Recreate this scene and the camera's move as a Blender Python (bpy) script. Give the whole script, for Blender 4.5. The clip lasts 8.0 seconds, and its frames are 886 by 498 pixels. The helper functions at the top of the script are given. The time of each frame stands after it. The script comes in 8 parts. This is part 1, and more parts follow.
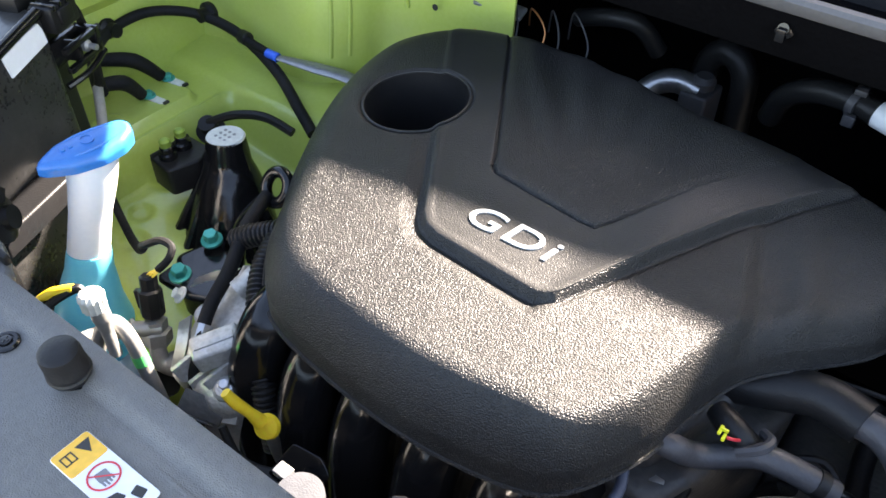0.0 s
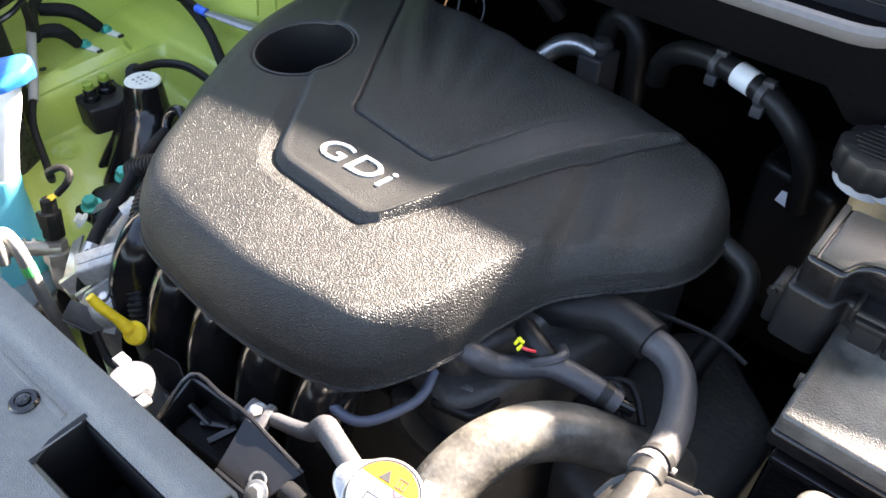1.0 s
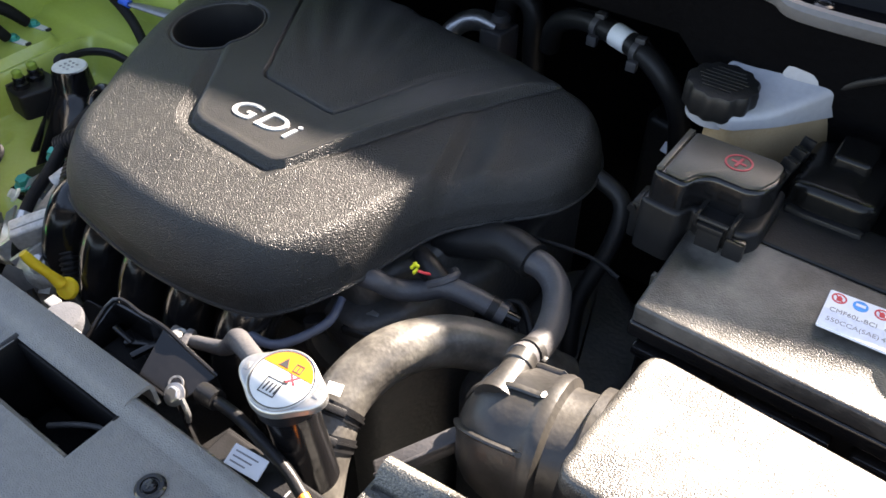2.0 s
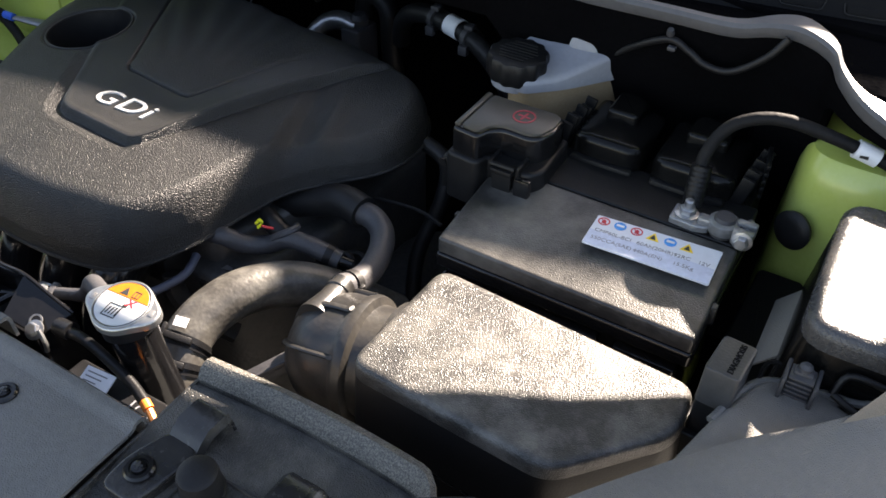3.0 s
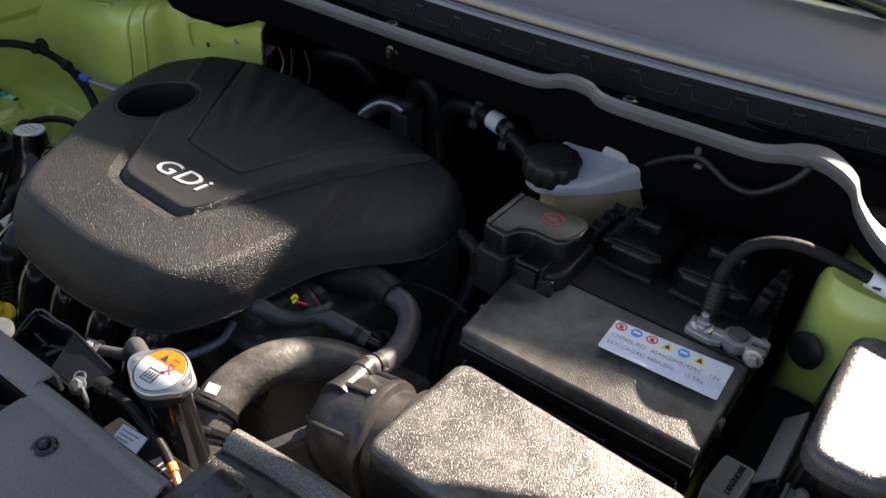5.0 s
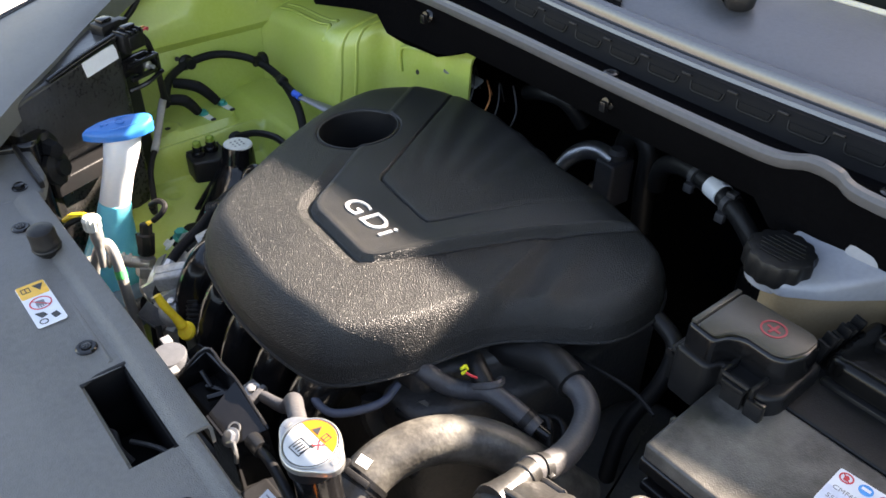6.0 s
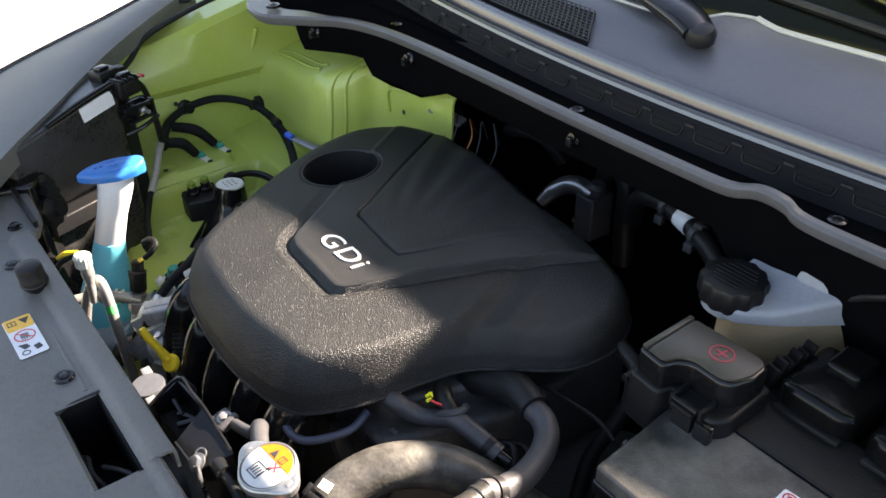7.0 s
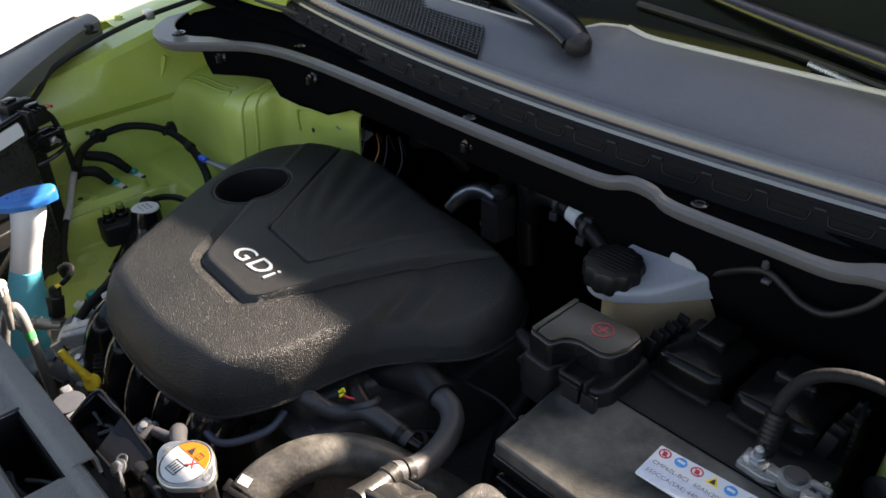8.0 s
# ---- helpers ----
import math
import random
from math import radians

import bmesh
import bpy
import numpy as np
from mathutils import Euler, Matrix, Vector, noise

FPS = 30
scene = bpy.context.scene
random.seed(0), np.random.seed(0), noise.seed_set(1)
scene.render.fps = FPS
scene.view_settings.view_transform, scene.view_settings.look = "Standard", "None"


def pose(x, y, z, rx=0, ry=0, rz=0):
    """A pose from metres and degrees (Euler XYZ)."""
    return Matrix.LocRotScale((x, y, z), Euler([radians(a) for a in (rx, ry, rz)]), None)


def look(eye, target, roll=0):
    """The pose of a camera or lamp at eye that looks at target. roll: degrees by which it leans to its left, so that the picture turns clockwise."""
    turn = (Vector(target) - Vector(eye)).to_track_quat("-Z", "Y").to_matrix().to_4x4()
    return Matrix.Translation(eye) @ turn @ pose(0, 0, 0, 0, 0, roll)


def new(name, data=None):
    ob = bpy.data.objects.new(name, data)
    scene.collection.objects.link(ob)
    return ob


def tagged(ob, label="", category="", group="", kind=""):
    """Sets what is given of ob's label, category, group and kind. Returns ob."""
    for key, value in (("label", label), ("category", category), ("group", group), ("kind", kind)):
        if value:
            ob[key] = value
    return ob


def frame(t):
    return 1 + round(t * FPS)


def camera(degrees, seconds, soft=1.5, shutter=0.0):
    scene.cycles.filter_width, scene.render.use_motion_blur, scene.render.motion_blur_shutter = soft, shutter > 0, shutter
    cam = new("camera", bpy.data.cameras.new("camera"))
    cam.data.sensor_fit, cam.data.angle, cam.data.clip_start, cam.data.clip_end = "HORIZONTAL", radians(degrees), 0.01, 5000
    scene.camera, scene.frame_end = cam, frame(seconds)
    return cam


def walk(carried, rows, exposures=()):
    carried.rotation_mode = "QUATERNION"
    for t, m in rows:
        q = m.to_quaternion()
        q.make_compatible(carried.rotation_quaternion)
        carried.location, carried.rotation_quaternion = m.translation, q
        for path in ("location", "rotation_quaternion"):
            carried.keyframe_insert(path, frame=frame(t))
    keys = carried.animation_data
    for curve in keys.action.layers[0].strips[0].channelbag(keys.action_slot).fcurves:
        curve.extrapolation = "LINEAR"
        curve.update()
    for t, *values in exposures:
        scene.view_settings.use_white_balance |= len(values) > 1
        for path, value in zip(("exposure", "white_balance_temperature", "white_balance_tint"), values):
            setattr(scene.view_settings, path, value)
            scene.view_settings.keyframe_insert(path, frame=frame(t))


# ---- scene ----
cam = camera(57.4, 8.0, soft=1.6)
PATH = [
    (0, (0.057, -0.117, 1.245), (-0.823, 1.043, -0.126), 0.4),
    (0.5, (0.154, -0.092, 1.246), (-0.765, 1.038, -0.124), 1.5),
    (1, (0.226, -0.084, 1.247), (-0.696, 1.025, -0.139), 0.8),
    (1.2, (0.245, -0.085, 1.245), (-0.68, 1.019, -0.143), 0.2),
    (2.3, (0.371, -0.15, 1.258), (-0.435, 1.083, -0.095), 1.1),
    (2.5, (0.405, -0.159, 1.264), (-0.372, 1.098, -0.084), 1.2),
    (3, (0.485, -0.178, 1.274), (-0.276, 1.119, -0.044), 1.0),
    (3.5, (0.549, -0.2, 1.293), (-0.145, 1.165, 0.006), 1.5),
    (4, (0.566, -0.224, 1.306), (-0.09, 1.198, 0.062), 1.4),
    (4.5, (0.557, -0.215, 1.315), (-0.17, 1.195, 0.098), 1.6),
    (5, (0.499, -0.185, 1.32), (-0.394, 1.142, 0.12), 3.5),
    (5.2, (0.473, -0.176, 1.323), (-0.551, 1.053, 0.123), 2.9),
    (6.3, (0.429, -0.084, 1.322), (-0.841, 0.907, 0.136), 0.7),
    (6.5, (0.437, -0.077, 1.323), (-0.859, 0.904, 0.157), 0.6),
    (7, (0.49, -0.078, 1.333), (-0.831, 0.923, 0.214), -1.0),
    (7.5, (0.546, -0.084, 1.356), (-0.744, 1.002, 0.28), -0.9),
    (8, (0.558, -0.088, 1.348), (-0.68, 1.05, 0.266), -1.5),
]
EXPOSURES = [(t, stops, 7750 + 50 * t, 17) for t, stops in ((0, 3.88), (1.2, 4.28), (2.3, 3.1), (3.5, 2.68), (4.5, 2.1), (5.2, 2.62), (6.3, 3.5), (8, 2.5))]
walk(cam, [(t, look(eye, target, roll)) for t, eye, target, roll in PATH], EXPOSURES)

# ---- world and sun ----
# the sun stands behind the car and to its x+ side: the unseen roof shades the rear of the bay, the unseen raised bonnet
# its front, and both are shaped so that a band of light falls in between
SUN_WAY = Vector((0.28, 1.47, 1.0)).normalized()
world = bpy.data.worlds.new("sky")
scene.world = world
world.use_nodes = True
wn = world.node_tree.nodes
wl = world.node_tree.links
sky = wn.new("ShaderNodeTexSky")
sky.sky_type = "NISHITA"
sky.sun_disc = False
sky.sun_elevation = math.asin(SUN_WAY.z)
sky.sun_rotation = math.atan2(SUN_WAY.x, SUN_WAY.y)
wn["Background"].inputs["Strength"].default_value = 0.069
wl.new(sky.outputs[0], wn["Background"].inputs["Color"])
sun = new("sun", bpy.data.lights.new("sun", "SUN"))
sun.data.energy = 4.6
sun.data.angle = radians(0.6)
sun.data.color = (1.0, 0.975, 0.94)
sun.matrix_world = look(SUN_WAY * 20, (0, 0, 0))


# ---- materials ----
def material(name, color, rough=0.5, metal=0.0, second=None, spots=9.0, grain=0.0, grain_size=300.0, spec=0.5,
             rough_var=0.06, dust=0.0, dust_color=(0.16, 0.14, 0.12), dust_size=14.0, coat=0.0, sub=0.0, cells=False):
    """A surface with a two-scale colour change, fine relief and dust in patches."""
    m = bpy.data.materials.new(name)
    m.use_nodes = True
    n, l = m.node_tree.nodes, m.node_tree.links
    b = n["Principled BSDF"]
    co = n.new("ShaderNodeTexCoord")
    big = n.new("ShaderNodeTexNoise")
    big.inputs["Scale"].default_value, big.inputs["Detail"].default_value = spots, 5
    l.new(co.outputs["Object"], big.inputs["Vector"])
    fine = n.new("ShaderNodeTexNoise")
    fine.inputs["Scale"].default_value, fine.inputs["Detail"].default_value = spots * 22, 3
    l.new(co.outputs["Object"], fine.inputs["Vector"])
    mixf = n.new("ShaderNodeMath")
    mixf.operation = "MULTIPLY_ADD"
    mixf.inputs[1].default_value, mixf.inputs[2].default_value = 0.45, 0.0
    l.new(fine.outputs[0], mixf.inputs[0])
    addf = n.new("ShaderNodeMath")
    addf.operation = "MULTIPLY_ADD"
    addf.inputs[1].default_value = 0.55
    l.new(big.outputs[0], addf.inputs[0])
    l.new(mixf.outputs[0], addf.inputs[2])
    ramp = n.new("ShaderNodeMapRange")
    ramp.inputs[1].default_value, ramp.inputs[2].default_value = 0.35, 0.65
    l.new(addf.outputs[0], ramp.inputs[0])
    cm = n.new("ShaderNodeMix")
    cm.data_type = "RGBA"
    cm.inputs[6].default_value = (*color, 1)
    cm.inputs[7].default_value = (*(second or [c * 1.35 for c in color]), 1)
    l.new(ramp.outputs[0], cm.inputs[0])
    out = cm.outputs[2]
    if dust:
        dn = n.new("ShaderNodeTexNoise")
        dn.inputs["Scale"].default_value, dn.inputs["Detail"].default_value = dust_size, 8
        dn.inputs["Roughness"].default_value = 0.68
        l.new(co.outputs["Object"], dn.inputs["Vector"])
        dr = n.new("ShaderNodeMapRange")
        dr.inputs[1].default_value, dr.inputs[2].default_value = 0.42, 0.72
        dr.inputs[4].default_value = dust
        l.new(dn.outputs[0], dr.inputs[0])
        dm = n.new("ShaderNodeMix")
        dm.data_type = "RGBA"
        dm.inputs[7].default_value = (*dust_color, 1)
        l.new(dr.outputs[0], dm.inputs[0])
        l.new(out, dm.inputs[6])
        out = dm.outputs[2]
    l.new(out, b.inputs["Base Color"])
    rr = n.new("ShaderNodeMapRange")
    rr.inputs[3].default_value, rr.inputs[4].default_value = max(rough - rough_var, 0.02), min(rough + rough_var, 1)
    l.new(addf.outputs[0], rr.inputs[0])
    l.new(rr.outputs[0], b.inputs["Roughness"])
    b.inputs["Metallic"].default_value = metal
    b.inputs["Specular IOR Level"].default_value = spec
    b.inputs["Coat Weight"].default_value = coat
    b.inputs["Coat Roughness"].default_value = 0.065
    if sub:
        b.inputs["Subsurface Weight"].default_value = sub
        b.inputs["Subsurface Radius"].default_value = (0.02, 0.02, 0.02)
        b.inputs["Subsurface Scale"].default_value = 0.5
    if grain:
        if cells:
            g = n.new("ShaderNodeTexVoronoi")
            g.feature = "SMOOTH_F1"
            g.inputs["Smoothness"].default_value = 0.6
        else:
            g = n.new("ShaderNodeTexNoise")
            g.inputs["Detail"].default_value = 0.6
        g.inputs["Scale"].default_value = grain_size
        l.new(co.outputs["Object"], g.inputs["Vector"])
        bump = n.new("ShaderNodeBump")
        bump.inputs["Strength"].default_value = 1.0
        bump.inputs["Distance"].default_value = grain
        l.new(g.outputs[0], bump.inputs["Height"])
        l.new(bump.outputs[0], b.inputs["Normal"])
    return m


def clear(name, color, rough=0.05):
    m = bpy.data.materials.new(name)
    m.use_nodes = True
    b = m.node_tree.nodes["Principled BSDF"]
    b.inputs["Base Color"].default_value = (*color, 1)
    b.inputs["Transmission Weight"].default_value = 1.0
    b.inputs["Roughness"].default_value = rough
    b.inputs["IOR"].default_value = 1.45
    return m


M_COVER = material("grained_black_plastic", (0.0105, 0.0105, 0.0104), 0.39, spec=0.34, grain=0.0014, grain_size=900, spots=6, dust=0.13, dust_size=9, dust_color=(0.075, 0.071, 0.063))
M_PANEL = material("fine_black_plastic", (0.0125, 0.0125, 0.0127), 0.44, spec=0.36, grain=0.0004, grain_size=1000, spots=6, dust=0.08, dust_size=9, dust_color=(0.10, 0.09, 0.08))
M_BLACK = material("black_plastic", (0.007, 0.007, 0.0075), 0.40, spec=0.25, grain=0.0002, grain_size=700, dust=0.025)
M_GLOSS = material("glossy_black_plastic", (0.005, 0.005, 0.0055), 0.18, spec=0.40, grain=0.00015, grain_size=180, dust=0.03)
M_RUBBER = material("black_rubber", (0.008, 0.008, 0.0085), 0.46, spec=0.28, grain=0.0002, grain_size=500, dust=0.05)
M_HOSE = material("grey_hose_rubber", (0.036, 0.036, 0.040), 0.5, grain=0.0003, grain_size=400, dust=0.2)
M_RADHOSE = material("dusty_radiator_hose", (0.042, 0.039, 0.035), 0.38, grain=0.0003, grain_size=300, dust=0.6, dust_color=(0.20, 0.19, 0.165), dust_size=34)
M_DUSTY = material("dusty_black_plastic", (0.026, 0.025, 0.0235), 0.31, grain=0.0007, grain_size=950, dust=0.60, dust_color=(0.23, 0.215, 0.19), dust_size=30)
# pale dust on the battery also stands in for sky glare
M_BATTERY = material("dusty_glare_battery_plastic", (0.022, 0.021, 0.020), 0.34, grain=0.0003, grain_size=800, dust=0.65, dust_color=(0.22, 0.205, 0.18), dust_size=10)
M_SUPPORT = material("grey_black_panel_plastic", (0.112, 0.110, 0.105), 0.44, spec=0.30, grain=0.0006, grain_size=1000, dust=0.4, dust_color=(0.17, 0.165, 0.155), dust_size=10)
M_STIPPLE = material("stippled_panel_plastic", (0.026, 0.0255, 0.0245), 0.30, grain=0.0009, grain_size=900, dust=0.75, dust_color=(0.13, 0.122, 0.105), dust_size=26)
M_COWL = material("matt_cowl_plastic", (0.060, 0.062, 0.068), 0.34, grain=0.0003, grain_size=800, dust=0.2, dust_color=(0.07, 0.068, 0.065))
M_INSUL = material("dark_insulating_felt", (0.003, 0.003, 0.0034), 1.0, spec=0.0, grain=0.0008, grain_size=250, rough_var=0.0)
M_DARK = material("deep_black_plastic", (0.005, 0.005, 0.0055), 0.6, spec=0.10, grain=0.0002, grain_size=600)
M_GREEN = material("lime_green_paint", (0.42, 0.51, 0.085), 0.36, second=(0.47, 0.56, 0.12), coat=0.5, dust=0.35, dust_color=(0.42, 0.46, 0.22), dust_size=6, grain=0.0002, grain_size=120)
M_BELLOWS = material("dusty_intake_rubber", (0.017, 0.016, 0.015), 0.38, grain=0.0002, grain_size=300, dust=0.5, dust_color=(0.12, 0.108, 0.09), dust_size=14)
M_STEEL = material("zinc_steel", (0.42, 0.42, 0.42), 0.33, metal=0.9, dust=0.2, grain=0.0002, grain_size=300)
M_CAPMETAL = material("satin_cap_metal", (0.34, 0.34, 0.335), 0.36, metal=0.85, grain=0.0002, grain_size=250)
M_CHROME = material("bright_metal", (0.75, 0.75, 0.77), 0.16, metal=1.0, grain=0.0001, grain_size=200)
M_ALU = material("cast_aluminium", (0.62, 0.61, 0.58), 0.5, metal=0.45, second=(0.36, 0.34, 0.30), grain=0.0006, grain_size=350, dust=0.35, dust_color=(0.22, 0.19, 0.15))
M_LEAD = material("grey_lead_clamp", (0.26, 0.26, 0.26), 0.40, metal=0.6, grain=0.0006, grain_size=300, dust=0.3)
M_SILVER = material("silver_letter_foil", (0.72, 0.72, 0.73), 0.3, metal=0.55)
M_WHITE = material("milky_white_plastic", (0.78, 0.79, 0.80), 0.4, sub=0.25, second=(0.72, 0.74, 0.76))
# milky white darkened and blued: the reservoir's shade is in the colour
M_RESERVOIR = material("shaded_milky_plastic", (0.28, 0.29, 0.315), 0.38, sub=0.2, second=(0.235, 0.245, 0.27))
M_LINER = material("grey_lamp_liner", (0.10, 0.102, 0.105), 0.4)
M_AMBER = material("stained_milky_plastic", (0.24, 0.165, 0.09), 0.4, second=(0.28, 0.21, 0.13), spots=18)
M_LIP = material("shiny_weatherstrip_rubber", (0.045, 0.045, 0.048), 0.14, spec=1.0, rough_var=0.03, grain=0.00006, grain_size=400)
M_FLUID = material("blue_washer_fluid_tank", (0.10, 0.60, 0.78), 0.35, sub=0.2, second=(0.14, 0.66, 0.8))
# tank blue darkened: its shade is put into the colour
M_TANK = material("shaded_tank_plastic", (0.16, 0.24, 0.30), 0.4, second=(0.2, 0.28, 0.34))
M_BLUE = material("blue_cap_plastic", (0.010, 0.13, 0.42), 0.33, second=(0.014, 0.16, 0.48))
M_YELLOW = material("yellow_plastic", (0.88, 0.58, 0.03), 0.4)
M_PAPER = material("white_label", (0.78, 0.79, 0.82), 0.4, second=(0.72, 0.73, 0.76), dust=0.1)
M_ORANGE = material("orange_label", (0.42, 0.115, 0.005), 0.45)
M_AMBERINK = material("amber_label", (0.74, 0.40, 0.045), 0.45)
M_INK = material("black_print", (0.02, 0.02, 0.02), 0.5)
M_GREY_INK = material("grey_print", (0.16, 0.16, 0.17), 0.5)
M_RED = material("red_print", (0.55, 0.03, 0.04), 0.5)
M_DULLRED = material("dull_red_mark", (0.28, 0.03, 0.04), 0.5)
M_BLUEINK = material("blue_print", (0.02, 0.25, 0.60), 0.5)
M_TEAL = material("teal_anodised_bolt", (0.03, 0.33, 0.28), 0.35, metal=0.4)
M_WEEP = material("pale_connector_plastic", (0.55, 0.56, 0.52), 0.5)
M_GREENTAPE = material("green_tape", (0.05, 0.45, 0.12), 0.5)
M_COPPER = material("copper_wire", (0.55, 0.22, 0.08), 0.4, metal=0.6)
M_BLACKTAPE = material("cloth_tape", (0.007, 0.007, 0.0075), 0.65, spec=0.18, grain=0.0006, grain_size=260, dust=0.07)
M_CONCRETE = material("pale_concrete_ground", (0.27, 0.26, 0.235), 0.85, second=(0.27, 0.26, 0.24), spots=2.0, grain=0.002, grain_size=60, dust=0.4, dust_color=(0.3, 0.29, 0.27), dust_size=1.5)
M_SCREEN = material("dark_tinted_windscreen", (0.004, 0.005, 0.004), 0.04, spec=0.12, rough_var=0.01)
M_LENS = clear("clear_lamp_lens", (0.95, 0.96, 0.97))
M_ALUPIPE = material("dull_aluminium_pipe", (0.36, 0.355, 0.34), 0.45, metal=0.55, second=(0.30, 0.29, 0.27), grain=0.0003, grain_size=300, dust=0.3)
# dust raised to paint in the sky's sheen on the shell as well
M_SHELL = material("dusty_sheen_lamp_shell", (0.014, 0.0138, 0.0135), 0.28, spec=0.5, grain=0.0002, grain_size=200, dust=0.5, dust_color=(0.10, 0.096, 0.09), dust_size=9)
# pale speckle is dust, and stands in for sun sparkle
M_ROLL = material("dusty_glint_edge", (0.040, 0.039, 0.036), 0.30, grain=0.0011, grain_size=900, dust=0.7, dust_color=(0.30, 0.28, 0.24), dust_size=750)
M_BAND = material("grey_label_band", (0.50, 0.53, 0.62), 0.4)
# pale tone stands in for the highlight along the cowl's rear edge
M_EDGE = material("highlit_panel_edge", (0.42, 0.41, 0.40), 0.35, second=(0.34, 0.33, 0.32))
M_RIBS = material("pale_lamp_plastic", (0.19, 0.195, 0.20), 0.35)
M_LAMPTOP = material("brown_grey_lamp_top_plastic", (0.150, 0.142, 0.130), 0.46, second=(0.18, 0.169, 0.153), spec=0.28, grain=0.0007, grain_size=1000, dust=0.4, dust_color=(0.21, 0.19, 0.165))
M_STRAP = material("smooth_black_strap", (0.013, 0.013, 0.0135), 0.27, spec=0.5, grain=0.0002, grain_size=160, dust=0.12, dust_size=20)
M_TERMINAL = material("brown_dust_sheen_plastic", (0.040, 0.037, 0.031), 0.36, spec=0.4, grain=0.0002, grain_size=700, dust=0.4, dust_color=(0.075, 0.069, 0.056), dust_size=16)
M_STICKER = material("grey_white_sticker", (0.56, 0.57, 0.57), 0.4, second=(0.50, 0.51, 0.51))
M_PLUGBOX = material("grey_plug_plastic", (0.036, 0.036, 0.0365), 0.42, grain=0.0002, grain_size=500, dust=0.2)
M_FLANGE = material("satin_flange_plastic", (0.075, 0.075, 0.078), 0.39, grain=0.0001, grain_size=900, dust=0.15)
M_JET = material("jet_black_housing", (0.003, 0.003, 0.0031), 0.24, spec=0.22, grain=0.0002, grain_size=160, second=(0.006, 0.0055, 0.005), dust=0.06, dust_color=(0.05, 0.048, 0.045))
M_ENGINE = material("oily_engine_metal", (0.05, 0.05, 0.052), 0.55, metal=0.3, second=(0.08, 0.078, 0.075), grain=0.0008, grain_size=200, dust=0.3)


# ---- builders ----
def thing(name, at, label, category, group="", kind=""):
    """A top-level thing: an Empty at its base."""
    ob = new(name)
    ob.empty_display_size = 0.02
    ob.location = at
    return tagged(ob, label, category, group, kind)


def base_of(ob):
    p = Vector(ob.location)
    while ob.parent:
        ob = ob.parent
        p += ob.location
    return p


def part(name, bm, mat, parent=None, label="", smooth=True, origin=None, sharp=38):
    """Link a bmesh, given in world places, as one mesh under its thing."""
    me = bpy.data.meshes.new(name)
    o = Vector(origin) if origin else Vector((0, 0, 0))
    held = base_of(parent) if parent else Vector((0, 0, 0))
    bmesh.ops.translate(bm, verts=bm.verts, vec=-(held + o))
    bm.normal_update()
    bm.to_mesh(me)
    bm.free()
    for m in (mat if isinstance(mat, (list, tuple)) else [mat]):
        me.materials.append(m)
    if smooth:
        for p in me.polygons:
            p.use_smooth = True
        me.set_sharp_from_angle(angle=radians(sharp))
    ob = new(name, me)
    ob.location = o
    if parent:
        ob.parent = parent
    if label:
        ob["label"] = label
    return ob


def joined(*bms):
    """One bmesh out of several."""
    out = bmesh.new()
    for b in bms:
        me = bpy.data.meshes.new("tmp")
        b.to_mesh(me)
        b.free()
        out.from_mesh(me)
        bpy.data.meshes.remove(me)
    return out


def moved(bm, m):
    bmesh.ops.transform(bm, matrix=m, verts=bm.verts)
    return bm


def box(x0, x1, y0, y1, z0, z1, bevel=0.003, seg=2):
    bm = bmesh.new()
    bmesh.ops.create_cube(bm, size=1)
    bmesh.ops.transform(bm, verts=bm.verts, matrix=Matrix.Translation(((x0 + x1) / 2, (y0 + y1) / 2, (z0 + z1) / 2)) @ Matrix.Diagonal((x1 - x0, y1 - y0, z1 - z0, 1)))
    if bevel:
        bmesh.ops.bevel(bm, geom=bm.edges[:], offset=bevel, segments=seg, affect="EDGES", profile=0.5)
    return bm


def rounded(points, radius, steps=5):
    """A closed outline with its corners rounded."""
    out, n = [], len(points)
    for i in range(n):
        p, a, b = Vector(points[i]), Vector(points[i - 1]), Vector(points[(i + 1) % n])
        u, v = (a - p), (b - p)
        r = min(radius, u.length * 0.45, v.length * 0.45)
        s, e = p + u.normalized() * r, p + v.normalized() * r
        for k in range(steps + 1):
            t = k / steps
            out.append(((1 - t) ** 2) * s + 2 * t * (1 - t) * p + t * t * e)
    return out


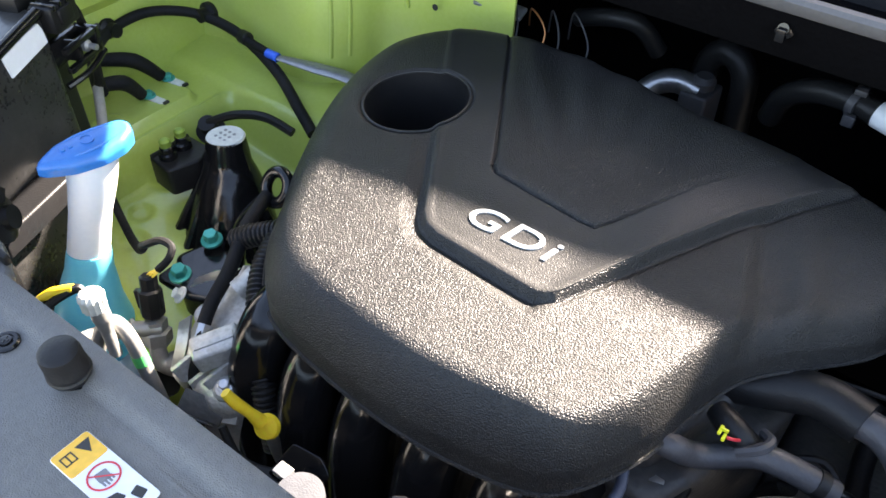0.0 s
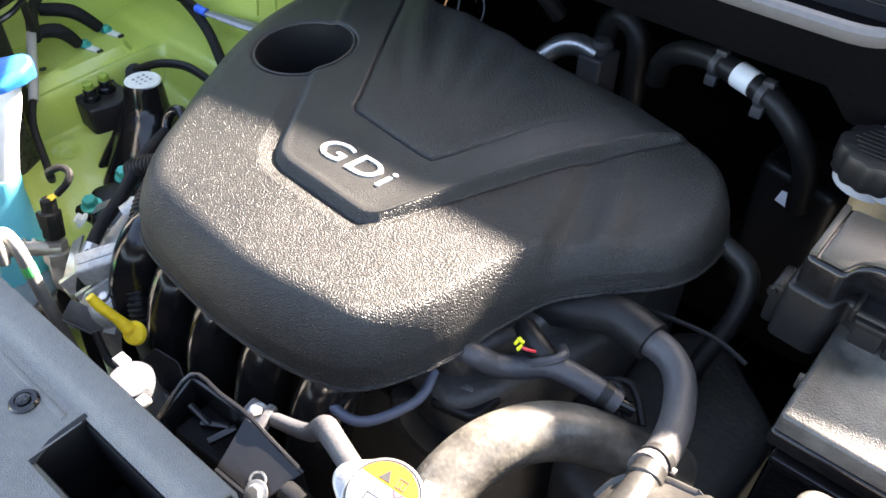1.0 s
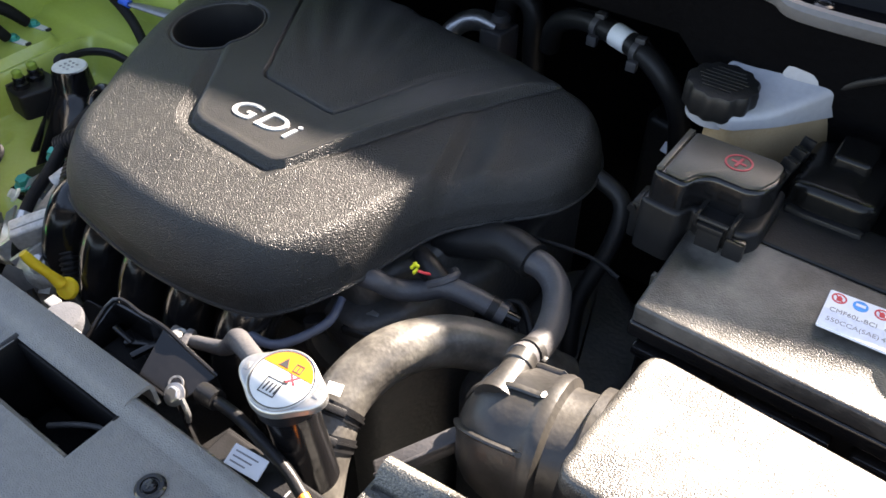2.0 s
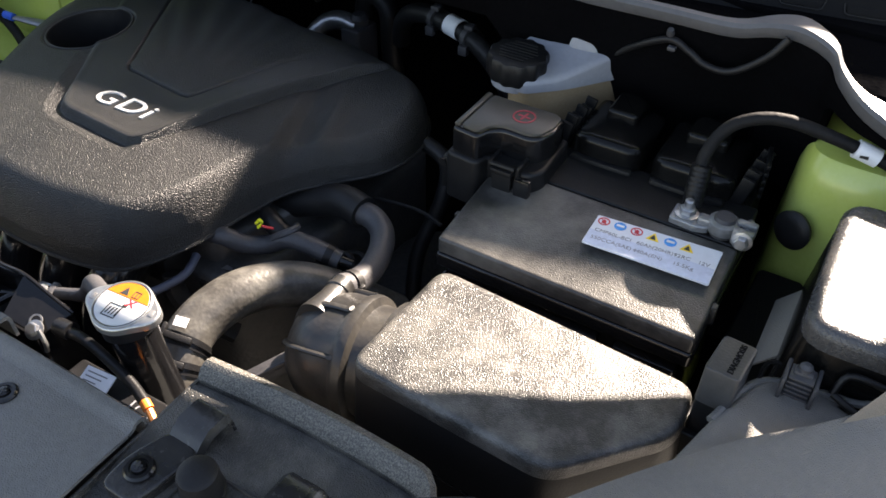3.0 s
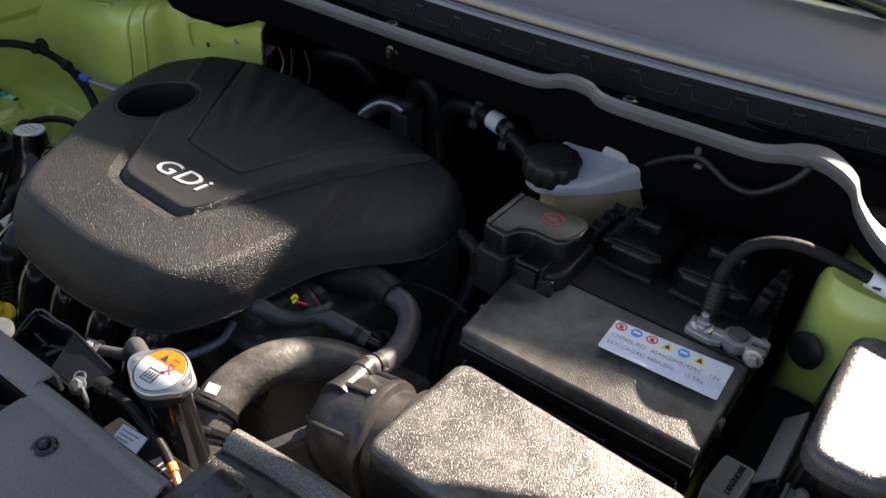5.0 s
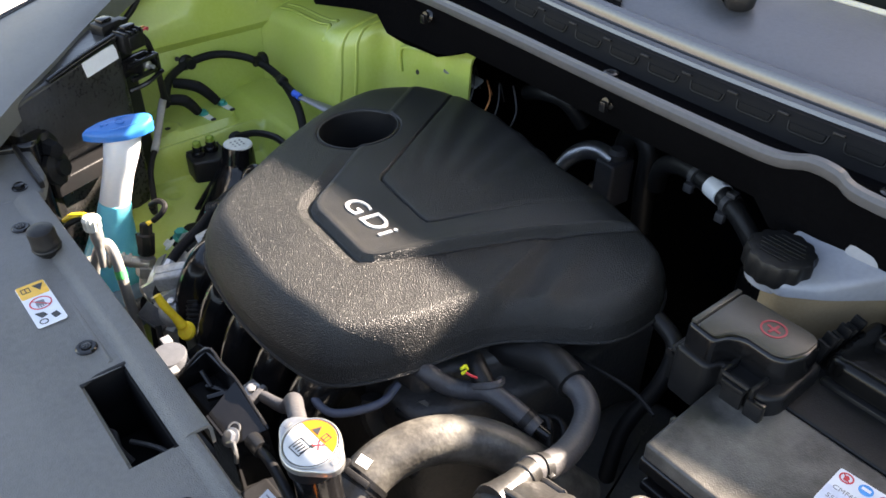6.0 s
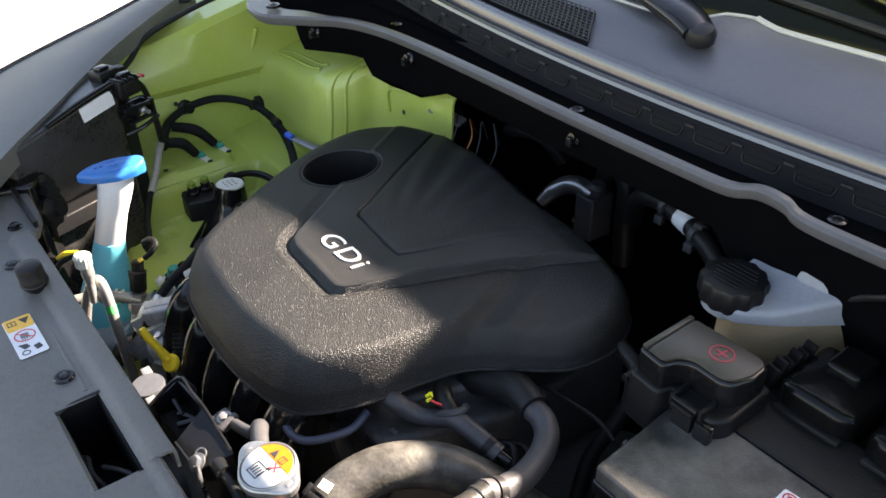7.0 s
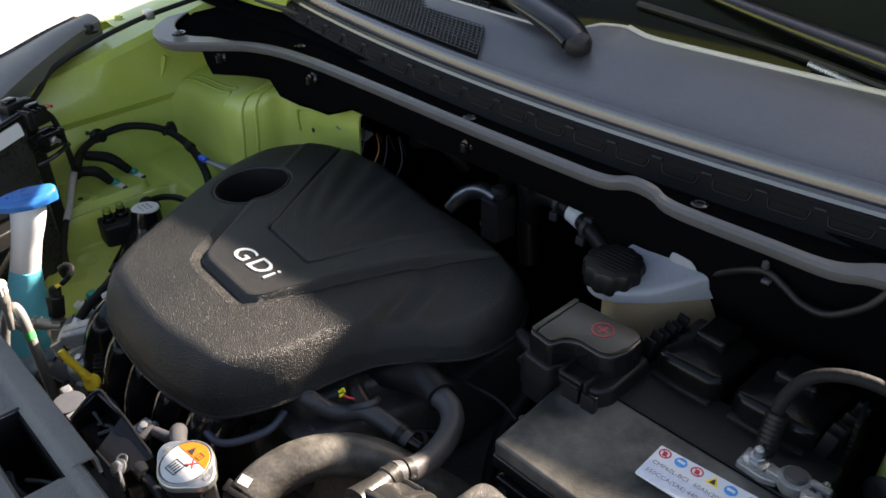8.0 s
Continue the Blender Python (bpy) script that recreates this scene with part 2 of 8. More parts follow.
def slab(points, z0, z1, radius=0.0, edge=0.004, seg=3, taper=0.0, top=None):
    """An upright block over an outline, its top edge rounded; top(x, y) may lift its top."""
    pts = rounded([Vector((p[0], p[1])) for p in points], radius) if radius else [Vector((p[0], p[1])) for p in points]
    area = sum(pts[i - 1].x * pts[i].y - pts[i].x * pts[i - 1].y for i in range(len(pts)))
    if area < 0:
        pts.reverse()
    c = sum(pts, Vector((0, 0))) / len(pts)
    n = len(pts)
    nor = []
    for i in range(n):
        d = (pts[(i + 1) % n] - pts[i - 1]).normalized()
        nor.append(Vector((d.y, -d.x)))
    rings = [(0.0 if not taper else taper, z0)]
    for k in range(seg + 1):
        a = k / seg * math.pi / 2
        rings.append((-edge * (1 - math.cos(a)), z1 - edge * (1 - math.sin(a))))
    if edge > 0.0015:
        rings.append((-edge * 1.25, z1))
    bm = bmesh.new()
    grid = []
    for off, z in rings:
        row = []
        for p, q in zip(pts, nor):
            w = p + q * off
            lift = top(w.x, w.y) if top and z > z0 + 1e-6 else 0.0
            row.append(bm.verts.new((w.x, w.y, z + lift)))
        grid.append(row)
    for a, b in zip(grid, grid[1:]):
        for i in range(n):
            j = (i + 1) % n
            bm.faces.new((a[i], a[j], b[j], b[i]))
    cz = z1 + (top(c.x, c.y) if top else 0)
    if top:
        m = bm.verts.new((c.x, c.y, cz))
        for i in range(n):
            bm.faces.new((grid[-1][i], grid[-1][(i + 1) % n], m))
    else:
        bm.faces.new(grid[-1])
    bm.faces.new(list(reversed(grid[0])))
    return bm


def smooth_line(points, per=8, closed=False):
    """A Catmull-Rom line through the points."""
    p = [Vector(q) for q in points]
    n = len(p)
    out = []
    for i in range(n if closed else n - 1):
        if closed:
            a, b, c, d = p[i - 1], p[i], p[(i + 1) % n], p[(i + 2) % n]
        else:
            a, b, c, d = p[max(i - 1, 0)], p[i], p[i + 1], p[min(i + 2, n - 1)]
        for k in range(per):
            t = k / per
            out.append(0.5 * ((2 * b) + (c - a) * t + (2 * a - 5 * b + 4 * c - d) * t * t + (3 * b - a - 3 * c + d) * t ** 3))
    if not closed:
        out.append(p[-1])
    return out


def tube(points, r, sides=12, per=8, ribs=0, rib_depth=0.0, caps=True, flat=1.0):
    """A pipe along a smooth line; r: one radius or one for each point. ribs: rings to a metre."""
    line = smooth_line(points, per)
    rs = [r] * len(points) if not isinstance(r, (list, tuple)) else list(r)
    if ribs:
        length = sum((b - a).length for a, b in zip(line, line[1:]))
        cnt = max(4, int(length * ribs * 4))
        acc = [0.0]
        for a, b in zip(line, line[1:]):
            acc.append(acc[-1] + (b - a).length)
        fine = []
        for k in range(cnt + 1):
            s = acc[-1] * k / cnt
            i = min(max(0, int(np.searchsorted(acc, s)) - 1), len(line) - 2)
            f = (s - acc[i]) / max(acc[i + 1] - acc[i], 1e-9)
            fine.append(line[i].lerp(line[i + 1], f))
        line = fine
    m = len(line)
    bm = bmesh.new()
    up = Vector((0, 0, 1))
    d0 = (line[1] - line[0]).normalized()
    if abs(d0.dot(up)) > 0.9:
        up = Vector((1, 0, 0))
    side = d0.cross(up).normalized()
    rows = []
    for i, p in enumerate(line):
        d = (line[min(i + 1, m - 1)] - line[max(i - 1, 0)]).normalized()
        side = (side - d * side.dot(d)).normalized()
        over = d.cross(side)
        f = i / (m - 1) * (len(rs) - 1)
        k = min(int(f), len(rs) - 2) if len(rs) > 1 else 0
        rad = rs[k] + (rs[k + 1] - rs[k]) * (f - k) if len(rs) > 1 else rs[0]
        if ribs and (i % 4) in (1, 2):
            rad += rib_depth
        rows.append([bm.verts.new(p + (side * math.cos(2 * math.pi * s / sides) + over * math.sin(2 * math.pi * s / sides) * flat) * rad) for s in range(sides)])
    for a, b in zip(rows, rows[1:]):
        for s in range(sides):
            t = (s + 1) % sides
            bm.faces.new((a[s], a[t], b[t], b[s]))
    if caps:
        bm.faces.new(list(reversed(rows[0])))
        bm.faces.new(rows[-1])
    bmesh.ops.recalc_face_normals(bm, faces=bm.faces)
    return bm


def lathe(profile, base, axis=(0, 0, 1), sides=32, wave=0, wave_depth=0.0):
    """Turn a profile of (radius, height) round an axis through base. wave: scallops round the rim."""
    bm = bmesh.new()
    turn = Vector((0, 0, 1)).rotation_difference(Vector(axis).normalized()).to_matrix()
    rows = []
    for r, h in profile:
        row = []
        for s in range(sides):
            a = 2 * math.pi * s / sides
            rr = r + (wave_depth * math.cos(wave * a) * (r > 0.002) if wave else 0)
            row.append(bm.verts.new(Vector(base) + turn @ Vector((rr * math.cos(a), rr * math.sin(a), h))))
        rows.append(row)
    for a, b in zip(rows, rows[1:]):
        for s in range(sides):
            t = (s + 1) % sides
            bm.faces.new((a[s], a[t], b[t], b[s]))
    bm.faces.new(list(reversed(rows[0])))
    bm.faces.new(rows[-1])
    bmesh.ops.recalc_face_normals(bm, faces=bm.faces)
    return bm


def hexbolt(at, r, h, axis=(0, 0, 1), flange=1.45):
    """A hexagon head on its round flange."""
    f = lathe([(r * flange, 0), (r * flange, h * 0.22), (r * 1.05, h * 0.3)], at, axis, 20)
    k = lathe([(r, h * 0.25), (r, h * 0.9), (r * 0.85, h)], at, axis, 6)
    return joined(f, k)


def sheet(rows, thick=0.0):
    """A skin through rows of points, with a thickness downwards along its normals."""
    bm = bmesh.new()
    g = [[bm.verts.new(p) for p in row] for row in rows]
    for a, b in zip(g, g[1:]):
        for i in range(len(a) - 1):
            bm.faces.new((a[i], a[i + 1], b[i + 1], b[i]))
    if thick:
        bm.normal_update()
        if sum(f.normal.z * f.calc_area() for f in bm.faces) < 0:
            bmesh.ops.reverse_faces(bm, faces=bm.faces)
            bm.normal_update()
        bmesh.ops.solidify(bm, geom=bm.faces[:], thickness=thick)
    bmesh.ops.recalc_face_normals(bm, faces=bm.faces)
    return bm


def words(text, size, m, depth=0.0004, shear=0.0, bold=0.0, spacing=1.0, align="LEFT"):
    """Raised letters in the built-in font at the pose m."""
    cu = bpy.data.curves.new("letters", "FONT")
    cu.body, cu.size, cu.extrude, cu.shear, cu.offset, cu.space_character = text, size, depth, shear, bold, spacing
    cu.align_x = align
    cu.resolution_u = 4
    ob = new("letters", cu)
    me = bpy.data.meshes.new_from_object(ob.evaluated_get(bpy.context.evaluated_depsgraph_get()))
    bm = bmesh.new()
    bm.from_mesh(me)
    bpy.data.objects.remove(ob)
    bpy.data.curves.remove(cu)
    bpy.data.meshes.remove(me)
    return moved(bm, m)


def plate(points, z0, z1, m=None, radius=0.0):
    """A thin flat piece (label, print) over an outline, moved by m."""
    bm = slab(points, z0, z1, radius, edge=min(0.0002, (z1 - z0) / 3), seg=1)
    return moved(bm, m) if m else bm


def ring(r, w, h, m, sides=28):
    """A flat ring, as printed."""
    bm = bmesh.new()
    rows = []
    for rr, z in ((r - w / 2, 0), (r - w / 2, h), (r + w / 2, h), (r + w / 2, 0)):
        rows.append([bm.verts.new((rr * math.cos(2 * math.pi * s / sides), rr * math.sin(2 * math.pi * s / sides), z)) for s in range(sides)])
    for i in range(4):
        a, b = rows[i], rows[(i + 1) % 4]
        for s in range(sides):
            t = (s + 1) % sides
            bm.faces.new((a[s], a[t], b[t], b[s]))
    bmesh.ops.recalc_face_normals(bm, faces=bm.faces)
    return moved(bm, m)


def disc(r, h, m, sides=28):
    return moved(lathe([(r, 0), (r, h)], (0, 0, 0), (0, 0, 1), sides), m)


def frame_from(origin, xway, upway):
    """A pose with its x along xway and its z near upway."""
    x = Vector(xway).normalized()
    z = Vector(upway)
    z = (z - x * z.dot(x)).normalized()
    y = z.cross(x)
    m = Matrix((x, y, z)).transposed().to_4x4()
    m.translation = origin
    return m


def step(x, a, b):
    t = np.clip((x - a) / (b - a), 0, 1)
    return t * t * (3 - 2 * t)


def curve_y(x):
    """How far back the cowl bows at x."""
    return 0.16 * (x + 0.02) ** 2


XC = -0.08  # the car's middle line


# ---- the ground and the car's body ----
def build_ground():
    n = 24
    rows = []
    for i in range(n + 1):
        row = []
        for j in range(n + 1):
            a, b = (i / n * 2 - 1), (j / n * 2 - 1)
            row.append((60 * a * abs(a) ** 1.5, 60 * b * abs(b) ** 1.5, 0.0))
        rows.append(row)
    bm = sheet(rows)
    for f in bm.faces:
        if f.normal.z < 0:
            f.normal_flip()
    ob = part("ground", bm, M_CONCRETE)
    tagged(ob, "pale sunlit concrete ground beside the car", "ground", kind="structure")


def build_bay():
    """The painted walls that close the bay, one shell with towers on both sides."""
    bay = thing("engine_bay", (XC, 0.4, 0.3), "lime green painted engine bay body panels", "car body", kind="structure")
    # x- side: high inner wing
    wing = []
    for k in range(15):
        y = 0.19 + 0.66 * k / 14
        bow = 0.02 * math.sin(k * 0.5)
        top = 0.862 + 0.075 * max(0, (y - 0.3)) / 0.35
        wing.append([(-0.80 + bow, y, 0.30), (-0.815 + bow, y, 0.55), (-0.83 + bow * 0.7, y, 0.70), (-0.84, y, 0.775), (-0.828, y, 0.79), (-0.835, y, top - 0.012), (-0.846, y, top), (-0.93, y, top + 0.004)])
    part("inner_wing", sheet(wing, 0.004), M_GREEN, bay)
    wing = []
    for k in range(15):
        y = 0.36 + 0.49 * k / 14
        top = 0.885 + 0.05 * max(0, (y - 0.3)) / 0.35
        wing.append([(0.66, y, 0.30), (0.668, y, 0.6), (0.675, y, top - 0.02), (0.683, y, top), (0.77, y, top + 0.004)])
    part("inner_wing", sheet(wing, 0.004), M_GREEN, bay)

    # x- strut tower: a shelf with a raised dish, a swept rear wall
    def shelf_z(x, y):
        def soft(v, a, b):
            t = min(max((v - a) / (b - a), 0), 1)
            return t * t * (3 - 2 * t)
        # raised rounded field with the earth points, a ring round the drain hole
        dx, dy = max(0, x + 0.738), max(0, y - 0.372)
        z = 0.680 + 0.012 * soft(-math.hypot(dx, dy), -0.025, -0.018) * soft(y, 0.225, 0.245)
        z += 0.0035 * soft(-math.hypot(x + 0.742, y - 0.278), -0.024, -0.018) - 0.0035 * soft(-math.hypot(x + 0.742, y - 0.278), -0.016, -0.012)
        z += 0.007 * soft(y, 0.424, 0.440)
        # ridge, and the lower rail beyond it with two round dimples
        low = soft(x, -0.702, -0.682) * soft(-y, -0.432, -0.405)
        z += 0.0035 * math.exp(-((x + 0.703) / 0.0035) ** 2) * soft(-y, -0.425, -0.405)
        z -= low * (0.046 + 0.12 * max(0, x + 0.68))
        for ax, ay in ((-0.653, 0.238), (-0.625, 0.205), (-0.672, 0.290)):
            z -= 0.004 * soft(-math.hypot(x - ax, y - ay), -0.016, -0.010)
        z += 0.004 * math.exp(-((y - (0.222 - 0.28 * (x + 0.83))) / 0.005) ** 2)
        front = 0.210 - 0.28 * (x + 0.83) - y
        z -= 0.17 * soft(front, 0.0, 0.012)
        z -= 0.10 * soft(x, -0.478, -0.455)
        return z
    rows = []
    for i in range(121):
        x = -0.86 + 0.43 * i / 120
        rows.append([(x, 0.02 + 0.56 * j / 140, shelf_z(x, 0.02 + 0.56 * j / 140)) for j in range(141)])
    part("tower_shelf", sheet(rows, 0.004), M_GREEN, bay)
    path = [(-0.85, 0.50), (-0.80, 0.515), (-0.74, 0.512), (-0.68, 0.505), (-0.635, 0.505), (-0.605, 0.52), (-0.585, 0.55), (-0.57, 0.585), (-0.53, 0.60), (-0.48, 0.605), (-0.40, 0.61)]
    line = smooth_line([(x, y, 0) for x, y in path], 6)
    rows = []
    for i, p in enumerate(line):
        u = i / (len(line) - 1)
        top = float(np.interp(p.x, (-0.85, -0.72, -0.62, -0.57, -0.40), (0.812, 0.826, 0.842, 0.850, 0.850)))
        k = 0.7 - 0.3 * float(step(np.array([p.x]), -0.60, -0.565)[0])
        rows.append([(p.x, p.y - 0.012, 0.60), (p.x, p.y - 0.008, 0.685), (p.x, p.y, 0.72), (p.x, p.y + 0.006, 0.765), (p.x, p.y + 0.009, top - 0.055 * k), (p.x, p.y + 0.009 + 0.006 * k, top - 0.034 * k), (p.x, p.y + 0.009 + 0.017 * k, top - 0.018 * k), (p.x, p.y + 0.009 + 0.034 * k, top - 0.008 * k), (p.x, p.y + 0.085, top + 0.006), (p.x, p.y + 0.16, top + 0.014)])
    part("strut_tower", sheet(rows, 0.004), M_GREEN, bay)
    # pressed rib along the tower's shoulder and the seam of sealant down its corner
    ribs = [row for row in rows if -0.82 < row[0][0] < -0.632][::3]
    for up in (0.0, 0.016):
        part("tower_rib", tube([(row[7][0], row[7][1] + up, row[7][2] + 0.001 + 0.10 * up) for row in ribs] + [(ribs[-1][5][0] + 0.008, ribs[-1][5][1] + up * 0.5, ribs[-1][5][2])], 0.0034, 8, 5, flat=0.6), M_GREEN, bay)
    for x in (-0.607, -0.592):
        row = min(rows, key=lambda q: abs(q[0][0] - x))
        part("seam_sealant", tube([(q[0], q[1], q[2]) for q in row[2:9]], 0.0032, 8, 4, flat=0.7), M_GREEN, bay)
    part("pressing", tube([(-0.545, 0.601, 0.775), (-0.548, 0.601, 0.805), (-0.535, 0.602, 0.818), (-0.49, 0.607, 0.825)], 0.0028, 8, 5), M_GREEN, bay)
    part("wing_seam", tube([(-0.836, 0.30, 0.785), (-0.84, 0.40, 0.80), (-0.835, 0.49, 0.815), (-0.83, 0.515, 0.86)], 0.004, 8, 6), M_GREEN, bay)
    for x, y, z in ((-0.742, 0.278, 0.6925),):
        part("drain_hole", disc(0.0045, 0.0006, pose(x, y, z)), M_INK, bay)
    part("drain_hole", disc(0.004, 0.0006, frame_from((-0.825, 0.345, 0.765), (0, 1, 0), (1, 0, 0.1))), M_INK, bay)
    part("drain_hole", disc(0.004, 0.0006, frame_from((-0.50, 0.5985, 0.79), (1, 0, 0), (0, -1, 0.1))), M_INK, bay)

    # x+ strut tower and its shelf
    path = [(0.445, 0.60), (0.448, 0.545), (0.455, 0.505), (0.475, 0.487), (0.52, 0.48), (0.58, 0.478), (0.64, 0.476), (0.69, 0.47)]
    line = smooth_line([(x, y, 0) for x, y in path], 6)
    rows = []
    for i, p in enumerate(line):
        u = i / (len(line) - 1)
        top = 0.862 + 0.02 * u
        rows.append([(p.x, p.y, 0.45), (p.x, p.y, 0.70), (p.x + 0.004, p.y + 0.006, top - 0.03), (p.x + 0.006, p.y + 0.01, top - 0.012), (p.x + 0.008, p.y + 0.017, top - 0.002), (p.x + 0.01, p.y + 0.03, top), (p.x + 0.03, p.y + 0.14, top + 0.006)])
    part("strut_tower", sheet(rows, 0.004), M_GREEN, bay)
    part("wing_bracket", slab([(0.62, 0.485), (0.672, 0.47), (0.674, 0.50), (0.625, 0.515)], 0.88, 0.905, 0.006), M_GREEN, bay)
    part("bracket_bolt", hexbolt((0.645, 0.483, 0.895), 0.006, 0.006, (0, -0.5, 1)), M_GREEN, bay)
    part("wing_cable", tube([(-0.775, 0.24, 0.850), (-0.80, 0.28, 0.868), (-0.825, 0.32, 0.890), (-0.832, 0.40, 0.914), (-0.835, 0.48, 0.931), (-0.838, 0.56, 0.940), (-0.84, 0.66, 0.948)], 0.0045, 10, 6), M_RUBBER, bay, "black bonnet cable")
    part("cable_clip", box(-0.846, -0.826, 0.497, 0.512, 0.928, 0.944, 0.002), M_STEEL, bay)
    part("rubber_stop", lathe([(0.014, 0), (0.014, 0.004), (0.009, 0.006), (0.008, 0.014), (0.004, 0.015)], (-0.885, 0.415, 0.915), (0, 0, 1), 20), M_RUBBER, bay)
    part("wing_bolt", hexbolt((-0.885, 0.47, 0.925), 0.007, 0.007), M_GREEN, bay)
    # scuttle wall; dark floor and front wall added so that no light leaks in
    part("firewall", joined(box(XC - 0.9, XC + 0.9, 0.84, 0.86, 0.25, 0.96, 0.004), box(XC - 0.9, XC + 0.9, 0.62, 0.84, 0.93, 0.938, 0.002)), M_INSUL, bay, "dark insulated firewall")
    part("undertray", box(XC - 0.80, XC + 0.80, -0.12, 0.85, 0.27, 0.29, 0.004), M_INSUL, bay, "dark floor added to keep light out")
    part("front_wall", box(XC - 0.62, XC + 0.62, -0.16, -0.14, 0.27, 0.79, 0.004), M_INSUL, bay, "dark front wall added to keep light out")


def build_wings():
    """The outer wings and the unseen raised bonnet that shades the bay's front."""
    for s, name in ((-1, "front_wing"), (1, "front_wing")):
        rows = []
        for k in range(18):
            y = 0.47 + 0.42 * k / 17
            top = 0.905 + 0.05 * k / 17
            out = 0.87 - 0.02 * (1 - k / 17) ** 2
            row = []
            for dx, dz in ((0.0, 0.0), (0.05, 0.006), (0.085, -0.004), (0.105, -0.05), (0.115, -0.18), (0.115, -0.45)):
                row.append((XC + s * (out - 0.03 + dx), y, top + dz))
            rows.append(row)
        w = thing(name, (XC + s * 0.85, 0.6, 0.45), "lime green painted front wing beside the bay", "car wing", "front wings")
        part("skin", sheet(rows, 0.003), M_GREEN, w)
    # unseen bonnet, its rear edge bent to place the shadow on the bay
    bonnet = thing("bonnet", (XC, 0.74, 1.18), "unseen raised lime green bonnet, rear edge shaped for its shadow", "car bonnet")
    rows = []
    for i in range(81):
        u = i / 80 * 2 - 1
        row = []
        for k in range(13):
            v = k / 12
            w = abs(u) * 1.0146
            x = XC + 0.832 * u
            droop = float(np.interp(x, (0.28, 0.36, 0.416, 0.483, 0.537, 0.566, 0.577, 0.612, 0.632, 0.663, 0.70, 0.752), (0.047, 0.081, 0.104, 0.125, 0.150, 0.162, 0.113, 0.089, 0.112, 0.146, 0.182, 0.25))) if u > 0 else float(np.interp(-x, (0.24, 0.35, 0.43, 0.50, 0.58, 0.75, 0.92), (0.047, 0.086, 0.108, 0.13, 0.24, 0.45, 0.62)))
            bow = 0.05 * u * u
            row.append((x - 0.05 * u * v * v, 0.665 - 0.28 * v + bow * (1 - v), 1.285 + 0.90 * v - droop * (1 - v) ** 2 + 0.05 * math.sin(math.pi * v)))
        rows.append(row)
    part("skin", sheet(rows, 0.02), M_GREEN, bonnet)
    # unseen dark lining, added to keep the bonnet's bounced light off the bay
    part("lining", sheet([[(XC + (x - XC) * 0.95, y - 0.030, z) for x, y, z in row[1:]] for row in rows[3:-3]], 0.006), M_INSUL, bonnet, "dark lining added unseen to cut bounced light")
    for s in (-1, 1):
        part("hinge", tube([(XC + s * 0.74, 0.78, 0.93), (XC + s * 0.745, 0.76, 0.97), (XC + s * 0.75, 0.71, 1.02)], 0.010, 8, 5, flat=0.6), M_BLACK, bonnet)


def build_cabin():
    """The unseen car behind the windscreen: roof, pillars, sides, built to cast its shadow."""
    cab = thing("car_cabin", (XC, 1.9, 0.3), "unseen lime green car cabin with dark side windows, roof shaped for its shadow", "car body", kind="structure")
    # the header bows forward in the middle, its line set to give the bay's shadow edge
    bow = [(-0.80, 1.520), (-0.38, 1.516), (-0.18, 1.508), (-0.11, 1.491), (-0.05, 1.460), (0.12, 1.450), (0.22, 1.455), (0.36, 1.474), (0.42, 1.486), (0.535, 1.508), (0.60, 1.524), (0.66, 1.545)]
    rows = []
    for i in range(97):
        x = -0.80 + 1.44 * i / 96
        y0 = float(np.interp(x, [b[0] for b in bow], [b[1] for b in bow]))
        edge = max(0, abs((x - XC) / 0.72) - 0.8) / 0.2
        rows.append([(x, y0 + (2.75 - y0) * k / 6, 1.605 + 0.025 * math.sin(math.pi * k / 6) - 0.03 * edge ** 2 * (k > 0)) for k in range(7)])
    part("roof", sheet(rows, 0.02), M_GREEN, cab)
    for s in (-1, 1):
        part("pillar", tube([(XC + s * 0.76, 0.80, 0.97), (XC + s * 0.735, 1.15, 1.29), (XC + s * 0.68, 1.52, 1.58)], 0.028, 10, 6), M_GREEN, cab)
        part("side_window", sheet([[(XC + s * (0.78 - 0.15 * v), 0.86 + 0.62 * v * (k == 0) + 1.6 * k, 1.0 + 0.58 * v) for v in (0, 0.5, 1)] for k in (0, 0.5, 1)], 0.006), M_SCREEN, cab)
        part("door_skin", sheet([[(XC + s * (0.78 + dx), 0.80 + 1.9 * k / 8, z) for dx, z in ((0, 1.0), (0.03, 0.97), (0.06, 0.8), (0.06, 0.5), (0.03, 0.28))] for k in range(9)], 0.01), M_GREEN, cab)
    part("rear_wall", box(XC - 0.78, XC + 0.78, 2.66, 2.70, 0.28, 1.6, 0.02), M_GREEN, cab)


# ---- front panel over the radiator ----
def screw_cap(at, r, parent, axis=(0, 0, 1)):
    """A round push screw with a cross."""
    rim = part("push_screw", lathe([(r, 0), (r, r * 0.18), (r * 0.86, r * 0.32), (r * 0.62, r * 0.32), (r * 0.58, r * 0.22), (r * 0.5, r * 0.22), (r * 0.46, r * 0.4), (r * 0.2, r * 0.46)], at, axis, 28), M_GLOSS, parent)
    m = frame_from(Vector(at) + Vector(axis).normalized() * r * 0.44, (1, 0.4, 0), axis)
    part("cross_slot", joined(moved(box(-r * 0.3, r * 0.3, -r * 0.07, r * 0.07, 0, r * 0.05, 0), m), moved(box(-r * 0.07, r * 0.07, -r * 0.3, r * 0.3, 0, r * 0.055, 0), m)), M_INK, rim)


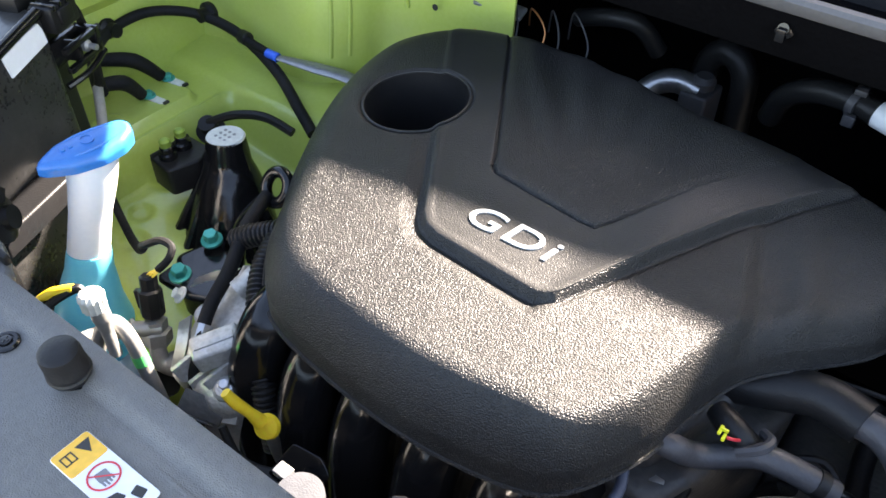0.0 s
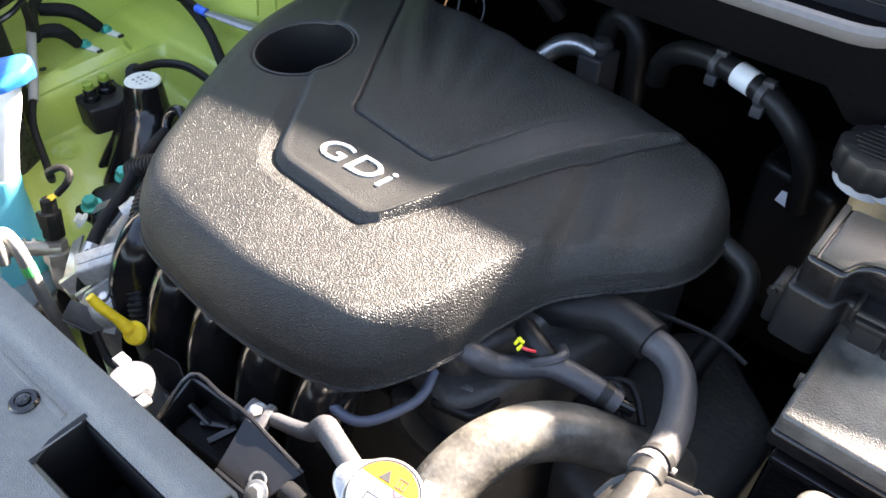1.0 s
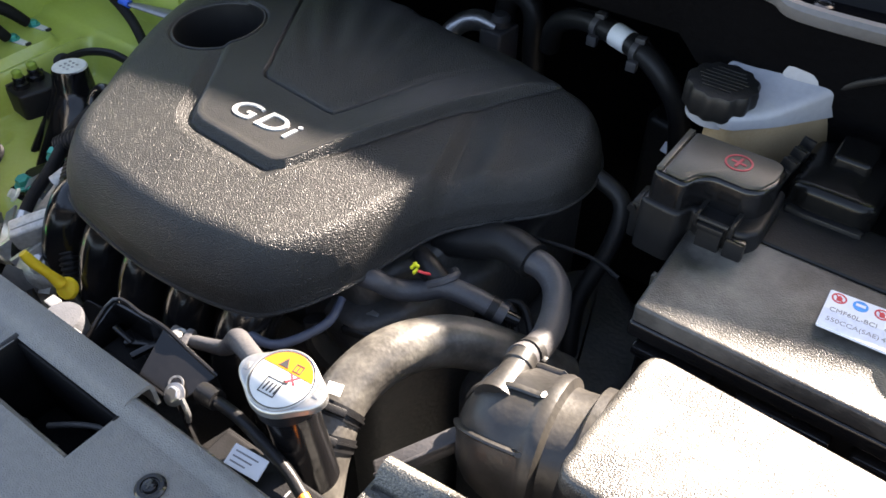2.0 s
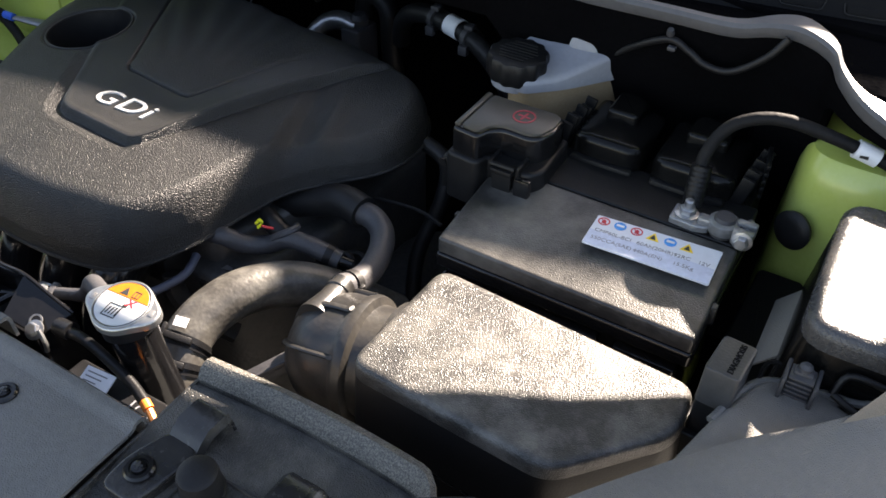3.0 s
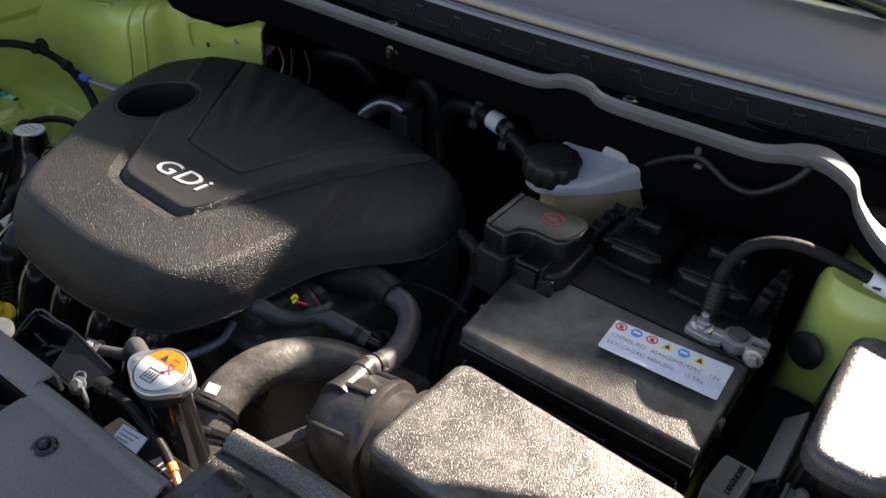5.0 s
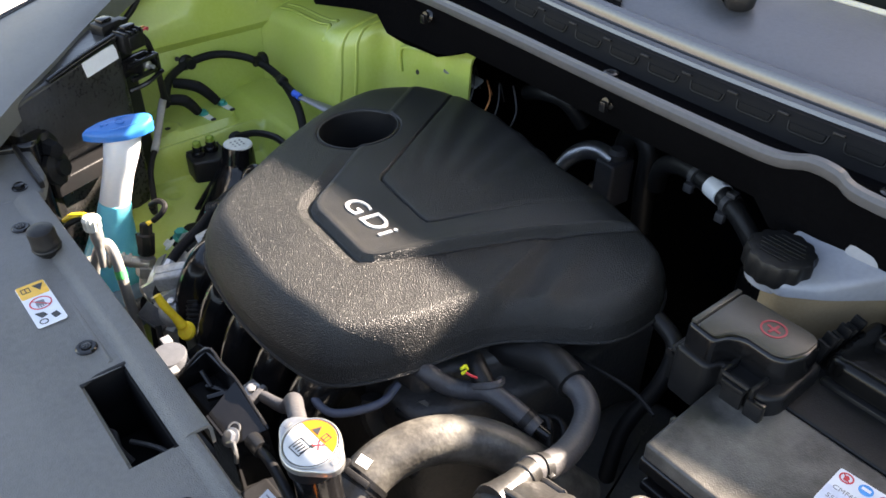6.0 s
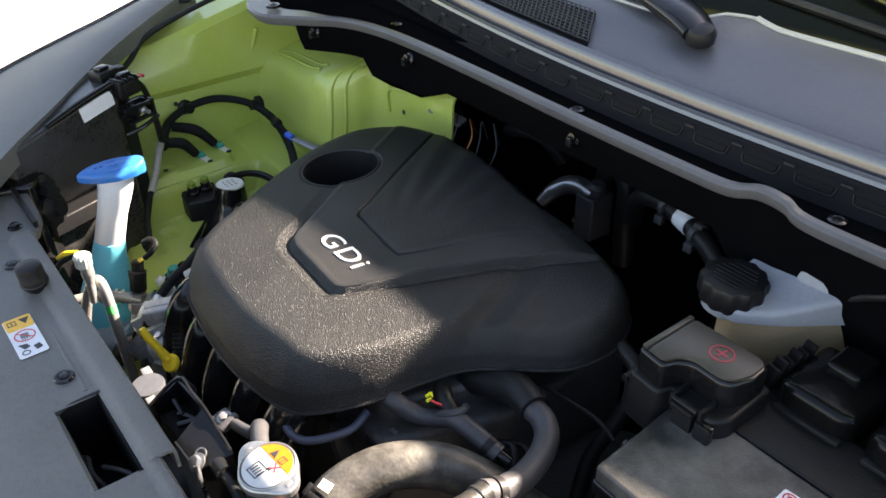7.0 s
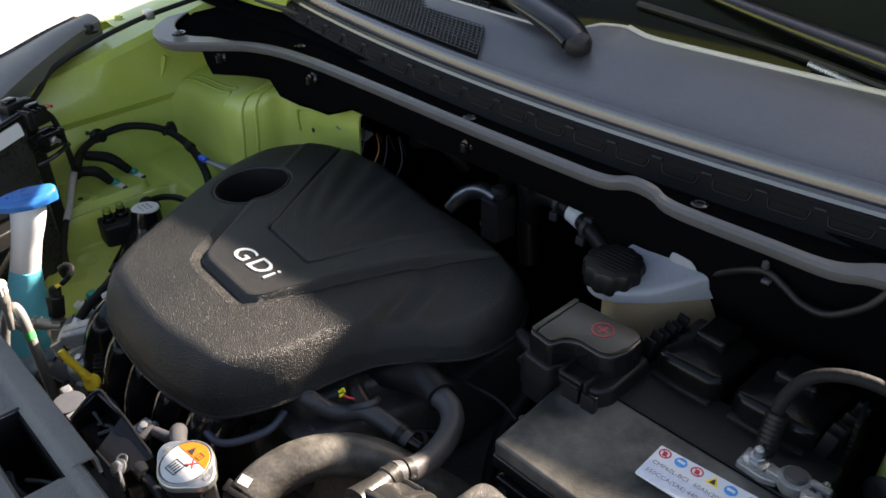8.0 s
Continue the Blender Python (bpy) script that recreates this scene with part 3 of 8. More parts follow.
def build_front_panel():
    fp = thing("radiator_cover_panel", (-0.15, -0.06, 0.80), "grey-black plastic cover panel over the radiator", "trim panel", kind="structure")

    def band(x0, x1, pts, name, mat=M_SUPPORT):
        """A pressed strip with the same section from x0 to x1."""
        rows = []
        for k in range(9):
            x = x0 + (x1 - x0) * k / 8
            lift = 0.006 * (1 - ((x - XC) / 0.45) ** 2)
            rows.append([(x, y, z + lift) for y, z in pts])
        part(name, sheet(rows, 0.003), mat, fp)
    rear = [(-0.004, 0.8125), (0.000, 0.8135), (0.0035, 0.8170), (0.008, 0.8182), (0.020, 0.8178), (0.0235, 0.8165), (0.025, 0.812), (0.0255, 0.795)]
    flat = [(-0.16, 0.806), (-0.10, 0.812), (-0.040, 0.8135), (-0.004, 0.8125)]
    band(-0.46, -0.128, flat, "panel")
    band(-0.46, -0.018, rear, "rear_flange")
    narrow = [(-0.004, 0.8125), (0.000, 0.8135), (0.0028, 0.8160), (0.006, 0.8168), (0.0105, 0.8160), (0.0128, 0.8125), (0.0132, 0.790)]
    band(-0.018, 0.139, narrow, "rear_flange")
    band(-0.018, 0.139, flat, "panel")
    band(-0.128, -0.018, [(-0.16, 0.806), (-0.10, 0.812), (-0.043, 0.8135), (-0.040, 0.81), (-0.040, 0.775)], "panel")
    # opening's rim and well are black boxes that put its shade into the colour
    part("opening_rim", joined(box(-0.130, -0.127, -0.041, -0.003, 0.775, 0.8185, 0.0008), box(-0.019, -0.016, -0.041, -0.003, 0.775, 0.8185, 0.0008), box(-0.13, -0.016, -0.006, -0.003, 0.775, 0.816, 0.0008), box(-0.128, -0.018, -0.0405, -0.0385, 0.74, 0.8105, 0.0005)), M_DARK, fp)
    part("latch_well", joined(box(-0.131, -0.015, -0.044, 0.0, 0.735, 0.738, 0.001), box(-0.131, -0.128, -0.044, 0.0, 0.735, 0.79, 0.001), box(-0.018, -0.015, -0.044, 0.0, 0.735, 0.79, 0.001), box(-0.131, -0.015, -0.046, -0.043, 0.735, 0.79, 0.001), box(-0.131, -0.015, -0.002, 0.001, 0.735, 0.79, 0.001)), M_DARK, fp, "black box that keeps the opening dark")
    part("latch_strut", joined(tube([(-0.085, -0.025, 0.775), (-0.06, -0.012, 0.782), (-0.038, -0.004, 0.785)], 0.0022, 8, 4), tube([(-0.118, -0.036, 0.765), (-0.10, -0.033, 0.777), (-0.085, -0.035, 0.773), (-0.075, -0.03, 0.762)], 0.0026, 8, 5)), M_ENGINE, fp, "steel bonnet catch rods")
    # creases pressed into the panel; the first is black, its shade put into the colour
    part("crease", tube([(-0.10, -0.09, 0.8165), (-0.115, -0.068, 0.8175), (-0.122, -0.05, 0.8178), (-0.130, -0.03, 0.8182), (-0.131, -0.002, 0.8186)], 0.0022, 8, 6, flat=0.5), M_BLACK, fp)
    part("crease", tube([(-0.46, -0.012, 0.8125), (-0.3, -0.012, 0.816), (-0.14, -0.012, 0.8183)], 0.003, 8, 5, flat=0.4), M_SUPPORT, fp)
    for x, y in ((-0.169, -0.022), (0.04, -0.025), (-0.398, -0.012), (-0.43, 0.012)):
        lift = 0.006 * (1 - ((x - XC) / 0.45) ** 2)
        screw_cap((x, y, 0.8125 + lift), 0.0095, fp)
    # warning sticker
    st = tagged(new("warning_sticker"), "orange and white warning sticker on the panel", "sticker")
    st.location = (-0.255, -0.035, 0.818)
    m = Matrix.Translation((-0.255, -0.0345, 0.8193)) @ Euler((0, radians(-0.6), radians(0.5))).to_matrix().to_4x4()
    part("paper", plate([(-0.036, -0.0135), (0.036, -0.0135), (0.036, 0.0135), (-0.036, 0.0135)], 0, 0.0006, m, 0.003), M_PAPER, st)
    part("orange_field", plate([(-0.0355, -0.013), (-0.013, -0.013), (-0.013, 0.013), (-0.0355, 0.013)], 0.0006, 0.0009, m, 0.0025), M_AMBERINK, st)
    part("triangle", plate([(-0.0305, 0.001), (-0.0305, 0.011), (-0.020, 0.006)], 0.0009, 0.0012, m), M_INK, st)
    part("booklet", joined(ring(0.0052, 0.0012, 0.0003, m @ pose(-0.026, -0.006, 0.0009, 0, 0, 45), 4), plate([(-0.0295, -0.0065), (-0.0225, -0.0065), (-0.0225, -0.0055), (-0.0295, -0.0055)], 0.0009, 0.0012, m)), M_INK, st)
    part("ban_ring", joined(ring(0.0095, 0.0012, 0.0003, m @ pose(0.0, 0.0, 0.0007)), plate([(-0.009, -0.0005), (0.009, -0.0005), (0.009, 0.0005), (-0.009, 0.0005)], 0.0009, 0.0011, m @ pose(0, 0, 0, 0, 0, 45))), M_RED, st)
    part("hand_mark", joined(plate([(-0.005, -0.004), (0.003, -0.0045), (0.004, 0.003), (-0.004, 0.004)], 0.0007, 0.0009, m, 0.0015), *[plate([(0.002, -0.0042 + 0.0022 * k), (0.0075 - 0.0008 * abs(k - 1), -0.004 + 0.0022 * k), (0.0075 - 0.0008 * abs(k - 1), -0.0027 + 0.0022 * k), (0.002, -0.0027 + 0.0022 * k)], 0.0007, 0.0009, m) for k in range(4)]), M_GREY_INK, st)
    part("fan_mark", joined(plate([(0.013, -0.010), (0.023, -0.006), (0.021, 0.0), (0.015, -0.002)], 0.0007, 0.001, m, 0.001), plate([(0.022, 0.002), (0.030, 0.004), (0.028, 0.010), (0.020, 0.008)], 0.0007, 0.001, m, 0.001), ring(0.0035, 0.001, 0.0003, m @ pose(0.029, -0.006, 0.0007))), M_INK, st)

    # end piece past the bump stop, beside the lamp
    ep = thing("panel_end_piece", (-0.49, 0.02, 0.80), "black plastic end piece bolted beside the radiator panel", "trim panel")
    part("plate", slab([(-0.66, -0.12), (-0.463, -0.12), (-0.463, 0.03), (-0.50, 0.045), (-0.60, 0.05), (-0.66, 0.03)], 0.80, 0.812, 0.006), M_SUPPORT, ep)
    part("bolt", hexbolt((-0.488, 0.012, 0.812), 0.006, 0.006), M_GLOSS, ep)
    part("rib", box(-0.64, -0.47, 0.03, 0.036, 0.812, 0.822, 0.002), M_BLACK, ep)


def bump_stop(at):
    b = thing("rubber_bump_stop", at, "black rubber bonnet bump stop on the front panel", "bump stop", "bump stops")
    x, y, z = at
    part("cap", lathe([(0.010, 0.004), (0.011, 0.007), (0.0138, 0.009), (0.0148, 0.012), (0.0138, 0.0135), (0.0142, 0.017), (0.0136, 0.018), (0.0136, 0.030), (0.0128, 0.0335), (0.0105, 0.0350), (0.003, 0.0353)], at, (0.04, -0.06, 1), 32), M_RUBBER, b)
    part("stem", lathe([(0.014, 0), (0.014, 0.002), (0.010, 0.003), (0.010, 0.006), (0.0115, 0.007)], at, (0.04, -0.06, 1), 24), M_GLOSS, b)
    part("washer", ring(0.0205, 0.0045, 0.0015, pose(x, y, z - 0.0005)), M_BLACK, b)
    return b


def build_intake_plate():
    ip = thing("air_intake_duct", (0.25, 0.02, 0.78), "stippled black plastic air intake duct with rolled rear edge", "intake duct")
    rows = []
    for k in range(33):
        u = k / 32
        x = 0.1415 + 0.222 * u
        shift = -0.075 * max(0, (u - 0.82) / 0.18) ** 2
        rear = 0.078 + 0.006 * math.sin(u * 3.1) + shift
        rows.append([(x, -0.16, 0.795), (x, -0.05, 0.806), (x, 0.012 + shift * 0.6, 0.8115), (x, rear - 0.0235, 0.8115), (x, rear - 0.0225, 0.809), (x, rear - 0.0205, 0.809), (x, rear - 0.0195, 0.813), (x, rear - 0.015, 0.8205), (x, rear - 0.008, 0.8235), (x, rear - 0.002, 0.8205), (x, rear, 0.812), (x, rear, 0.77)])
    part("lid", sheet([row[:7] for row in rows], 0.003), M_STIPPLE, ip)
    part("rolled_edge", sheet([row[6:] for row in rows], 0.003), M_ROLL, ip, "rolled rear edge, dust and sun glints in its colour")
    part("side_wall", box(0.1395, 0.1425, -0.12, 0.074, 0.76, 0.812, 0.001), M_STIPPLE, ip)
    part("seam", tube([(0.19, -0.05, 0.8075), (0.195, 0.0, 0.8115), (0.21, 0.006, 0.8118), (0.27, 0.006, 0.8118)], 0.0015, 6, 5), M_INK, ip)
    # holding clips that bridge from the front panel
    for x, y, turn in ((0.267, 0.012, 0),):
        c = thing("duct_clip", (x, y, 0.812), "bent black plastic holding clip on the duct", "clip", "duct clips")
        rows = []
        for yy, z in ((-0.040, 0.802), (-0.034, 0.818), (-0.02, 0.8225), (0.0, 0.823), (0.012, 0.8225), (0.017, 0.819), (0.019, 0.813)):
            rows.append([(x - 0.016, y + yy, z), (x - 0.012, y + yy, z + 0.004), (x + 0.012, y + yy, z + 0.004), (x + 0.016, y + yy, z)])
        part("strap", sheet(rows, 0.002), M_STRAP, c)
    c = thing("duct_clip", (0.168, -0.018, 0.81), "black plastic holding arm screwed down over the duct", "clip", "duct clips")
    part("foot", slab([(0.151, -0.040), (0.180, -0.040), (0.187, -0.014), (0.190, 0.012), (0.160, 0.014), (0.150, -0.016)], 0.800, 0.8175, 0.009, 0.002), M_STRAP, c)
    rows = []
    for yy, z in ((0.006, 0.812), (0.014, 0.8205), (0.022, 0.827), (0.036, 0.829), (0.0395, 0.8275), (0.041, 0.816)):
        rows.append([(0.159 + 0.12 * yy, yy, z - 0.006), (0.161 + 0.12 * yy, yy, z), (0.187 + 0.12 * yy, yy, z), (0.190 + 0.12 * yy, yy, z - 0.006)])
    part("bridge", sheet(rows, 0.002), M_STRAP, c)
    screw_cap((0.1665, -0.019, 0.8175), 0.0105, c)
    pad = thing("rubber_pad", (0.363, 0.06, 0.826), "black rubber pad with nested rounded ridges", "rubber pad")
    m = frame_from((0.362, 0.052, 0.829), (0.85, 0.5, 0), (0, -0.08, 1))
    part("block", moved(slab([(-0.026, -0.022), (0.020, -0.022), (0.026, 0.004), (0.022, 0.013), (-0.024, 0.013)], -0.012, 0.004, 0.006), m), M_RUBBER, pad)
    for k in range(6):
        f = 1 - k * 0.155
        pts = [(-0.022 * f - 0.001, 0.010 * f), (0.018 * f - 0.001, 0.010 * f), (0.016 * f - 0.001, -0.006 * f), (0.006 * f - 0.001, -0.017 * f), (-0.014 * f - 0.001, -0.017 * f), (-0.022 * f - 0.001, -0.004 * f)]
        part("ridge", moved(tube([(*p, 0.0042) for p in pts] + [(*pts[0], 0.0042)], 0.0011, 6, 4, caps=False), m), M_RUBBER, pad)


# ---- cowl under the windscreen ----
FLANGE = [(-0.80, 0.52, 0.935), (-0.765, 0.48, 0.936), (-0.725, 0.458, 0.936), (-0.67, 0.456, 0.936), (-0.615, 0.492, 0.938), (-0.55, 0.53, 0.942), (-0.45, 0.548, 0.944), (-0.28, 0.55, 0.944), (-0.10, 0.55, 0.942), (0.058, 0.55, 0.942), (0.115, 0.55, 0.944), (0.148, 0.548, 0.955), (0.175, 0.548, 0.954), (0.20, 0.55, 0.944), (0.30, 0.55, 0.945), (0.36, 0.552, 0.945), (0.392, 0.557, 0.951), (0.42, 0.552, 0.955), (0.448, 0.540, 0.950), (0.463, 0.516, 0.942), (0.492, 0.484, 0.934), (0.536, 0.462, 0.929), (0.593, 0.458, 0.926), (0.645, 0.472, 0.927), (0.70, 0.51, 0.93)]


def build_cowl():
    cowl = thing("cowl_panel", (XC, 0.7, 0.93), "matt black plastic cowl panel under the windscreen", "cowl panel", kind="structure")
    line = smooth_line(FLANGE, 5)
    rows = []
    for p in line:
        ear = max(0.0, min(1.0, (p.x - 0.47) / 0.06)) + max(0.0, min(1.0, (-0.58 - p.x) / 0.06))
        w = 0.012 + 0.030 * ear + 0.016 * math.exp(-((p.x - 0.41) / 0.04) ** 2)
        back = 0.597 + curve_y(p.x)
        rows.append([(p.x, p.y + 0.006, p.z - 0.016), (p.x, p.y + 0.001, p.z - 0.010), (p.x, p.y, p.z - 0.003), (p.x, p.y + 0.003, p.z + 0.0005), (p.x, p.y + w - 0.002, p.z + 0.0008), (p.x, p.y + w, p.z - 0.001), (p.x, p.y + w + 0.003, p.z - 0.008), (p.x, min(p.y + w + 0.01, back - 0.012), 0.932), (p.x, back, 0.932)])
    part("flange", sheet([r[:6] for r in rows], 0.0025), M_FLANGE, cowl, "grey front flange")
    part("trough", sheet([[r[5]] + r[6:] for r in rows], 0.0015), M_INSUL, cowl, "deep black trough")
    # top panel behind the weatherstrip
    rows = []
    for k in range(61):
        x = -0.84 + 1.55 * k / 60
        b = curve_y(x)
        rise = 0.012 * math.exp(-((x + 0.06) / 0.03) ** 2)
        scoop = 0.055 / (1 + math.exp((x + 0.066) * 130)) if x > -0.33 else 0.055 * math.exp(-((x + 0.33) / 0.08) ** 2)
        y_end = 0.80 + b * 0.4 + 0.03 * min(1, max(0, x)) - scoop
        rows.append([(x, 0.640 + b, 0.972), (x, 0.650 + b, 0.977), (x, 0.70 + b * 0.8, 0.988), (x, 0.75 + b * 0.5 - scoop * 0.6, 0.998), (x, y_end - 0.006, 1.006 + rise), (x, y_end, 1.006 + rise), (x, y_end + 0.004, 0.998), (x, y_end + 0.006, 0.975)])
    part("top_panel", sheet(rows, 0.0025), M_COWL, cowl)
    # lip tubes painted pale where the rear edge catches a highlight
    part("rear_lip", tube([Vector(r[5]) + Vector((0, 0.002, 0.001)) for r in rows[31:]], 0.0050, 10, 2, flat=0.75), M_EDGE, cowl, "rounded rear lip, its highlight painted pale")
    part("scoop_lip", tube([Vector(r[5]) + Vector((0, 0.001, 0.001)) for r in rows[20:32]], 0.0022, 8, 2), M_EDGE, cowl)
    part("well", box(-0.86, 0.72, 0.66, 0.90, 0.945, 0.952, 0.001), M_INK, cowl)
    for x, y in ((-0.113, 0.580), (-0.50, 0.592), (0.21, 0.588)):
        part("plug", lathe([(0.009, 0), (0.009, 0.002), (0.006, 0.003), (0.0055, 0.0022), (0.002, 0.0022)], (x, y, 0.9335), (0, 0, 1), 20), M_GLOSS, cowl)
    # louvre field
    bars = []
    for k in range(40):
        x = -0.52 + 0.345 * k / 39
        y0, y1 = 0.652 + curve_y(x), 0.778
        sx = -0.095
        bars.append(tube([(x, y0, 0.984), (x + sx * 0.5, (y0 + y1) / 2, 0.9955), (x + sx, y1, 1.0065)], 0.0015, 6, 2))
    part("louvre", joined(*bars), M_BLACK, cowl)
    bars, grid = [], []
    for k in range(20):
        v = k / 19
        grid.append([(-0.53 - 0.095 * v, 0.69 + 0.09 * v, 0.984 + 0.0225 * v), (-0.35 - 0.095 * v, 0.668 + 0.107 * v, 0.984 + 0.0225 * v), (-0.172 - 0.095 * v, 0.654 + 0.124 * v, 0.984 + 0.0225 * v)])
        bars.append(tube(grid[-1], 0.0013, 6, 3))
    part("louvre", joined(*bars), M_BLACK, cowl)
    # black sheet stands in for the shade in the louvre's gaps
    part("louvre_shade", sheet([[(x, y, z - 0.006) for x, y, z in g] for g in grid], 0.0008), M_DARK, cowl)
    for at in ((0.597, 0.481, 0.9302), (-0.68, 0.482, 0.9405)):
        screw_cap(at, 0.012, cowl)

    # felt wall that hangs below the flange
    fw = thing("cowl_insulation", (XC, 0.58, 0.80), "dark felt insulation hanging below the cowl flange", "insulation", kind="structure")
    rows = []
    for p in line:
        if -0.63 < p.x < 0.66:
            low = 0.885 - 0.10 * min(1.0, max(0.0, (p.x - 0.10) / 0.10)) - 0.05 * min(1.0, max(0.0, (-0.36 - p.x) / 0.08)) * (p.x > -0.53)
            if p.x > 0.46:
                low = 0.908
            y = p.y
            rows.append([(p.x, y + 0.007, p.z - 0.014), (p.x, y + 0.012, max(low, 0.90)), (p.x, y + 0.018, max(low, 0.86)), (p.x, y + 0.03 + 0.02 * (p.x < 0.4), low), (p.x, y + 0.10, low - 0.006)])
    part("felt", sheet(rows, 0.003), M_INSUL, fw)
    for x, y, z in ((-0.093, 0.561, 0.912), (-0.415, 0.556, 0.915), (-0.60, 0.512, 0.915)):
        c = tagged(new("push_clip"), "black push clip in the insulation", "clip", "push clips")
        c.location = (x, y, z)
        part("head", joined(lathe([(0.009, 0), (0.009, 0.003), (0.005, 0.005), (0.005, 0.010)], (x, y, z), (0, -1, 0.3), 18), box(x - 0.004, x + 0.004, y - 0.014, y - 0.004, z - 0.008, z + 0.004, 0.001)), M_GLOSS, c)

    ws = thing("bonnet_weatherstrip", (XC, 0.62, 0.93), "black rubber weatherstrip with slots along the cowl", "weatherstrip")
    prof_a = [(0.597, 0.931), (0.6035, 0.940), (0.6075, 0.953), (0.612, 0.9585), (0.618, 0.9595)]
    prof_b = [(0.617, 0.957), (0.6195, 0.9635), (0.6245, 0.966), (0.629, 0.964), (0.6305, 0.961)]
    prof_c = [(0.630, 0.960), (0.6305, 0.972), (0.634, 0.979), (0.640, 0.9815), (0.646, 0.9795), (0.648, 0.973)]
    for name, prof, mat in (("slotted_base", prof_a, M_DARK), ("bulb", prof_b, M_LIP), ("sealing_lip", prof_c, M_LIP)):
        rows = []
        for k in range(81):
            x = -0.82 + 1.50 * k / 80
            rows.append([(x, y + curve_y(x), z) for y, z in prof])
        part(name, sheet(rows, 0.0012), mat, ws)
    for k in range(24):
        x = -0.70 + 0.058 * k
        y = 0.6052 + curve_y(x)
        slope = 0.32 * (x + 0.02)
        m = frame_from((x, y - 0.0009, 0.9465), (1, slope, 0), (0, -0.95, 0.35))
        part("slot", moved(joined(*[tube(seg, 0.0007, 6, 2) for seg in ([(-0.021, 0.005, 0), (-0.019, -0.003, 0), (-0.014, -0.0045, 0)], [(-0.014, -0.0045, 0), (0.014, -0.0045, 0)], [(0.014, -0.0045, 0), (0.019, -0.003, 0), (0.021, 0.005, 0)])]), m), M_RUBBER, ws)
        part("slot_floor", moved(slab([(-0.019, 0.004), (-0.017, -0.0035), (0.017, -0.0035), (0.019, 0.004)], -0.0006, 0.0004, 0.002, 0.0002), m), M_DARK, ws)
        part("tab", moved(box(-0.006, 0.006, 0.0085, 0.0105, -0.001, 0.0022, 0.0005), m @ Matrix.Translation((0.029, 0, 0))), M_RUBBER, ws)

    # windscreen, wiper arms and the dark behind
    scr = thing("windscreen", (XC, 0.85, 0.96), "dark tinted windscreen glass reflecting the bay", "windscreen", kind="structure")
    rows = []
    for k in range(41):
        x = -0.85 + 1.56 * k / 40
        row = []
        for j in range(11):
            v = j / 10
            row.append((XC + (x - XC) * (1 - 0.14 * v), 0.79 + 0.75 * curve_y(x) * (1 - v) + (0.66 + 0.055 * max(0, abs(x - XC) / 0.78 - 0.5) / 0.5) * v, 0.965 + 0.64 * v + 0.03 * v * (1 - v)))
        rows.append(row)
    part("glass", sheet(rows, 0.005), M_SCREEN, scr)
    rows = [[(p[0][0], p[0][1] - 0.006, p[0][2] + 0.012), (p[0][0], p[0][1] + 0.004, p[0][2] + 0.020), (p[0][0], p[0][1] + 0.018, p[0][2] + 0.022)] for p in rows]
    part("lower_seal", sheet(rows, 0.003), M_RUBBER, scr)
    wa = thing("windscreen_wiper", (-0.068, 0.735, 1.0), "satin black wiper arm on its spindle", "wiper", "wipers")
    part("arm", tube([(-0.062, 0.722, 1.008), (-0.10, 0.74, 1.016), (-0.19, 0.772, 1.024), (-0.33, 0.82, 1.032), (-0.50, 0.87, 1.045)], [0.021, 0.0262, 0.0270, 0.024, 0.017], 18, 8, flat=0.55), M_GLOSS, wa)
    part("spindle_cap", lathe([(0.017, -0.006), (0.018, 0.004), (0.014, 0.011), (0.006, 0.013)], (-0.058, 0.720, 1.006), (0.1, -0.25, 1), 24), M_BLACK, wa)
    wb = thing("windscreen_wiper", (0.25, 0.90, 1.04), "black wiper arm and blade resting on the windscreen", "wiper", "wipers")
    part("arm", tube([(0.02, 0.878, 1.056), (0.12, 0.862, 1.046), (0.22, 0.850, 1.036), (0.40, 0.83, 1.018)], [0.014, 0.019, 0.023, 0.026], 14, 8, flat=0.45), M_GLOSS, wb)
    part("blade", tube([(-0.06, 0.849, 1.030), (0.07, 0.842, 1.024), (0.18, 0.837, 1.018), (0.34, 0.822, 1.003)], 0.0055, 8, 8), M_RUBBER, wb)
    part("spring", tube([(0.19, 0.829, 1.014), (0.32, 0.812, 0.998)], 0.0035, 8, 12, ribs=300, rib_depth=0.0014), M_STEEL, wb)


build_ground()
build_bay()
build_wings()
build_cabin()
build_front_panel()
bump_stop((-0.334, -0.002, 0.8145))
bump_stop((0.212, -0.008, 0.806))
build_intake_plate()
build_cowl()


# ---- engine cover ----
def seg_dist(px, py, a, b):
    ax, ay = a
    dx, dy = b[0] - ax, b[1] - ay
    t = np.clip(((px - ax) * dx + (py - ay) * dy) / (dx * dx + dy * dy), 0, 1)
    return np.hypot(px - ax - t * dx, py - ay - t * dy), t


def poly_dist(px, py, pts, closed=True):
    """Distance to an outline, minus inside it."""
    d = np.full(px.shape, 9.0)
    inside = np.zeros(px.shape, bool)
    n = len(pts)
    for i in range(n if closed else n - 1):
        a, b = pts[i], pts[(i + 1) % n]
        d = np.minimum(d, seg_dist(px, py, a, b)[0])
        if closed and a[1] != b[1]:
            hit = ((a[1] > py) != (b[1] > py)) & (px < (b[0] - a[0]) * (py - a[1]) / (b[1] - a[1]) + a[0])
            inside ^= hit
    return np.where(inside, -d, d) if closed else d


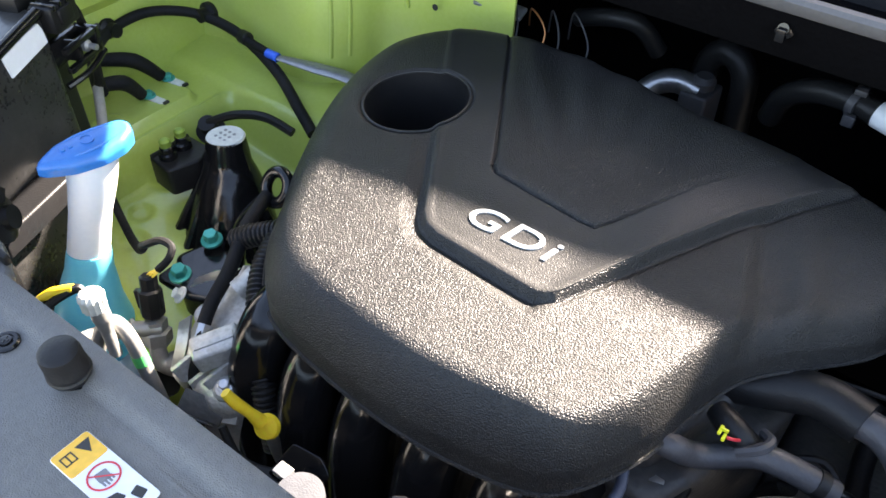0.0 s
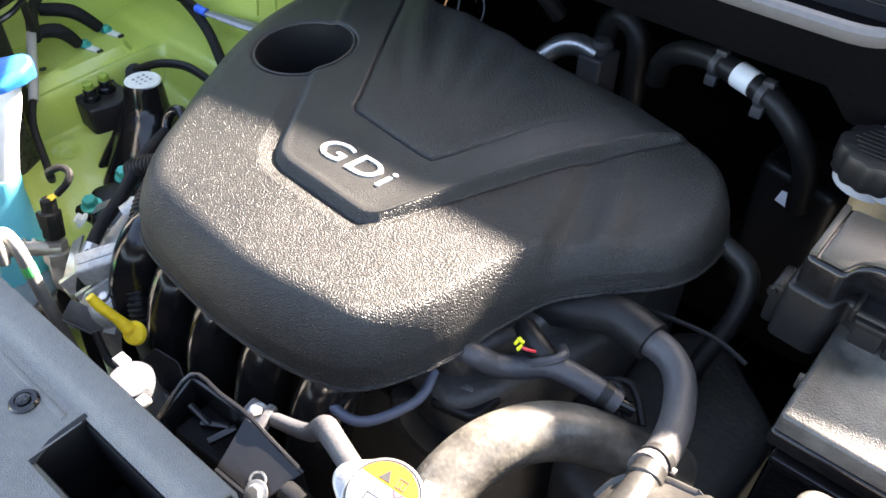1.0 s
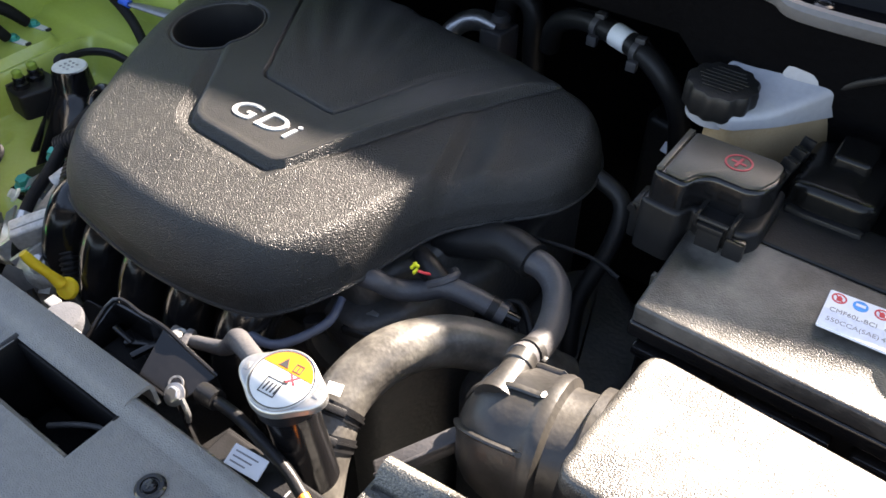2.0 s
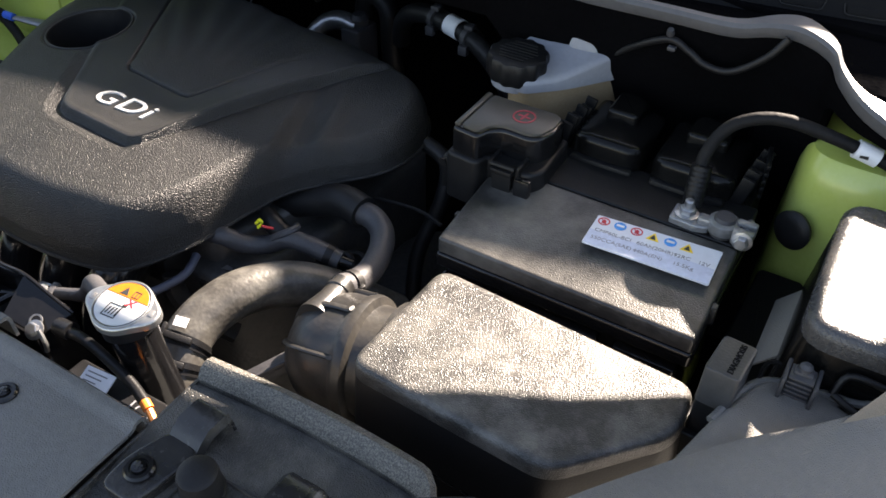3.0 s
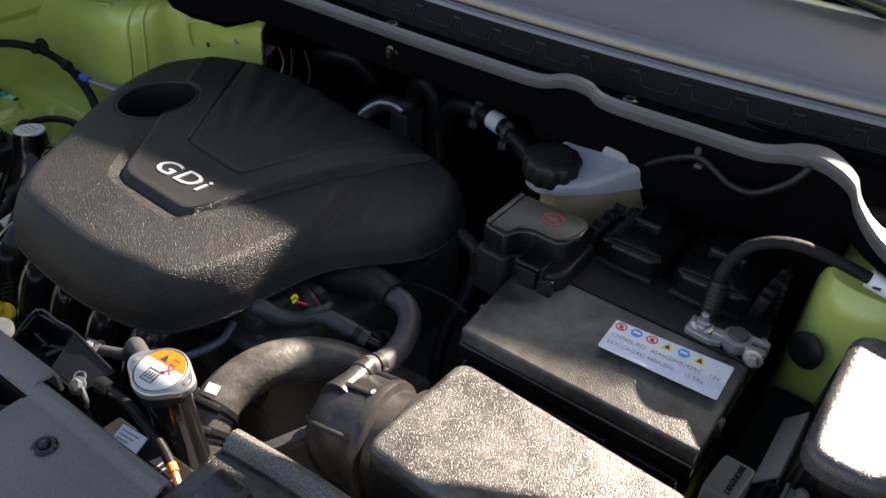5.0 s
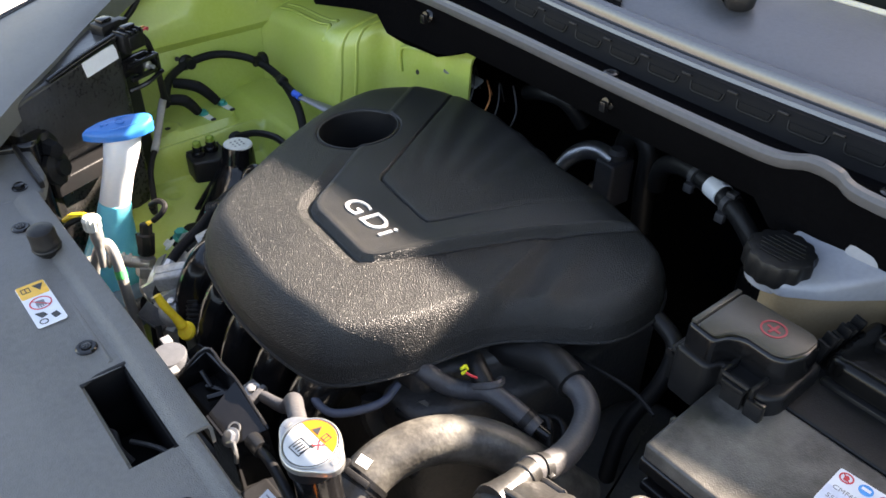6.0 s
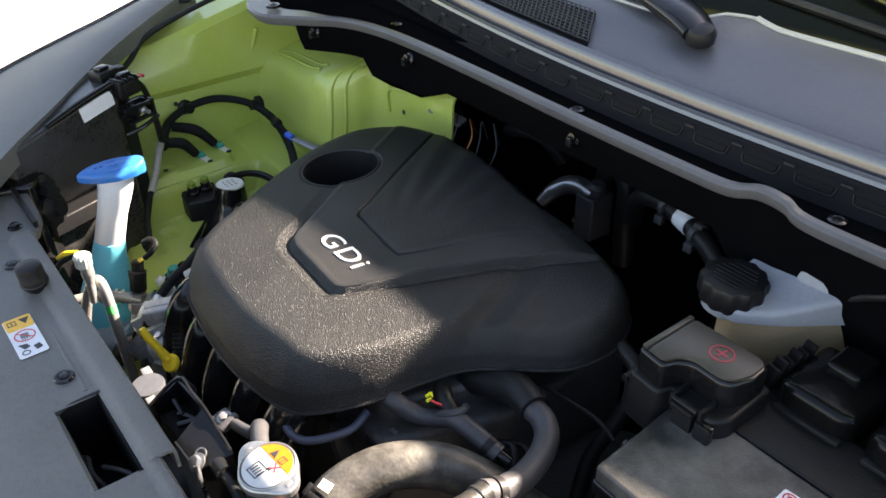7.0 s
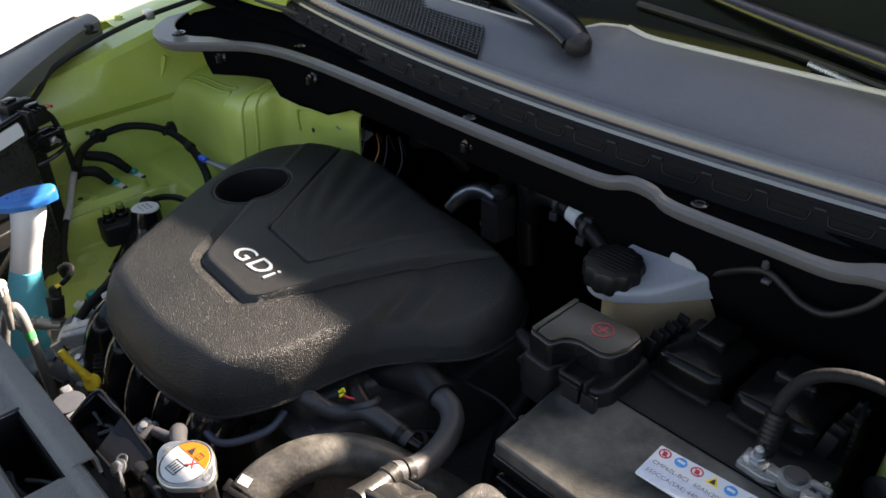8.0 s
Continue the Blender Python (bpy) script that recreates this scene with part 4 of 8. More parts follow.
RIM = [(-0.372, 0.192), (-0.323, 0.152), (-0.257, 0.137), (-0.172, 0.131), (-0.100, 0.139), (-0.052, 0.156), (-0.020, 0.207), (-0.004, 0.272), (0.012, 0.312), (0.048, 0.350), (0.080, 0.386), (0.092, 0.425), (0.086, 0.465), (0.055, 0.503), (-0.02, 0.527), (-0.13, 0.553), (-0.26, 0.580), (-0.38, 0.588), (-0.450, 0.562), (-0.487, 0.505), (-0.490, 0.445), (-0.474, 0.375), (-0.440, 0.300), (-0.406, 0.245)]
HOLE, HOLE_R = (-0.370, 0.402), 0.0525


def cover_height(x, y, d):
    """The cover's skin: d is the distance in from the rim."""
    zr = 0.748 + 0.020 * step(x, -0.10, 0.04) + 0.012 * step(y, 0.25, 0.5)
    crown = 0.812 + 0.010 * step(y, 0.22, 0.50) - 0.010 * step(-x, 0.22, 0.46) + 0.004 * step(x, -0.3, 0.0)
    # the x+ lobe lies lower past a slanting crest
    crest = (x - 0.001) * 0.95 + (y - 0.285) * 0.29
    crown = crown - 0.012 * step(crest, -0.002, 0.016) * step(y, 0.46, 0.36)
    crown = crown + 0.0065 * np.exp(-((crest - 0.045) / 0.013) ** 2) * step(y, 0.46, 0.38)
    w = 0.037 + 0.014 * step(-x, 0.3, 0.45) - 0.013 * step(x, -0.12, -0.03)
    q = np.clip(d / w, 0, 1)
    z = zr + 0.010 + (crown - zr - 0.010) * (1 - (1 - q) ** 2.5)
    z = np.where(d < 0.0022, zr + (d / 0.0022) * 0.010, z)
    vee = [(-0.436, 0.60), (-0.424, 0.532), (-0.258, 0.272), (-0.247, 0.2615), (-0.233, 0.2565), (-0.150, 0.2500), (-0.136, 0.2495), (-0.124, 0.256), (-0.109, 0.285), (-0.083, 0.338), (-0.052, 0.399), (-0.031, 0.434), (0.020, 0.510), (0.062, 0.60)]
    dv = poly_dist(x, y, vee)
    # the skin dips towards the vee along its foot and the lower half of its x- arm
    wall = step(-dv, -0.0062 + 0.0024 * step(x, -0.13, -0.08), 0.0014)
    dip = np.clip(1 - dv / 0.021, 0, 1) * step(-y, -0.385, -0.315) * step(-x, 0.122, 0.136)
    z = z - 0.0062 * dip * (1 - wall)
    lift = 0.0042 + 0.0050 * step(x, -0.135, -0.085) - 0.0010 * step(y, 0.25, 0.37) * step(-x, 0.18, 0.30) - 0.001 * step(y, 0.36, 0.5)
    z = z + lift * wall * step(d, 0.0, 0.05)
    z = z - 0.0024 * np.exp(-((dv - 0.0056) / 0.0026) ** 2) * step(x, -0.135, -0.112) * step(d, 0.0, 0.05)
    z = z + 0.0004 * np.exp(-((dv + 0.0045) / 0.003) ** 2) 
    # thin line round the inner field, and soft folds that fan out in it
    eye = [(-0.392, 0.60), (-0.345, 0.525), (-0.252, 0.366), (-0.247, 0.354), (-0.238, 0.346), (-0.150, 0.334), (-0.136, 0.334), (-0.128, 0.347), (-0.112, 0.378), (-0.092, 0.415), (-0.03, 0.51), (0.0, 0.60)]
    de = poly_dist(x, y, eye)
    z = z - 0.0036 * np.exp(-(de / 0.0015) ** 2) * step(x, -0.085, -0.125)
    z = z + 0.0012 * step(-de, 0.0, 0.01)
    ang = np.arctan2(y - 0.30, x + 0.13)
    far = step(np.hypot(x + 0.16, y - 0.33), 0.06, 0.16)
    z = z + 0.0013 * np.sin(ang * 34) * far * step(-de, 0.004, 0.03) * step(ang, 1.35, 1.9)
    return z, dv, de


def build_cover():
    cov = thing("engine_cover", (-0.2, 0.35, 0.75), "black grained plastic engine cover with raised silver lettering", "engine cover")
    rim = smooth_line([(x, y, 0) for x, y in RIM], 36, closed=True)
    n, rings = len(rim), 260
    cx, cy = -0.19, 0.35
    # rings lie closer together near the rim
    s = np.linspace(0, 1, rings + 1)[1:]
    s = 1 - (1 - s) ** 1.35
    s = s / s[-1]
    rx, ry = np.array([p.x for p in rim]), np.array([p.y for p in rim])
    X = cx + np.outer(s, rx - cx)
    Y = cy + np.outer(s, ry - cy)
    coarse = [(p.x, p.y) for p in rim[::6]]
    D = np.maximum(-poly_dist(X, Y, coarse), 0)
    D[-1] = 0
    # verts near the filler hole move onto its rim
    hd = np.hypot(X - HOLE[0], Y - HOLE[1])
    near = np.abs(hd - HOLE_R) < 0.0014
    f = np.where(near, HOLE_R / hd, 1.0)
    X, Y = HOLE[0] + (X - HOLE[0]) * f, HOLE[1] + (Y - HOLE[1]) * f
    hd = np.hypot(X - HOLE[0], Y - HOLE[1])
    Z, DV, DE = cover_height(X, Y, D)
    Z = Z - 0.003 * np.exp(-((hd - HOLE_R) / 0.003) ** 2)
    bm = bmesh.new()
    verts = [[bm.verts.new((X[i, j], Y[i, j], Z[i, j])) for j in range(n)] for i in range(rings)]
    zc, _, _ = cover_height(np.array([cx]), np.array([cy]), np.array([0.2]))
    mid = bm.verts.new((cx, cy, float(zc[0])))
    for j in range(n):
        bm.faces.new((mid, verts[0][j], verts[0][(j + 1) % n]))
    inner = (DV < -0.001) & (DE > 0.001)
    for i in range(rings - 1):
        for j in range(n):
            k = (j + 1) % n
            if max(hd[i, j], hd[i, k], hd[i + 1, j], hd[i + 1, k]) < HOLE_R + 0.0006 and min(hd[i, j], hd[i + 1, k]) < HOLE_R - 0.0002:
                continue
            face = bm.faces.new((verts[i][j], verts[i + 1][j], verts[i + 1][k], verts[i][k]))
            if inner[i, j]:
                face.material_index = 1
    # turned-under rim
    low = [bm.verts.new((X[-1, j], Y[-1, j], Z[-1, j] - 0.004)) for j in range(n)]
    back = [bm.verts.new((cx + (X[-1, j] - cx) * 0.985, cy + (Y[-1, j] - cy) * 0.985, Z[-1, j] - 0.004)) for j in range(n)]
    for j in range(n):
        k = (j + 1) % n
        bm.faces.new((verts[-1][j], low[j], low[k], verts[-1][k]))
        bm.faces.new((low[j], back[j], back[k], low[k]))
    loose = [v for v in bm.verts if not v.link_faces]
    bmesh.ops.delete(bm, geom=loose, context="VERTS")
    bmesh.ops.recalc_face_normals(bm, faces=bm.faces)
    part("body", bm, [M_COVER, M_PANEL], cov, sharp=80)
    lip = [(rx[j] - 0.0, ry[j], 0) for j in range(0, n, 6)]
    zs = Z[-1, ::6]
    pts = [(p[0], p[1], z - 0.001) for p, z in zip(lip, zs)]
    part("rim_bead", tube(pts + [pts[0]], 0.0022, 6, 2, caps=False), M_COVER, cov)
    # bead added along the vee's edge to draw its thin highlight
    edge = smooth_line([(-0.130, 0.2515, 0), (-0.121, 0.260, 0), (-0.109, 0.285, 0), (-0.083, 0.338, 0), (-0.052, 0.399, 0), (-0.031, 0.434, 0), (-0.018, 0.455, 0)], 6)
    ex, ey = np.array([p.x for p in edge]), np.array([p.y for p in edge])
    ez = cover_height(ex - 0.003, ey + 0.0015, np.full(ex.shape, 0.06))[0]
    part("highlight_bead", tube([(a - 0.0015, b + 0.0008, c - 0.0006) for a, b, c in zip(ex, ey, ez)], 0.0012, 8, 1), M_PANEL, cov)
    # filler well and cap
    a = np.linspace(0, 2 * math.pi, 73)
    hx, hy = HOLE[0] + HOLE_R * np.cos(a), HOLE[1] + HOLE_R * np.sin(a)
    z, _, _ = cover_height(hx, hy, np.full(hx.shape, 0.06))
    top = [(hx[k], hy[k], z[k] - 0.0012) for k in range(73)]
    part("well_lip", tube(top, 0.0014, 8, 1, caps=False), M_PANEL, cov)
    rows = []
    for k in range(73):
        u = Vector((math.cos(a[k]), math.sin(a[k]), 0))
        o = Vector((HOLE[0], HOLE[1], 0))
        rows.append([o + u * HOLE_R + Vector((0, 0, z[k] - 0.001)), o + u * (HOLE_R - 0.002) + Vector((0, 0, z[k] - 0.02)), o + u * (HOLE_R - 0.005) + Vector((0, 0, 0.765)), o + u * (HOLE_R - 0.010) + Vector((0, 0, 0.735))])
    part("well_wall", sheet(rows, 0.002), M_BLACK, cov)
    # the letters lie in the plane of the skin below them
    za, zb, zc = cover_height(np.array([-0.229, -0.136, -0.229]), np.array([0.282, 0.279, 0.306]), np.full(3, 0.2))[0]
    m = pose(-0.229, 0.2815, float(za) + 0.0002, math.degrees(math.atan((zc - za) / 0.024)), -math.degrees(math.atan((zb - za) / 0.093)), -1.5)
    m = m @ Matrix.Diagonal((1.40, 1.0, 1.0, 1.0))
    part("lettering", words("GDi", 0.0335, m, 0.0012, shear=0.14, bold=0.0, spacing=1.10), M_SILVER, cov, "raised silver letters")
    cap = thing("oil_filler_cap", (HOLE[0], HOLE[1], 0.73), "black oil filler cap down in the cover's well", "filler cap")
    part("disc", lathe([(0.033, 0), (0.035, 0.004), (0.035, 0.014), (0.032, 0.017), (0.022, 0.018), (0.006, 0.018)], (HOLE[0], HOLE[1], 0.728), (0, 0, 1), 40, 12, 0.001), M_BLACK, cap)
    part("grip", box(HOLE[0] - 0.028, HOLE[0] + 0.028, HOLE[1] - 0.006, HOLE[1] + 0.006, 0.744, 0.758, 0.003), M_BLACK, cap)
    part("lettering", words("MANUAL", 0.009, pose(HOLE[0] - 0.026, HOLE[1] - 0.026, 0.7465, 0, 0, 8), 0.0003), M_YELLOW, cap)


# ---- engine below the cover ----
def build_engine():
    eng = thing("engine_block", (-0.2, 0.38, 0.30), "dark oily engine block below the cover", "engine")
    part("block", slab([(-0.36, 0.21), (0.0, 0.21), (0.05, 0.34), (0.05, 0.53), (-0.40, 0.53), (-0.40, 0.30)], 0.30, 0.715, 0.02, 0.01), M_ENGINE, eng)
    part("head", slab([(-0.37, 0.23), (-0.02, 0.23), (0.02, 0.34), (0.02, 0.50), (-0.39, 0.50)], 0.70, 0.742, 0.015, 0.008), M_ENGINE, eng)
    tc = thing("timing_chain_cover", (-0.38, 0.18, 0.40), "dusty cast aluminium chain cover with ribs and bolts", "engine casting")
    part("casting", slab([(-0.46, 0.22), (-0.44, 0.14), (-0.40, 0.100), (-0.345, 0.090), (-0.31, 0.125), (-0.33, 0.24), (-0.40, 0.28)], 0.40, 0.672, 0.02, 0.012), M_ALU, tc)
    def web(name, quad, thick=0.006):
        """A cast web over four corners."""
        a, c, d, e = [Vector(q) for q in quad]
        part(name, sheet([[a.lerp(c, k / 5).lerp(e.lerp(d, k / 5), v / 5) for k in range(6)] for v in range(6)], thick), M_ALU, tc)
    web("web", [(-0.425, 0.205, 0.706), (-0.375, 0.225, 0.722), (-0.352, 0.140, 0.696), (-0.398, 0.118, 0.684)])
    web("lower_web", [(-0.398, 0.118, 0.684), (-0.352, 0.140, 0.694), (-0.330, 0.098, 0.652), (-0.372, 0.082, 0.646)])
    part("block_housing", moved(joined(box(-0.013, 0.013, -0.022, 0.022, -0.012, 0.012, 0.004, 3), box(-0.004, 0.004, -0.018, 0.018, 0.010, 0.0135, 0.0012)), frame_from((-0.372, 0.126, 0.699), (0.8, -0.5, -0.1), (0.05, -0.25, 1))), M_ALU, tc, "bright cast boss with a slot")
    part("pipe_stub", tube([(-0.400, 0.175, 0.712), (-0.392, 0.200, 0.722), (-0.382, 0.225, 0.730)], 0.010, 12, 4), M_ALU, tc)
    for k in range(4):
        p = Vector((-0.392 + 0.016 * k, 0.112 + 0.004 * k, 0.672 - 0.010 * (k % 2)))
        part("rib", moved(box(-0.0028, 0.0028, -0.018, 0.018, -0.016, 0.016, 0.0015), frame_from(p, (0.9, -0.3, 0.1), (0.1, -0.4, 1))), M_ALU, tc)
    for x, y, z in ((-0.418, 0.150, 0.690), (-0.350, 0.110, 0.676), (-0.400, 0.105, 0.668)):
        part("boss", lathe([(0.013, -0.02), (0.012, 0.0), (0.009, 0.003)], (x, y, z), (0.1, -0.3, 1), 18), M_ALU, tc)
        part("bolt", hexbolt((x, y, z + 0.003), 0.0052, 0.006, (0.1, -0.3, 1)), M_STEEL, tc)
    part("slotted_plate", moved(joined(box(-0.020, 0.020, -0.010, 0.010, -0.002, 0.002, 0.001), box(-0.016, 0.016, -0.012, -0.010, -0.002, 0.008, 0.001)), frame_from((-0.362, 0.090, 0.660), (0.8, 0.35, -0.3), (0.1, -0.5, 0.8))), M_ENGINE, tc)
    cl = thing("hose_bracket", (-0.43, 0.14, 0.67), "bent bright steel bracket with a pale bolt", "bracket")
    part("strap", sheet([[(-0.470, 0.170, 0.676), (-0.462, 0.176, 0.690)], [(-0.452, 0.176, 0.690), (-0.444, 0.186, 0.702)], [(-0.432, 0.190, 0.696), (-0.424, 0.200, 0.706)]], 0.0025), M_STEEL, cl)
    part("lower_strap", sheet([[(-0.430, 0.128, 0.690), (-0.420, 0.136, 0.700)], [(-0.416, 0.110, 0.682), (-0.406, 0.118, 0.690)], [(-0.414, 0.098, 0.664), (-0.404, 0.104, 0.668)]], 0.0025), M_STEEL, cl)
    part("bolt", hexbolt((-0.472, 0.160, 0.672), 0.006, 0.008, (-0.4, -0.5, 0.7)), M_WEEP, cl)
    # intake runners
    im = thing("intake_manifold", (-0.2, 0.12, 0.45), "glossy black plastic intake manifold with curved runners", "intake manifold")
    for x in (-0.335, -0.275, -0.215, -0.15, -0.085):
        part("runner", tube([(x, 0.215, 0.735), (x - 0.002, 0.168, 0.728), (x - 0.003, 0.142, 0.69), (x - 0.001, 0.128, 0.62), (x + 0.004, 0.125, 0.52), (x + 0.008, 0.15, 0.42)], [0.024, 0.026, 0.027, 0.028, 0.028, 0.03], 16, 6), M_GLOSS, im)
    part("plenum", tube([(-0.36, 0.17, 0.46), (-0.2, 0.165, 0.45), (-0.03, 0.17, 0.45)], 0.06, 18, 4), M_GLOSS, im)
    part("flange", box(-0.365, -0.05, 0.19, 0.225, 0.70, 0.735, 0.004), M_BLACK, im)
    # vacuum line below the rim
    vl = thing("vacuum_hose", (-0.08, 0.15, 0.72), "thin blue-grey vacuum hose below the cover's rim", "hose")
    part("hose", tube([(-0.112, 0.165, 0.740), (-0.098, 0.150, 0.732), (-0.065, 0.143, 0.726), (-0.041, 0.152, 0.726), (-0.024, 0.189, 0.730), (-0.03, 0.215, 0.735)], 0.0043, 10, 6), material("blue_grey_hose", (0.05, 0.06, 0.09), 0.5), vl)
    br = thing("engine_bracket", (-0.01, 0.23, 0.70), "black steel bracket with a hexagon bolt", "bracket")
    part("plate", slab([(-0.03, 0.205), (0.012, 0.215), (0.016, 0.25), (-0.02, 0.25)], 0.700, 0.708, 0.008), M_BLACK, br)
    part("bolt", hexbolt((-0.008, 0.230, 0.708), 0.007, 0.007, (0.1, -0.3, 1)), M_STEEL, br)
    part("arm", tube([(-0.04, 0.19, 0.725), (-0.035, 0.185, 0.705), (-0.015, 0.19, 0.68), (0.015, 0.205, 0.655)], 0.012, 10, 5, flat=0.7), M_RUBBER, br)
    sp = thing("spark_harness", (0.02, 0.27, 0.74), "black harness plug with a yellow lock", "connector")
    part("plug", tube([(0.005, 0.285, 0.755), (0.022, 0.275, 0.755), (0.040, 0.275, 0.745)], [0.009, 0.011, 0.009], 12, 5), M_BLACK, sp)
    part("yellow_lock", joined(box(0.014, 0.0165, 0.257, 0.265, 0.764, 0.767, 0.0006), box(0.018, 0.0205, 0.255, 0.261, 0.762, 0.765, 0.0006), box(0.014, 0.0205, 0.261, 0.263, 0.765, 0.768, 0.0006)), material("yellow_green_lock", (0.62, 0.62, 0.03), 0.4), sp)
    part("red_wire", tube([(0.021, 0.259, 0.764), (0.026, 0.262, 0.762), (0.03, 0.27, 0.756)], 0.0013, 6, 4), M_RED, sp)
    part("loop", tube([(0.03, 0.262, 0.75), (0.043, 0.268, 0.758), (0.047, 0.279, 0.758), (0.04, 0.288, 0.752)], 0.004, 8, 6), M_HOSE, sp)
    # dim parts between the engine and the battery
    gb = thing("gearbox_top", (0.13, 0.36, 0.30), "dark gearbox housing with hoses in shadow", "gearbox")
    part("housing", slab([(0.05, 0.27), (0.19, 0.24), (0.20, 0.44), (0.10, 0.52), (0.05, 0.48)], 0.30, 0.62, 0.03, 0.02), M_ENGINE, gb)
    for k, (a, b, c) in enumerate((((0.055, 0.30, 0.70), (0.08, 0.315, 0.712), (0.10, 0.30, 0.70)), ((0.05, 0.315, 0.69), (0.085, 0.33, 0.703), (0.112, 0.31, 0.69)), ((0.06, 0.29, 0.715), (0.082, 0.298, 0.722), (0.095, 0.285, 0.715)))):
        part("hose_coil", tube([a, b, c], 0.004, 8, 6), M_RUBBER, gb)
    part("sensor", lathe([(0.011, 0), (0.011, 0.03), (0.008, 0.034), (0.008, 0.05)], (0.06, 0.30, 0.66), (0.2, -0.2, 1), 14), M_BLACK, gb)
    part("cable", tube([(0.088, 0.455, 0.775), (0.118, 0.452, 0.76), (0.122, 0.435, 0.72), (0.112, 0.40, 0.66), (0.13, 0.36, 0.60)], 0.009, 10, 6), M_RUBBER, gb)
    part("rod", tube([(0.055, 0.375, 0.742), (0.12, 0.385, 0.742), (0.155, 0.38, 0.738)], 0.0022, 8, 4), M_RUBBER, gb)


def build_hoses():
    h = thing("coolant_hose", (0.04, 0.26, 0.73), "grey rubber coolant hose with a spring clamp", "hose")
    part("hose", tube([(-0.034, 0.234, 0.750), (-0.010, 0.236, 0.754), (0.005, 0.248, 0.741), (0.022, 0.262, 0.738), (0.042, 0.270, 0.748), (0.066, 0.276, 0.746), (0.097, 0.283, 0.736)], 0.0098, 14, 8), M_HOSE, h)
    part("clamp", tube([(0.082, 0.280, 0.7415), (0.089, 0.2815, 0.739)], 0.0108, 14, 4), M_RUBBER, h)
    part("stub", tube([(0.095, 0.283, 0.7365), (0.108, 0.287, 0.732)], 0.006, 12, 3), M_GLOSS, h)
    b = thing("breather_hose", (0.12, 0.30, 0.75), "grey breather hose with a thick foam sleeve", "hose")
    part("sleeve", tube([(-0.005, 0.327, 0.738), (0.03, 0.3335, 0.750), (0.062, 0.336, 0.762), (0.094, 0.330, 0.763)], 0.0170, 20, 5), M_RUBBER, b)
    part("hose", tube([(0.085, 0.330, 0.763), (0.106, 0.329, 0.762), (0.124, 0.318, 0.759), (0.136, 0.298, 0.757), (0.145, 0.27, 0.759), (0.149, 0.240, 0.767), (0.1485, 0.218, 0.778)], 0.0122, 18, 8), M_HOSE, b)
    part("clamp", joined(tube([(0.1500, 0.236, 0.7695), (0.1495, 0.2285, 0.773)], 0.0132, 18, 3), box(0.158, 0.165, 0.228, 0.234, 0.772, 0.777, 0.001)), M_RUBBER, b)
    r = thing("radiator_hose", (0.08, 0.16, 0.74), "thick radiator hose caked with grey dust", "hose")
    line = [(0.064, 0.070, 0.690), (0.053, 0.096, 0.716), (0.043, 0.132, 0.737), (0.047, 0.175, 0.745), (0.061, 0.213, 0.740), (0.084, 0.243, 0.729), (0.116, 0.268, 0.708), (0.15, 0.30, 0.672)]
    part("hose", tube(line, 0.0222, 28, 8), M_RADHOSE, r)
    fine = smooth_line(line, 8)
    for k in (9, 13):
        part("clamp", joined(tube(fine[k:k + 3], 0.0236, 28, 2), tube(fine[k + 1:k + 2] + [fine[k + 1].lerp(fine[k + 2], 0.3)], 0.0250, 28, 2)), M_BLACK, r, "black spring clamp")
    for k in (9, 13):
        at = fine[k + 1] + Vector((0.008, -0.010, 0.0225))
        part("clamp_ear", moved(joined(box(-0.016, 0.012, -0.003, 0.003, -0.004, 0.005, 0.001), box(-0.016, -0.012, -0.003, 0.009, -0.004, 0.007, 0.001)), frame_from(at, (0.9, 0.35, -0.3), (0.2, -0.4, 1))), M_BLACK, r)
    part("tag", plate([(-0.006, -0.0045), (0.006, -0.0045), (0.006, 0.0045), (-0.006, 0.0045)], 0, 0.0008, frame_from((0.0462, 0.1240, 0.7618), (0.9, 0.3, -0.1), (0.1, -0.35, 1))), M_PAPER, r, "small white tag")


